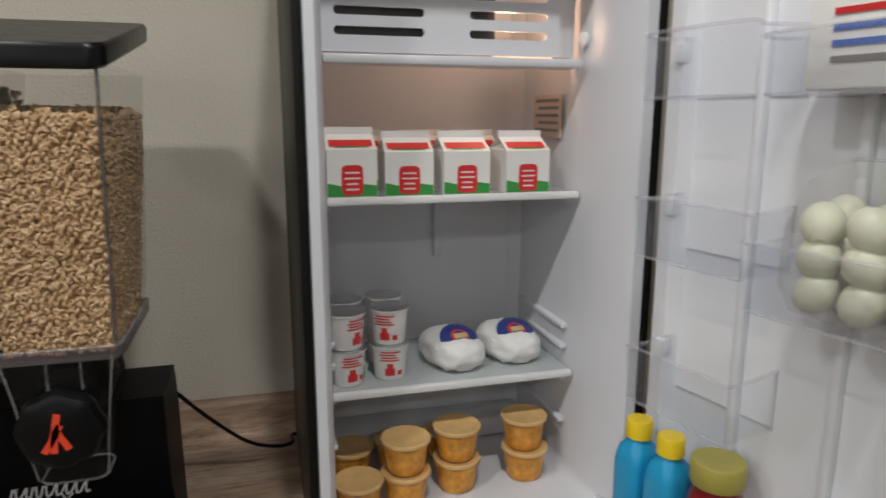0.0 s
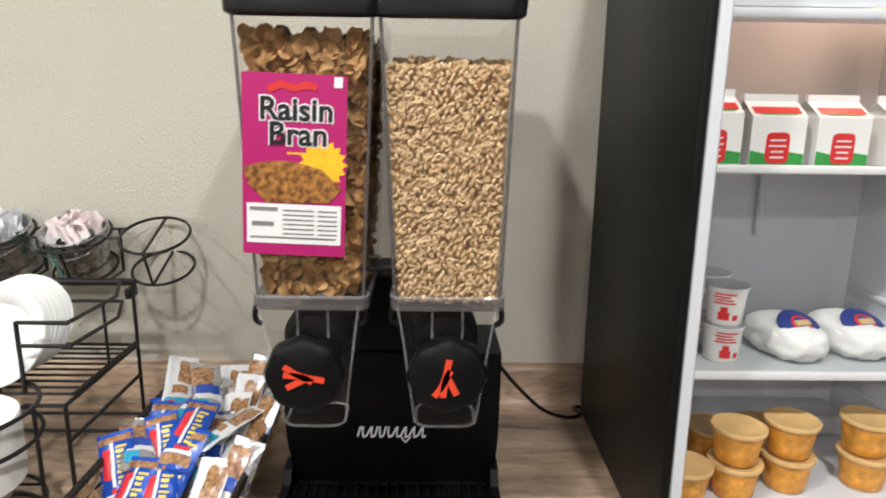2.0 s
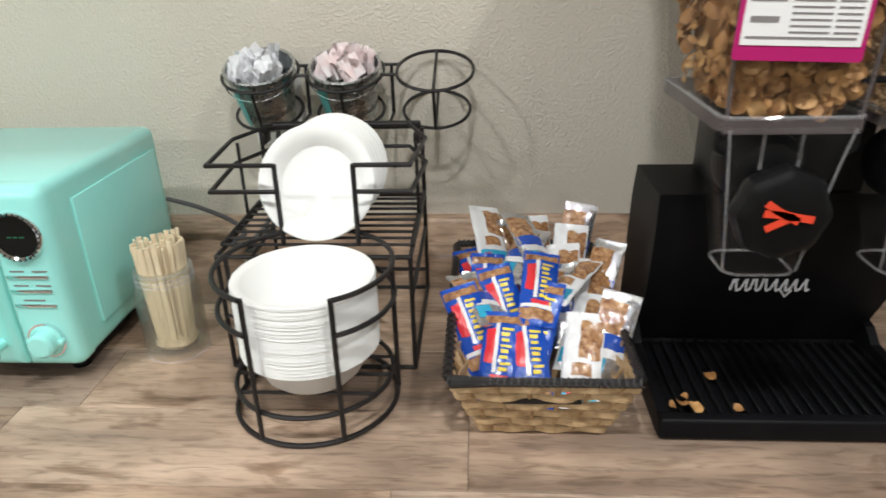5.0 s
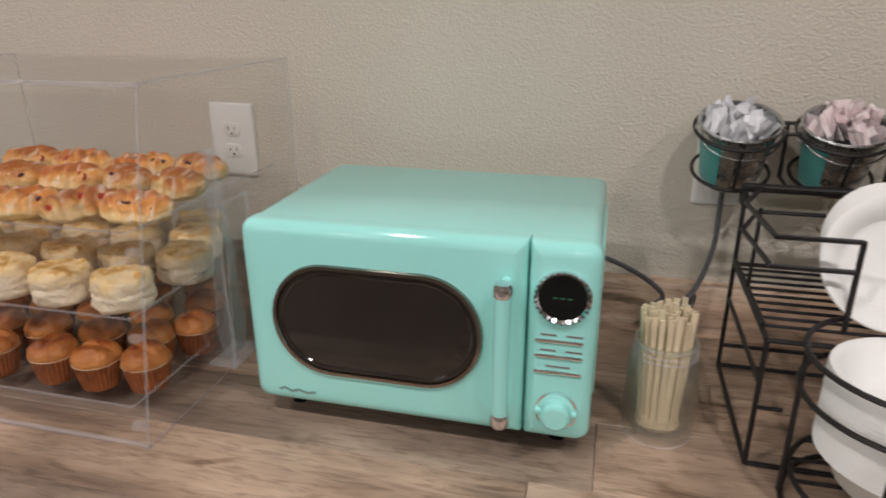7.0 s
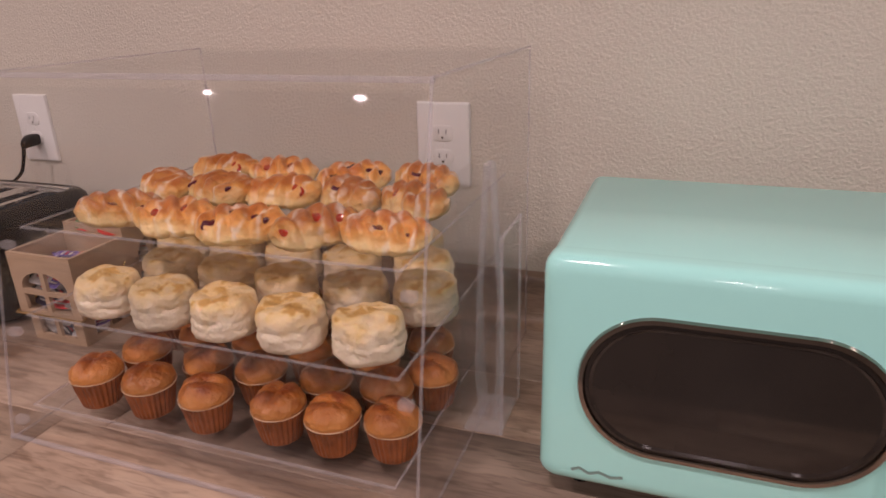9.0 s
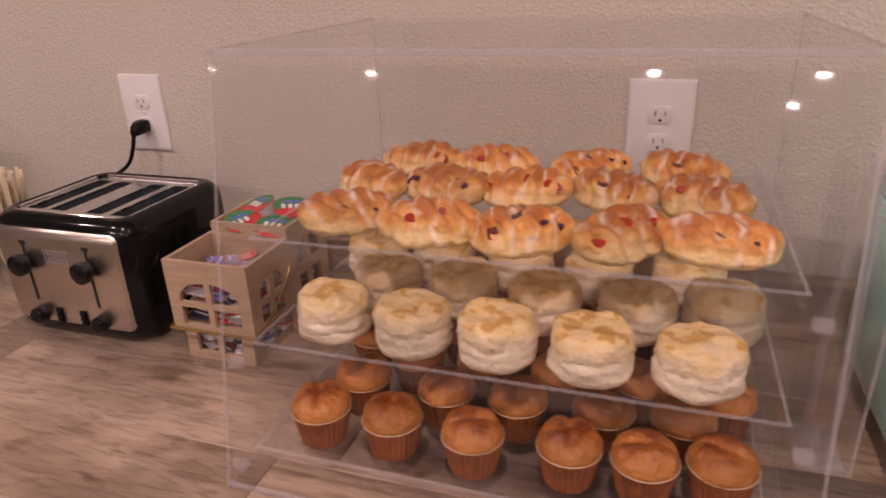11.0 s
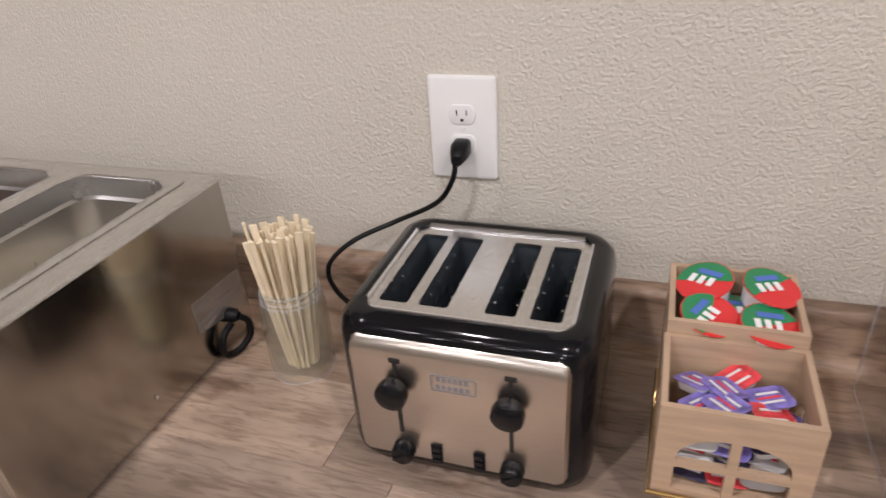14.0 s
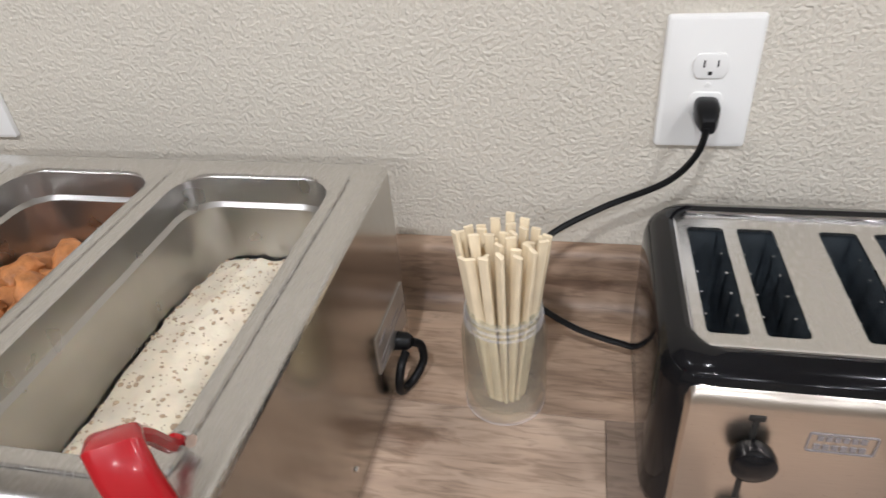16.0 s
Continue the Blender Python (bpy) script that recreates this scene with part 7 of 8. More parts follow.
for a, b in SLOTS:
    holes.append(shift(rrect((b - a) * (PX1 - PX0), 0.146, 0.004, 3), PX0 + (a + b) / 2 * (PX1 - PX0) - cxp, 0.002))
tp = part("top_plate", holed(rrect(PX1 - PX0, PY1 - PY0, 0.012, 5), holes, 0.0, 0.003), M_STEEL, toaster, "steel top plate with four slots", smooth=False, at=pose(cxp, cyp, 1.1065) @ pose(0, 0, 0, -90, 0, 0) @ Matrix.Diagonal((1, 1, -1, 1)))
bmr = bmesh.new()
tube([(cxp + p, cyp + q, 1.108) for p, q in rrect(PX1 - PX0 + 0.003, PY1 - PY0 + 0.003, 0.013, 5)], 0.0028, 8, True, bm=bmr)
part("top_trim", bmr, M_CHROME, toaster, "polished rim round the slots")
M_SLOTW = mat("slot_wall", (0.38, 0.43, 0.47), 0.2, metal=0.9, var=0.2)
for a, b in SLOTS:
    xa, xb = PX0 + a * (PX1 - PX0), PX0 + b * (PX1 - PX0)
    sl = part("slot_liner", loft([[(xa, 1.05, z), (xb, 1.05, z), (xb, 1.2, z), (xa, 1.2, z)] for z in (1.105, 0.985)], False, True), M_SLOTW, toaster, "dark steel slot", smooth=False)
    for k in range(5):
        y = 1.08 + 0.028 * k
        part("guide_wire", tube([(xa + 0.004, y, 1.1), (xa + 0.006, y, 0.99)], 0.0011, 5), M_CHROME, sl)
        part("guide_wire", tube([(xb - 0.004, y, 1.1), (xb - 0.006, y, 0.99)], 0.0011, 5), M_CHROME, sl)
    part("bread_rest", boxed((xa + xb) / 2 - 0.003, (xa + xb) / 2 + 0.003, 1.065, 1.197, 1.03, 1.034), M_BLACKM, sl)
for s in (PX0 - 0.006, PX1 + 0.006):
    for k in range(9):
        part("vent_tooth", boxed(s - 0.003, s + 0.003, 1.055 + 0.018 * k, 1.061 + 0.018 * k, 1.104, 1.1105, 0.001), M_CHROME, toaster)
# steel front, rolled over at the top
FXa, FXb = -2.826, -2.604
prof = [(TY0 + 0.004, 0.940), (TY0 - 0.0025, 0.943), (TY0 - 0.004, 0.953), (TY0 - 0.004, 1.080), (TY0 - 0.0025, 1.088), (TY0 + 0.002, 1.0945), (TY0 + 0.010, 1.0985), (TY0 + 0.013, 1.0975)]
bm = bmesh.new()
cols = []
for x, e in ((FXa, 0.010), (FXa + 0.003, 0.005), (FXa + 0.010, 0.0), (FXb - 0.010, 0.0), (FXb - 0.003, 0.005), (FXb, 0.010)):
    zc = 1.016
    cols.append([bm.verts.new((x, y + (0.004 if e == 0.010 else 0), zc + (z - zc) * (1 - e / 0.082))) for y, z in prof])
for a, b in zip(cols, cols[1:]):
    for i in range(len(prof) - 1):
        bm.faces.new((a[i], b[i], b[i + 1], a[i + 1]))
back = [[bm.verts.new(v.co + Vector((0, 0.0015, 0))) for v in c] for c in cols]
for a, b in zip(back, back[1:]):
    for i in range(len(prof) - 1):
        bm.faces.new((b[i], a[i], a[i + 1], b[i + 1]))
part("front_plate", bm, M_STEELF, toaster, "brushed steel front plate", angle=35)
YS = TY0 - 0.0045
for x in (-2.776, -2.659):
    part("lever_slot", boxed(x - 0.0022, x + 0.0022, YS - 0.0004, YS + 0.001, 0.978, 1.074), M_SLOT, toaster, smooth=False)
    part("slot_head", boxed(x - 0.006, x + 0.006, YS - 0.0006, YS + 0.001, 1.069, 1.075, 0.001), M_SLOT, toaster)
    lv = part("lever", lathe([(0, 0.0), (0.0115, 0.0), (0.0155, 0.005), (0.0168, 0.012), (0.016, 0.018), (0.011, 0.0215), (0, 0.0225)], 28), M_GLOSSB, toaster, "gloss black lever knob", at=pose(x, YS - 0.002, 1.041, 90, 0, 0))
    dl = part("browning_dial", lathe([(0, 0), (0.0125, 0), (0.0118, 0.012), (0.010, 0.014), (0, 0.0145)], 24), M_GLOSSB, toaster, "black browning dial", at=pose(x + 0.001, YS, 0.9545, 90, 0, 0) @ pose(0, 0, 0, 0, 0, 28))
    part("dial_grip", boxed(-0.0105, 0.0105, -0.0026, 0.0026, 0.010, 0.0165, 0.002), M_GLOSSB, dl)
for x in (-2.739, -2.693):
    bp_ = part("button_plate", boxed(x - 0.0062, x + 0.0062, YS - 0.0016, YS + 0.001, 0.944, 0.968, 0.001), M_BLACKM, toaster)
    for z in (0.9475, 0.9555, 0.9635):
        part("button", boxed(x - 0.0045, x + 0.0045, YS - 0.0042, YS - 0.0016, z - 0.0026, z + 0.0026, 0.001), M_GLOSSB, bp_, "small push button")
badge = part("badge", holed(shift(rrect(0.046, 0.020, 0.002, 3), -2.716, 1.053), [shift(rrect(0.0436, 0.0176, 0.0015, 3), -2.716, 1.053)], YS - 0.0006, YS + 0.0006), M_INK, toaster, "outlined maker's badge", smooth=False)
for z, w in ((1.0575, 0.034), (1.0485, 0.036)):
    for k in range(6):
        x = -2.716 - w / 2 + w * k / 6
        part("mark_bar", boxed(x, x + w / 6 - 0.0016, YS - 0.0006, YS + 0.0005, z - 0.0024, z + 0.0024), M_INK, badge, smooth=False)
for fx in (TX0 + 0.04, TX1 - 0.04):
    for fy in (TY0 + 0.04, TY1 - 0.04):
        part("foot", lathe([(0, 0), (0.011, 0), (0.012, 0.01), (0, 0.01)], 14, centre=(fx, fy, C)), M_BLACKM, toaster)

# ---- wooden condiment caddy ----
M_MAPLE = mat("pale_plywood", (0.46, 0.325, 0.215), 0.5, var=0.14, scale=14, bump=0.0002, bscale=60, stretch=(1, 1, 9))
caddy = thing("condiment_caddy", pose(0, 0, 0), "pale wooden window-cut caddy with jelly packets and spread cups", "condiment caddy")
OX0, OX1 = -2.526, -2.394
OW = OX1 - OX0
ocx = (OX0 + OX1) / 2


def arch_windows(w, z0, h, arch):
    """Two panes side by side in a panel, the upper corners rounded when arched."""
    out = []
    pw = (w - 0.036 - 0.009) / 2
    for s in (-1, 1):
        x0, x1 = (s * 0.0045, s * (0.0045 + pw))
        loop = [(x0, z0), (x1, z0)]
        if arch:
            loop += [(x0 + (x1 - x0) * math.cos(radians(a)), z0 + 0.004 + (h - 0.004) * math.sin(radians(a))) for a in (0, 15, 30, 45, 60, 75)] + [(x0, z0 + h)]
        else:
            loop += [(x1, z0 + h), (x0, z0 + h)]
        out.append(loop)
    return out


def crate(x0, x1, y0, y1, z0, z1, rows, divider=None):
    w = x1 - x0
    cx = (x0 + x1) / 2
    T = 0.006

    def shifted(loops, dx):
        return [[(x + dx, z) for x, z in l] for l in loops]
    hs = [l for z, h, a in rows for l in arch_windows(w, z, h, a)]
    part("front_panel", holed([(x0, z0), (x1, z0), (x1, z1), (x0, z1)], shifted(hs, cx), y0, y0 + T), M_MAPLE, caddy, "panel cut with window panes", smooth=False)
    part("back_panel", boxed(x0, x1, y1 - T, y1, z0, z1), M_MAPLE, caddy, smooth=False)
    d = y1 - y0
    for x in (x0, x1 - T):
        o = part("side_panel", holed([(-d / 2 + T, z0), (d / 2 - T, z0), (d / 2 - T, z1), (-d / 2 + T, z1)], [l for z, h, a in rows for l in arch_windows(d - 0.012, z, h, a)], 0.0, T), M_MAPLE, caddy, smooth=False, at=pose(x + T, (y0 + y1) / 2, 0, 0, 0, 90))
    part("floor_panel", boxed(x0 + T, x1 - T, y0 + T, y1 - T, z0, z0 + 0.003), M_MAPLE, caddy, smooth=False)


crate(OX0 + 0.012, OX1 - 0.010, 1.004, 1.108, C + 0.0005, 0.966, [(C + 0.012, 0.03, False)])
crate(OX0, OX1, 0.999, 1.108, 0.9665, 1.071, [(0.9735, 0.028, False), (1.0095, 0.031, True)])
crate(OX0 + 0.002, OX1 - 0.002, 1.1085, 1.222, C + 0.0005, 1.086, [(C + 0.012, 0.03, False), (0.965, 0.035, False), (1.015, 0.04, True)])
part("wire_handle", tube([(OX0 - 0.003, 1.10, 1.03), (OX0 - 0.003, 1.05, 0.985), (OX0 - 0.003, 0.994, 0.968), (OX1 + 0.003, 0.994, 0.968), (OX1 + 0.003, 1.05, 0.985), (OX1 + 0.003, 1.10, 1.03)], 0.0016, 8), mat("brass_wire", (0.65, 0.45, 0.18), 0.25, metal=1.0), caddy, "thin brass wire handle")
M_PURP = mat("purple_packet", (0.20, 0.16, 0.50), 0.25, var=0.5, scale=90, coat=0.3)
M_REDP = mat("red_packet", (0.70, 0.06, 0.07), 0.25, var=0.35, scale=90, coat=0.3)
M_WHP = mat("white_tub", (0.75, 0.74, 0.73), 0.3, var=0.05)
M_DKP = mat("dark_packet", (0.04, 0.035, 0.07), 0.3, var=0.3, scale=80)


def jelly(m, top, words):
    o = thing("jelly_packet", m, words, "jelly packet", "jelly packets in the caddy")
    part("tub", loft([[(p * k, q * k, z) for p, q in rrect(0.034, 0.026, 0.006, 3)] for z, k in ((0, 0.84), (0.001, 0.88), (0.0095, 1.0))]), M_WHP, o)
    part("film_lid", loft([[(p, q, z) for p, q in rrect(0.039, 0.031, 0.007, 3)] for z in (0.0096, 0.0104)]), top, o, "printed film lid")
    for k in (-1, 0, 1):
        part("text_bar", boxed(-0.012 + 0.002 * k, 0.011, 0.006 * k - 0.0014, 0.006 * k + 0.0014, 0.0105, 0.0109), M_WHP if k else M_REDP, o, smooth=False)


random.seed(44)
WORDS = {0: (M_PURP, "purple-lidded grape jelly packet in the caddy"), 1: (M_REDP, "red-lidded strawberry jelly packet in the caddy"), 2: (M_DKP, "dark-lidded jelly packet heaped in the caddy"), 3: (M_WHP, "white jelly tub lying upside down in the caddy")}
for i, (x, y, z, k) in enumerate([(-2.488, 1.035, 1.046, 0), (-2.470, 1.058, 1.049, 0), (-2.492, 1.067, 1.045, 0), (-2.432, 1.035, 1.046, 1), (-2.430, 1.058, 1.046, 0), (-2.455, 1.085, 1.043, 1), (-2.468, 1.032, 1.053, 0)]):
    jelly(pose(x, y, z - 0.008, random.uniform(-14, 14), random.uniform(-14, 14), random.uniform(-60, 60)), *WORDS[k])
for i in range(15):
    lev = i // 3
    x = -2.492 + 0.032 * (i % 3)
    k = (3, 1, 2, 0, 3, 2)[(i * 5 + lev) % 6]
    z = (C + 0.005, C + 0.022, 0.974, 0.992, 1.012)[lev]
    jelly(pose(x, 1.029, z, random.uniform(-10, 35), random.uniform(-10, 10), random.uniform(-25, 25)), *WORDS[k])
for i in range(9):
    jelly(pose(-2.418, 1.05 + 0.04 * (i % 4), (0.93, 0.976, 1.02)[i // 3], random.uniform(-15, 15), random.uniform(-15, 15), random.uniform(0, 90)), *WORDS[i % 4])
M_LIDR = mat("spread_red", (0.66, 0.03, 0.03), 0.25, var=0.05, coat=0.3)
M_LIDG = mat("spread_green", (0.02, 0.22, 0.08), 0.25, var=0.05, coat=0.3)


def spread_cup(m):
    o = thing("spread_cup", m, "small peanut spread cup with a red and green lid", "spread cup", "spread cups in the caddy")
    part("cup", lathe([(0, 0), (0.022, 0), (0.0265, 0.022), (0.029, 0.0235), (0, 0.0235)], 28), M_WHP, o)
    part("lid_red", lathe([(0, 0.0238), (0.0295, 0.0238), (0.0295, 0.0246), (0, 0.0246)], 36), M_LIDR, o, "red film lid")
    half = [(0.0285 * math.cos(radians(a)), 0.0285 * math.sin(radians(a))) for a in range(20, 201, 12)]
    part("lid_green", loft([[(p, q, z) for p, q in half] for z in (0.0247, 0.0250)]), M_LIDG, o, "green printed half", smooth=False)
    bm = bmesh.new()
    for k in range(3):
        box(bm, -0.016 + 0.010 * k, -0.010 + 0.010 * k, -0.006, 0.006, 0.0252, 0.0256)
    part("white_mark", bm, M_WHITEL, o, "white printed mark", smooth=False)
    part("blue_mark", boxed(-0.012, 0.014, 0.009, 0.016, 0.0252, 0.0255), M_BLUEI, o, smooth=False)


for x, y, z, rx, ry, rz in ((-2.488, 1.138, 1.058, 14, -6, 60), (-2.432, 1.134, 1.056, 12, 8, 10), (-2.484, 1.188, 1.067, 18, -6, -30), (-2.430, 1.184, 1.069, 14, 6, 30), (-2.46, 1.165, 1.045, 0, 0, 0)):
    spread_cup(pose(x, y, z, rx, ry, rz))

# ---- food warmer ----
warmer = thing("food_warmer", pose(0, 0, 0), "stainless steel countertop food warmer holding deep pans", "food warmer")
QX0, QX1, QY0, QY1, QZ = -3.715, -3.095, 0.808, 1.205, 1.162
# one steel sheet: sides in a shaded tone, deck in a lit one
part("body", loft([rr_xy(QX0 + 0.003, QX1 - 0.001, QY0 + 0.002, QY1, C + 0.008, 0.004), rr_xy(QX0 + 0.001, QX1 - 0.0005, QY0 + 0.001, QY1, 1.05, 0.004), rr_xy(QX0, QX1, QY0, QY1, QZ - 0.010, 0.006)], True, False), M_STEEL_SHADED, warmer, "brushed steel case", angle=60)
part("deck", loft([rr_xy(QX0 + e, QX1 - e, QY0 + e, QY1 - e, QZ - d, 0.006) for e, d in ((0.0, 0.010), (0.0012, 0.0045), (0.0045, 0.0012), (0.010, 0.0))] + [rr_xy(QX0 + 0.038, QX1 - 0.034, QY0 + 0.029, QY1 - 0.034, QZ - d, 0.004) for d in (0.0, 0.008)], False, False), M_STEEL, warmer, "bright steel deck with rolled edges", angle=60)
for fx in (QX0 + 0.05, QX1 - 0.06):
    for fy in (QY0 + 0.05, QY1 - 0.04):
        part("foot", lathe([(0, 0), (0.014, 0), (0.014, 0.014), (0, 0.014)], 16, centre=(fx, fy, C)), M_BLACKM, warmer)
M_GRAVY = mat("sausage_gravy", (0.76, 0.68, 0.53), 0.35, var=0.12, scale=38, bump=0.002, bscale=55, sss=0.15)
M_SAUS = mat("browned_meat", (0.40, 0.16, 0.05), 0.45, var=0.45, scale=60, bump=0.003, bscale=90)
M_BIT = mat("meat_crumb", (0.44, 0.33, 0.22), 0.5, var=0.3, scale=80)


def food_pan(x0, x1, words):
    o = thing("steam_pan", pose(0, 0, 0), words, "steel pan", "pans in the warmer")
    y0, y1 = QY0 + 0.022, QY1 - 0.027
    L_ = [rr_xy(x0, x1, y0, y1, QZ + 0.0005, 0.014), rr_xy(x0 + 0.001, x1 - 0.001, y0 + 0.001, y1 - 0.001, QZ + 0.003, 0.014), rr_xy(x0 + 0.011, x1 - 0.011, y0 + 0.011, y1 - 0.011, QZ + 0.003, 0.030), rr_xy(x0 + 0.0135, x1 - 0.0135, y0 + 0.0135, y1 - 0.0135, QZ, 0.032),
          rr_xy(x0 + 0.016, x1 - 0.016, y0 + 0.016, y1 - 0.016, QZ - 0.026, 0.034), rr_xy(x0 + 0.020, x1 - 0.020, y0 + 0.020, y1 - 0.020, QZ - 0.030, 0.034), rr_xy(x0 + 0.026, x1 - 0.026, y0 + 0.026, y1 - 0.026, QZ - 0.145, 0.03), rr_xy(x0 + 0.036, x1 - 0.036, y0 + 0.036, y1 - 0.036, QZ - 0.152, 0.025)]
    part("rim", loft(L_[:4], False, False), M_STEEL, o, "rolled steel rim", angle=50)
    part("well", loft(L_[3:6], False, False), M_PAN, o, "stepped upper wall", angle=35)
    part("pan", loft(L_[5:], False, True), M_PAN, o, angle=50)
    return o


pan1 = food_pan(-3.308, -3.122, "deep steel pan of white sausage gravy in the warmer")
pan2 = food_pan(-3.496, -3.310, "deep steel pan of browned sausage pieces in the warmer")
pan3 = food_pan(-3.684, -3.498, "empty deep steel pan at the end of the warmer")
# gravy, a lumpy poured surface
bm = bmesh.new()
gx0, gx1, gy0, gy1 = -3.282, -3.148, QY0 + 0.049, QY1 - 0.054
gz = 1.078


def gravy_z(u, v):
    """Height of the gravy: a mound that sinks towards the pan's walls and corners."""
    a, b = abs(2 * u - 1), abs(2 * v - 1)
    return gz + 0.005 - 0.014 * max(a, 0.9 * b) ** 6 - 0.022 * (a * b) ** 5 + 0.007 * noise.noise(Vector((u * 2.6, v * 4, 3.3))) + 0.003 * noise.noise(Vector((u * 11, v * 20, 9.1)))


N1, N2 = 22, 40
G = [[bm.verts.new((lerp(gx0, gx1, i / N1), lerp(gy0, gy1, j / N2), gravy_z(i / N1, j / N2))) for j in range(N2 + 1)] for i in range(N1 + 1)]
for i in range(N1):
    for j in range(N2):
        bm.faces.new((G[i][j], G[i + 1][j], G[i + 1][j + 1], G[i][j + 1]))
gr = tagged(part("sausage_gravy", bm, M_GRAVY, angle=80), "creamy white sausage gravy with brown meat crumbs", "gravy")
random.seed(77)
bm = bmesh.new()
for i in range(800):
    u, v = random.random(), random.random()
    p = Vector((lerp(gx0, gx1, u), lerp(gy0, gy1, v), 0))
    z = gravy_z(u, v)
    s = random.uniform(0.0006, 0.0011) if i % 4 else random.uniform(0.0012, 0.0026)
    r = bmesh.ops.create_icosphere(bm, subdivisions=1, radius=s, matrix=Matrix.Translation((p.x, p.y, z + s * 0.15)) @ Matrix.Diagonal((random.uniform(0.8, 1.6), random.uniform(0.7, 1.2), 0.6, 1)))
tagged(part("meat_crumb", bm, M_BIT, gr, "brown meat crumbs"), kind="stuff")
for i in range(26):
    bm = bmesh.new()
    bmesh.ops.create_icosphere(bm, subdivisions=3, radius=1.0)
    for v in bm.verts:
        v.co = Vector((v.co.x * 0.023, v.co.y * 0.017, v.co.z * 0.013)) * (1 + 0.35 * noise.noise(v.co * 1.7 + Vector((i, 0, 0))))
    x, y = -3.440 + 0.036 * (i % 3) + random.uniform(-0.006, 0.006), 0.885 + 0.027 * (i // 3) + random.uniform(-0.006, 0.006)
    tagged(part("sausage_piece", bm, M_SAUS, None, at=pose(x, y, 1.088 + 0.01 * (i % 2), random.uniform(-30, 30), random.uniform(-30, 30), random.uniform(0, 180))), "browned sausage piece in the steel pan", "sausage", "sausage pieces")
bm = boxed(-3.468, -3.338, QY0 + 0.052, QY1 - 0.057, 1.02, 1.082, 0.01)
for v in bm.verts:
    v.co.z += 0.003 * noise.noise(v.co * 40)
tagged(part("sausage_bed", bm, M_SAUS), "bed of browned sausage filling the pan", "sausage")
HXA = -3.098
ladle = thing("serving_spoon", pose(0, 0, 0), "steel serving spoon with a red handle resting in the gravy pan", "serving spoon")
M_REDH = mat("red_handle", (0.34, 0.006, 0.010), 0.22, var=0.06, coat=0.4)
GRIP = [((-3.124, 0.823, 1.213), (0.0, 0.6, 0.8), 0.7), ((-3.119, 0.816, 1.221), (0.1, 0.2, 0.97), 0.95), ((-3.114, 0.809, 1.223), (0.3, -0.3, 0.9), 1.0), ((-3.108, 0.804, 1.211), (0.45, -0.6, 0.66), 1.0), ((-3.102, 0.801, 1.194), (0.5, -0.75, 0.4), 1.0), ((-3.097, 0.799, 1.179), (0.5, -0.75, 0.4), 0.95), ((-3.095, 0.799, 1.173), (0.5, -0.75, 0.4), 0.7)]
part("handle", loft([[Vector(c) + Vector((0.86, 0.5, 0.0)) * p * k + Vector(n).normalized() * q * k for p, q in rrect(0.028, 0.014, 0.006, 5)] for c, n, k in GRIP]), M_REDH, ladle, "glossy red plastic handle")
part("handle_clip", tube(smooth_line([(-3.115, 0.822, 1.218), (-3.117, 0.832, 1.204), (-3.121, 0.846, 1.178), (-3.123, 0.853, 1.176)], 5), 0.0045, 8), M_REDH, ladle, "red plastic hook over the rim")
part("shaft", tube(smooth_line([(-3.114, 0.853, 1.174), (-3.128, 0.858, 1.168), (-3.15, 0.866, 1.14), (-3.165, 0.885, 1.08)], 6), 0.004, 8), M_CHROME, ladle)
# rating plate, screw and cord loop on the end
tag_ = part("rating_plate", loft([[(QX1 + d, y, z) for y, z in ((1.093, 0.981), (1.093, 1.027), (1.194, 1.021), (1.194, 0.964))] for d in (-0.0012, 0.0004)]), mat("plate_silver", (0.42, 0.40, 0.37), 0.35, metal=0.8), warmer, "printed rating plate", smooth=False)
for k, (a, b, h) in enumerate(((1.10, 1.125, 0.004), (1.14, 1.17, 0.003), (1.098, 1.19, 0.0035), (1.10, 1.13, 0.003))):
    part("text_bar", boxed(QX1 - 0.0005, QX1 + 0.0008, a, b, 1.012 - 0.010 * k, 1.012 - 0.010 * k + h), M_INK, tag_, smooth=False)
part("screw", lathe([(0, 0), (0.003, 0), (0.0026, 0.0016), (0, 0.002)], 12), M_CHROME, warmer, at=pose(QX1 - 0.0006, 0.998, 0.957, 0, 90, 0))
part("cord_gland", lathe([(0, 0), (0.0105, 0), (0.010, 0.012), (0.006, 0.018), (0, 0.018)], 18), M_BLACKP, warmer, at=pose(QX1 - 0.001, 1.154, 0.971, 0, 90, 0))
tagged(part("power_cord", tube(smooth_line([(QX1 + 0.016, 1.155, 0.970), (QX1 + 0.024, 1.161, 0.960), (QX1 + 0.026, 1.158, 0.941), (QX1 + 0.018, 1.145, 0.926), (QX1 + 0.010, 1.131, 0.9225), (QX1 + 0.008, 1.120, 0.930), (QX1 + 0.009, 1.118, 0.946), (QX1 + 0.010, 1.127, 0.960), (QX1 + 0.012, 1.142, 0.966)], 8), 0.0048, 10), M_BLACKP, warmer), "black power cord looped at the warmer's end", "cord")
# ---- outlets ----


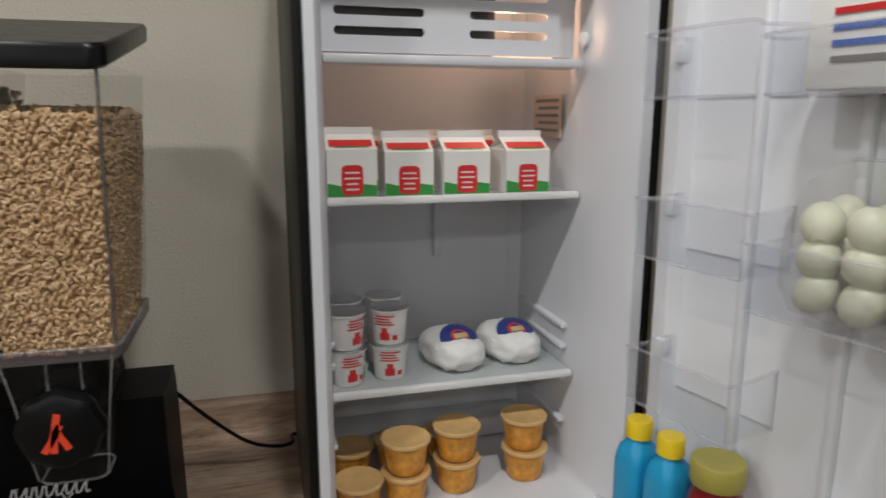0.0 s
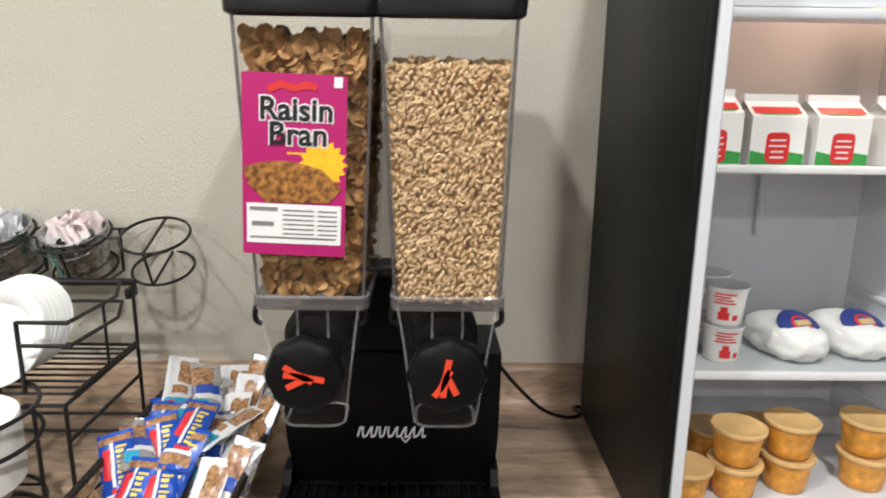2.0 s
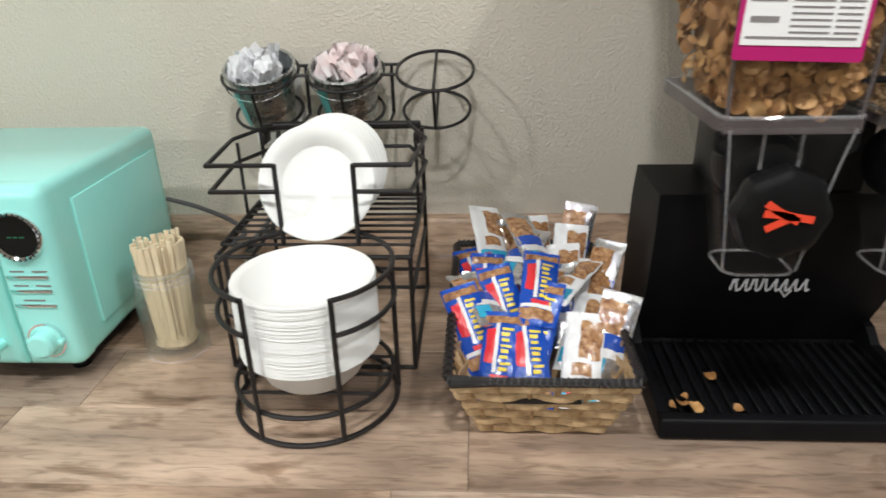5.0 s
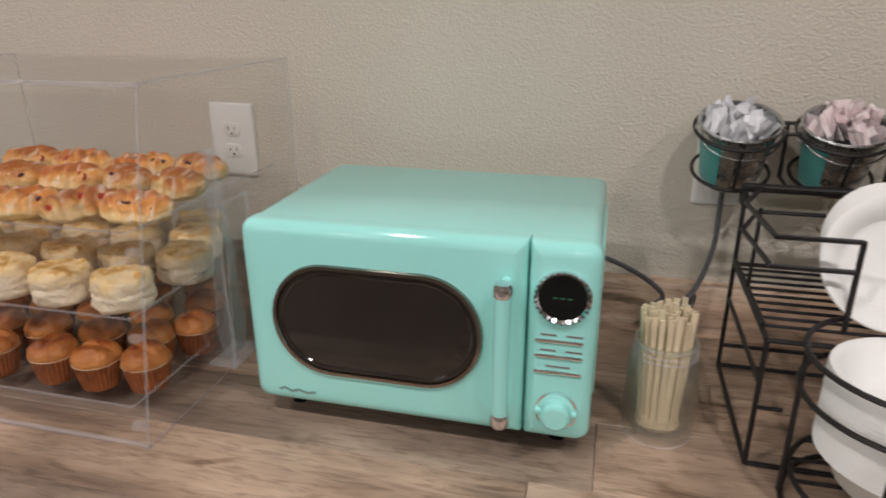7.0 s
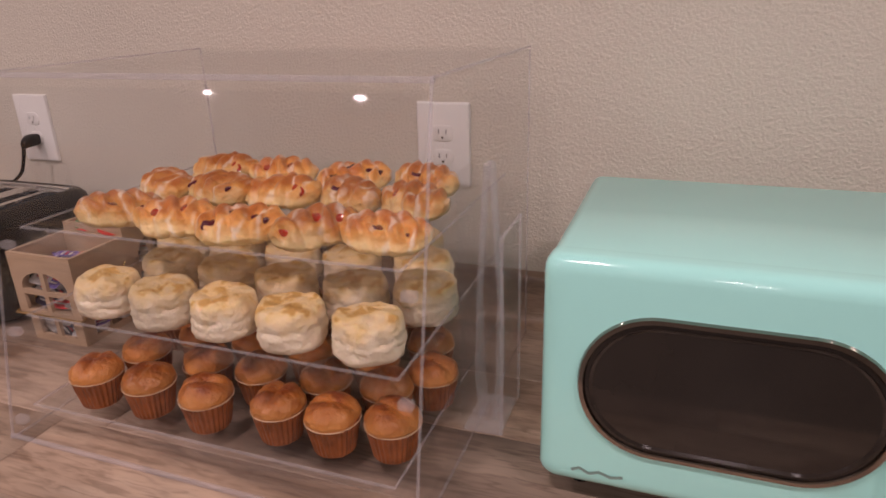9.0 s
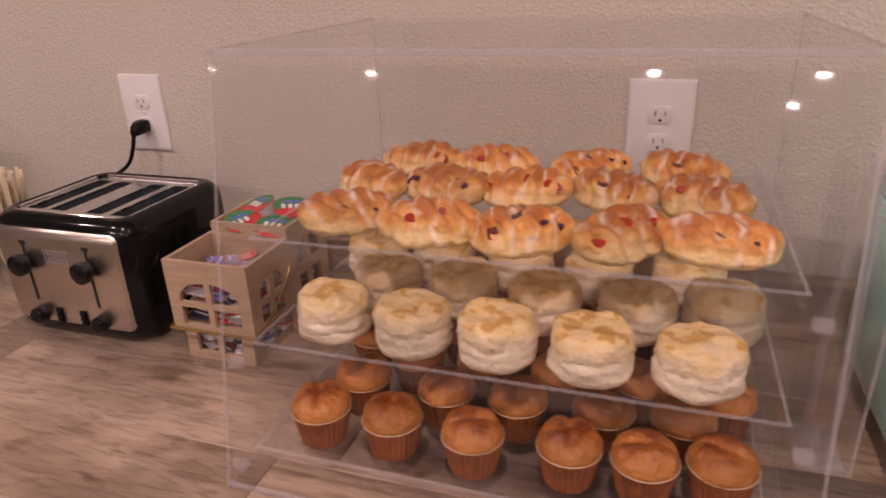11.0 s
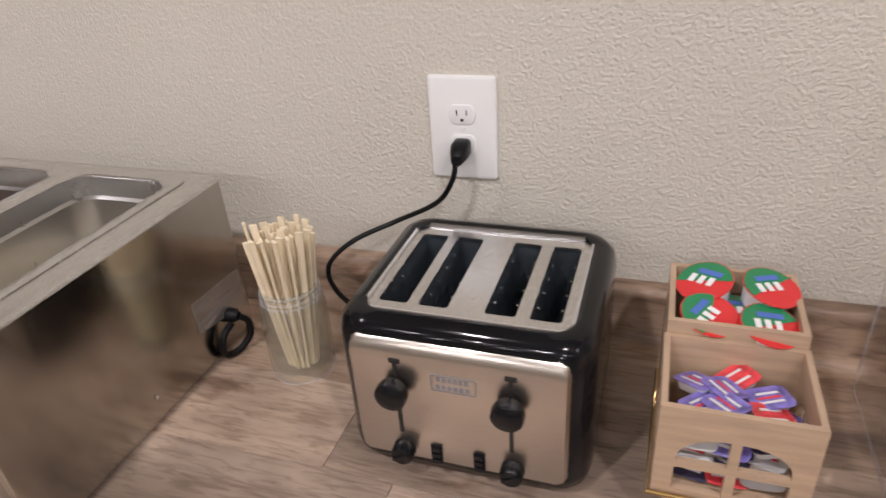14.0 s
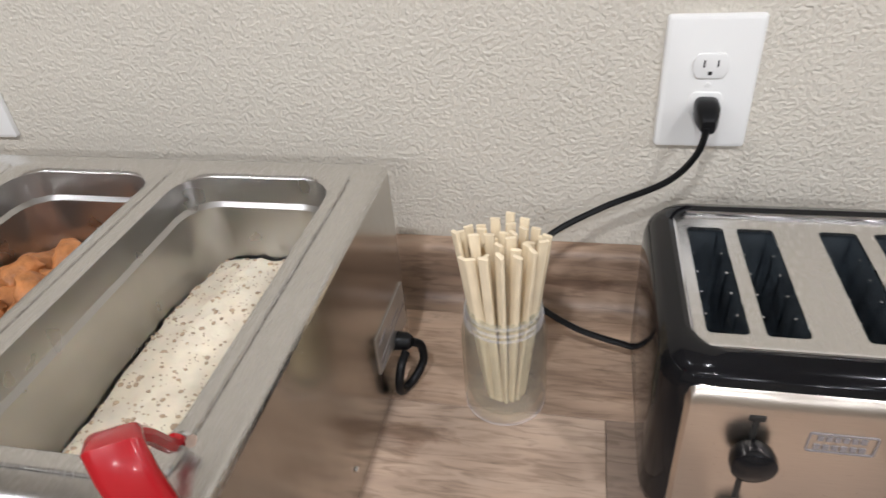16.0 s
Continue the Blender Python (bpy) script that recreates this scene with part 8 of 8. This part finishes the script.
def outlet(name, x, z, plug=False):
    o = thing(name, pose(x, W, z), "white oversized wall plate with a duplex outlet", "outlet", "wall outlets")
    tagged(o, kind="structure")
    part("cover_plate", plate_xz(rrect(0.090, 0.136, 0.004, 4), -0.0065, -0.0002, 0.004), M_PLASTW, o, "white cover plate")
    for dz in (0.0195, -0.0195):
        r = 0.0172
        loop = []
        for a in range(0, 360, 10):
            c, s = math.cos(radians(a)), math.sin(radians(a))
            loop.append((r * c, max(-0.0125, min(0.0125, r * s)) + dz))
        f = part("receptacle", plate_xz(loop, -0.0085, -0.0055, 0.001), M_PLASTW, o, "white receptacle face")
        part("slot", boxed(-0.0072, -0.0056, -0.0089, -0.0070, dz - 0.001, dz + 0.0065), M_SLOT, f, smooth=False)
        part("slot", boxed(0.0056, 0.0070, -0.0089, -0.0070, dz - 0.0005, dz + 0.006), M_SLOT, f, smooth=False)
        part("ground_hole", boxed(-0.0022, 0.0022, -0.0089, -0.0070, dz - 0.009, dz - 0.005, 0.0008), M_SLOT, f)
    part("cover_screw", lathe([(0, 0), (0.003, 0), (0.0026, 0.001), (0, 0.0012)], 12), M_PLASTW, o, at=pose(0, -0.0066, 0, 90, 0, 0))
    return o


outlet("outlet_1", -2.7905, 1.1995)
outlet("outlet_2", -1.8985, 1.2035)
outlet("outlet_3", -1.030, 1.203)
outlet("outlet_4", -3.670, 1.193)
plug = thing("power_plug", pose(-2.790, W - 0.009, 1.178), "black moulded plug in the wall outlet, lead running to the toaster", "plug")
part("plug_body", loft([[(p * k, y, q * k + dz) for p, q in rrect(0.023, 0.023, 0.006, 4)] for y, k, dz in ((0, 0.9, 0), (-0.004, 1.0, 0), (-0.018, 1.0, -0.001), (-0.028, 0.8, -0.004), (-0.034, 0.55, -0.008))]), M_BLACKP, plug)
LEAD = [(-2.791, 1.276, 1.170), (-2.797, 1.273, 1.142), (-2.822, 1.276, 1.108), (-2.883, 1.276, 1.075), (-2.938, 1.252, 1.052), (-2.966, 1.225, 1.025), (-2.955, 1.216, 0.99), (-2.905, 1.21, 0.957), (-2.845, 1.2, 0.945)]
part("lead", tube(smooth_line([(x + 2.790, y - W + 0.009, z - 1.178) for x, y, z in LEAD], 10), 0.0036, 8), M_BLACKP, plug, "black lead")
plug2 = thing("power_plug", pose(-1.032, W - 0.009, 1.183), "grey plug in the wall outlet behind the rack", "plug")
part("plug_body", loft([[(p * k, y, q * k) for p, q in rrect(0.024, 0.024, 0.006, 4)] for y, k in ((0, 0.9), (-0.004, 1.0), (-0.018, 0.9))]), M_BLACKP, plug2)

# ---- countertop boards ----
random.seed(12)
LINES = [YF + 0.001, 0.712, 0.8455, 0.9815, 1.1185, 1.2685]
for r in range(5):
    x = -4.9 - random.uniform(0, 0.5)
    while x < 1.7:
        ln = random.uniform(0.55, 1.05)
        a, b = max(x, -4.9), min(x + ln, 1.7)
        if b - a > 0.02:
            y0, y1 = LINES[r], LINES[r + 1]
            bm = loft([[(p, q, z) for p, q in ((a + e, y0 + e), (b - e, y0 + e), (b - e, y1 - e), (a + e, y1 - e))] for e, z in ((0.0003, C - 0.0029), (0.0003, C - 0.0006), (0.0009, C))])
            bo = part("board", bm, M_LAM, counter, smooth=False)
        x += ln
